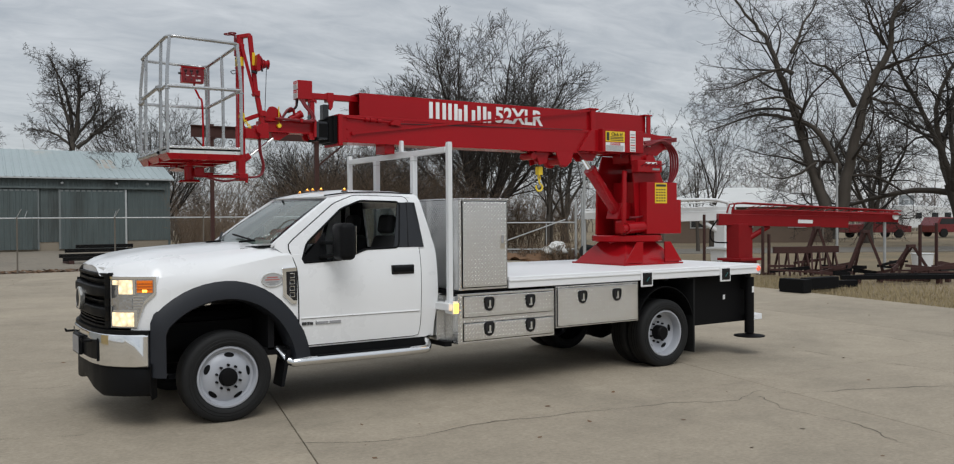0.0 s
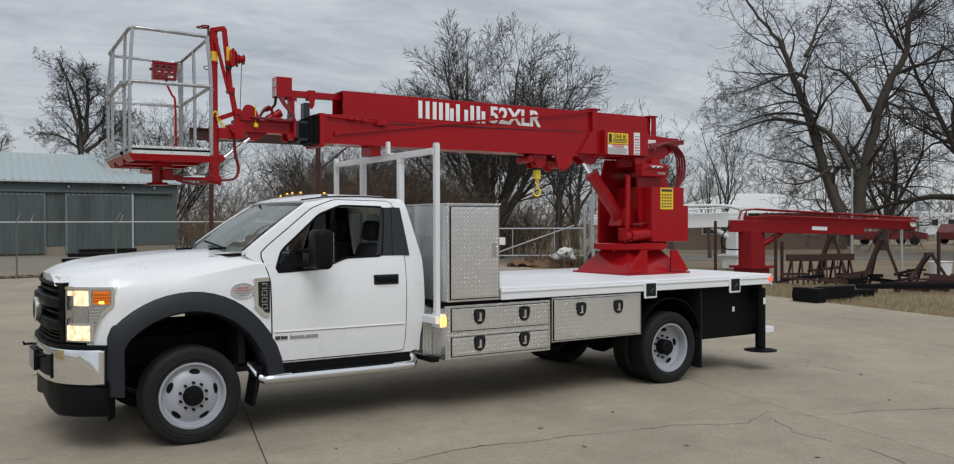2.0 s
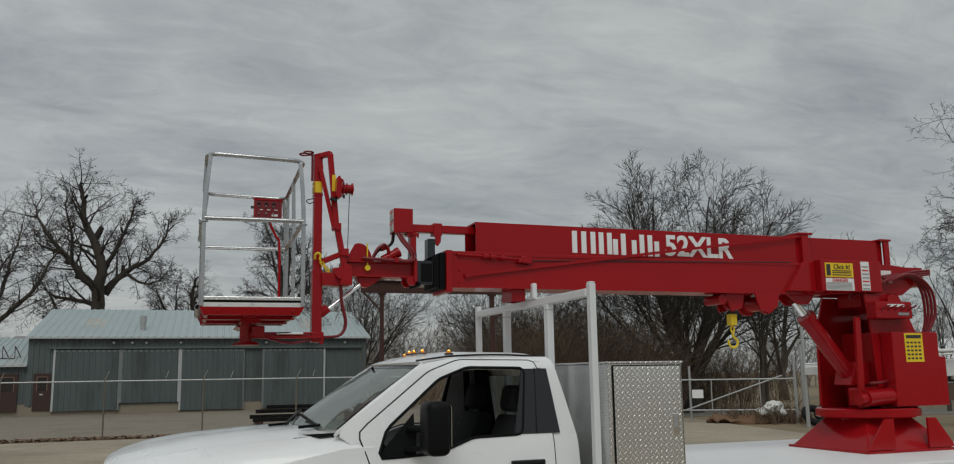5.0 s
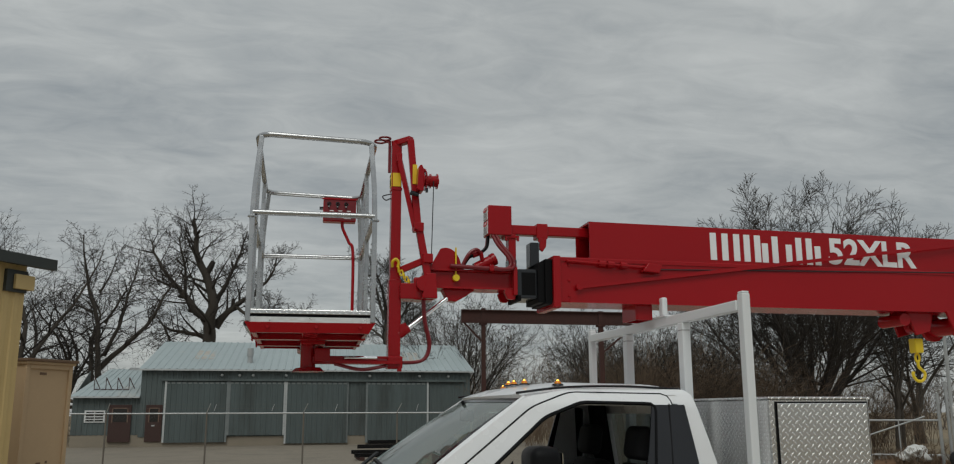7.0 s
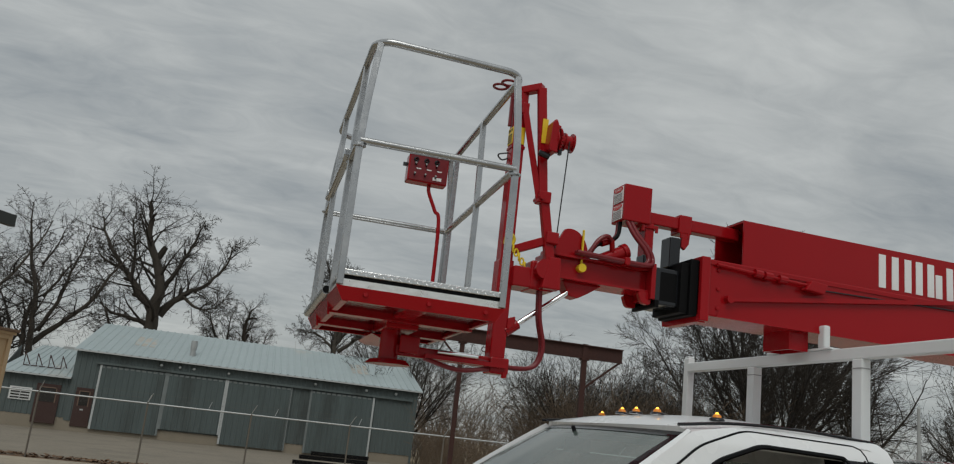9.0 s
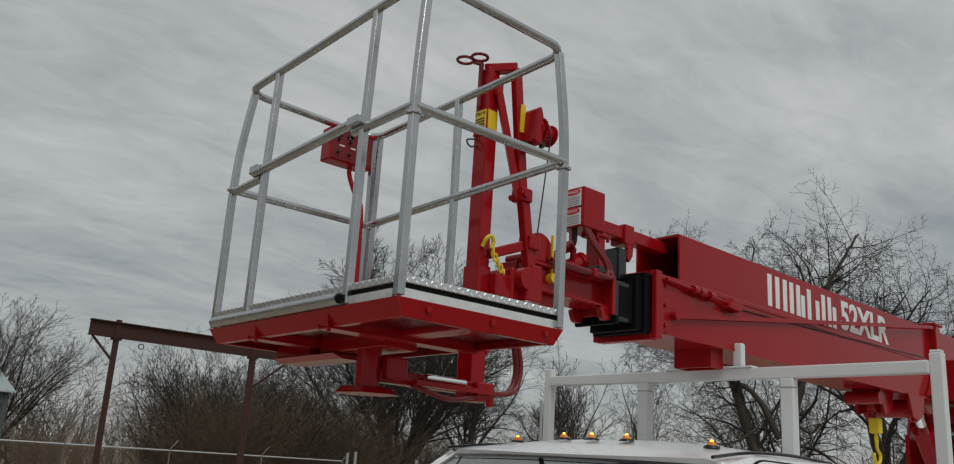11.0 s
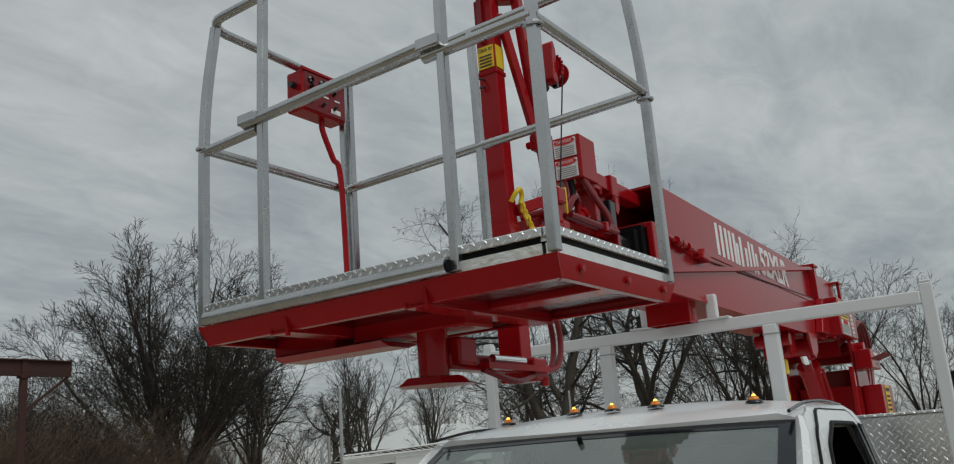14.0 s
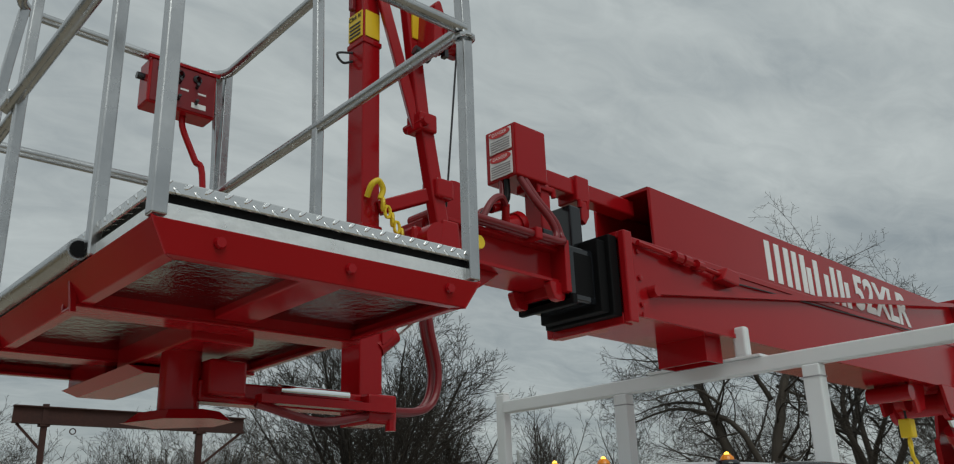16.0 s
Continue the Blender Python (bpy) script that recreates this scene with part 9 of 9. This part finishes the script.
# stray leaves and crumbs on the lot
V, F = [], []
for k in range(420):
    x, y = R.uniform(-16, 14), R.uniform(-7.5, 24)
    if -1.6 < x < 7.5 and -1.6 < y < 1.6:
        continue
    a, s = R.uniform(0, 6.283), R.uniform(0.012, 0.042)
    c = Vector((x, y, 0.004))
    u, w = Vector((math.cos(a), math.sin(a), R.uniform(0, 0.3))) * s, Vector((-math.sin(a), math.cos(a), R.uniform(0, 0.3))) * s * 0.6
    i = len(V)
    V += [c - u, c + w, c + u, c - w]
    F.append((i, i + 1, i + 2, i + 3))
me = bpy.data.meshes.new("crumbs")
me.from_pydata(V, [], F)
me.materials.append(LEAFD)
tagged(new("stray_leaves", me), "single dry leaves lying on the concrete", "leaves", kind="stuff")

# hair cracks wandering over the slabs
CRACKS = ((0.0035, (0.2, -2.1), (1.2, -2.45), (2.2, -2.5), (3.1, -2.6), (4.0, -2.8), (4.5, -3.1)), (0.0040, (4.5, -3.1), (5.0, -2.85), (5.2, -3.1), (6.2, -3.5), (6.9, -3.9), (7.8, -4.2)),
          (0.0035, (7.8, -1.4), (7.7, -2.6), (7.6, -3.6)), (0.004, (-5.0, 3.0), (-1.6, 1.9), (-0.8, 1.7)), (0.0035, (-4.2, 0.3), (-1.8, -0.5), (-1.1, -0.8)), (0.004, (10.0, -0.6), (9.7, -1.7), (9.9, -2.6)),
          (0.0030, (4.75, -3.0), (4.5, -3.5), (4.55, -4.2), (4.2, -5.0)), (0.004, (-9.0, 6.0), (-5.5, 7.2), (-3.0, 6.4)), (0.004, (8.5, 2.5), (10.5, 3.6), (12.5, 3.2)))
R = random.Random(19)
V, F = [], []
for width, *line in CRACKS:
    p, q = None, None
    for a, b in zip(line, line[1:]):
        a, b = Vector(a), Vector(b)
        n = max(2, int((b - a).length / 0.07))
        u = (b - a).normalized()
        side = Vector((-u.y, u.x))
        for k in range(n):
            c = a.lerp(b, k / n)
            c += side * (0.16 * noise.noise(Vector((c.x * 1.1, c.y * 1.1, 3.0))) + 0.05 * noise.noise(Vector((c.x * 7, c.y * 7, 9.0))))
            w = 1.7 * width * max(0.12, 0.6 + 0.9 * noise.noise(Vector((c.x * 2.3, c.y * 2.3, 5.0))) + R.uniform(-0.2, 0.2))
            i = len(V)
            V += [(c.x - side.x * w, c.y - side.y * w, 0.002), (c.x + side.x * w, c.y + side.y * w, 0.002)]
            if p is not None:
                F.append((p, p + 1, i + 1, i))
            p = i
me = bpy.data.meshes.new("cracks")
me.from_pydata(V, [], F)
me.materials.append(CRACKM)
tagged(new("concrete_cracks", me), "thin dark cracks wandering over the concrete", "cracks", kind="stuff")

# ---- concrete lot: slabs with open joints, last ----
lot = thing("pavement_lot", (0, 0, 0), "pale worn concrete lot in large slabs", "pavement", kind="structure")
SL, SW, GAP = 5.18, 5.6, 0.008
sx, sy = 0.235, 1.0


def slab_mesh(w):
    bm = bmesh.new()
    x0, x1, y0, y1 = GAP / 2, w - GAP / 2, GAP / 2, SW - GAP / 2
    lo = [bm.verts.new((x + sx * y, y, -0.12)) for x, y in ((x0, y0), (x1, y0), (x1, y1), (x0, y1))]
    md = [bm.verts.new((x + sx * y, y, -0.006)) for x, y in ((x0, y0), (x1, y0), (x1, y1), (x0, y1))]
    c = 0.004
    hi = [bm.verts.new((x + sx * y, y, 0)) for x, y in ((x0 + c, y0 + c), (x1 - c, y0 + c), (x1 - c, y1 - c), (x0 + c, y1 - c))]
    for a, b in ((lo, md), (md, hi)):
        for i in range(4):
            bm.faces.new((a[i], a[(i + 1) % 4], b[(i + 1) % 4], b[i]))
    bm.faces.new(hi)
    me = bpy.data.meshes.new("slab")
    bm.to_mesh(me)
    bm.free()
    me.materials.append(SLAB)
    return me


full, edge = slab_mesh(SL), slab_mesh(3.55)
for i in range(-8, 3):
    for j in range(-4, 5):
        y = -2.4 + SW * j
        if y > 22:
            continue
        x = 0.77 + SL * i + sx * y
        ob = new("slab", edge if i == 2 else full)
        ob.location = (x, y, 0)
        ob.parent = lot
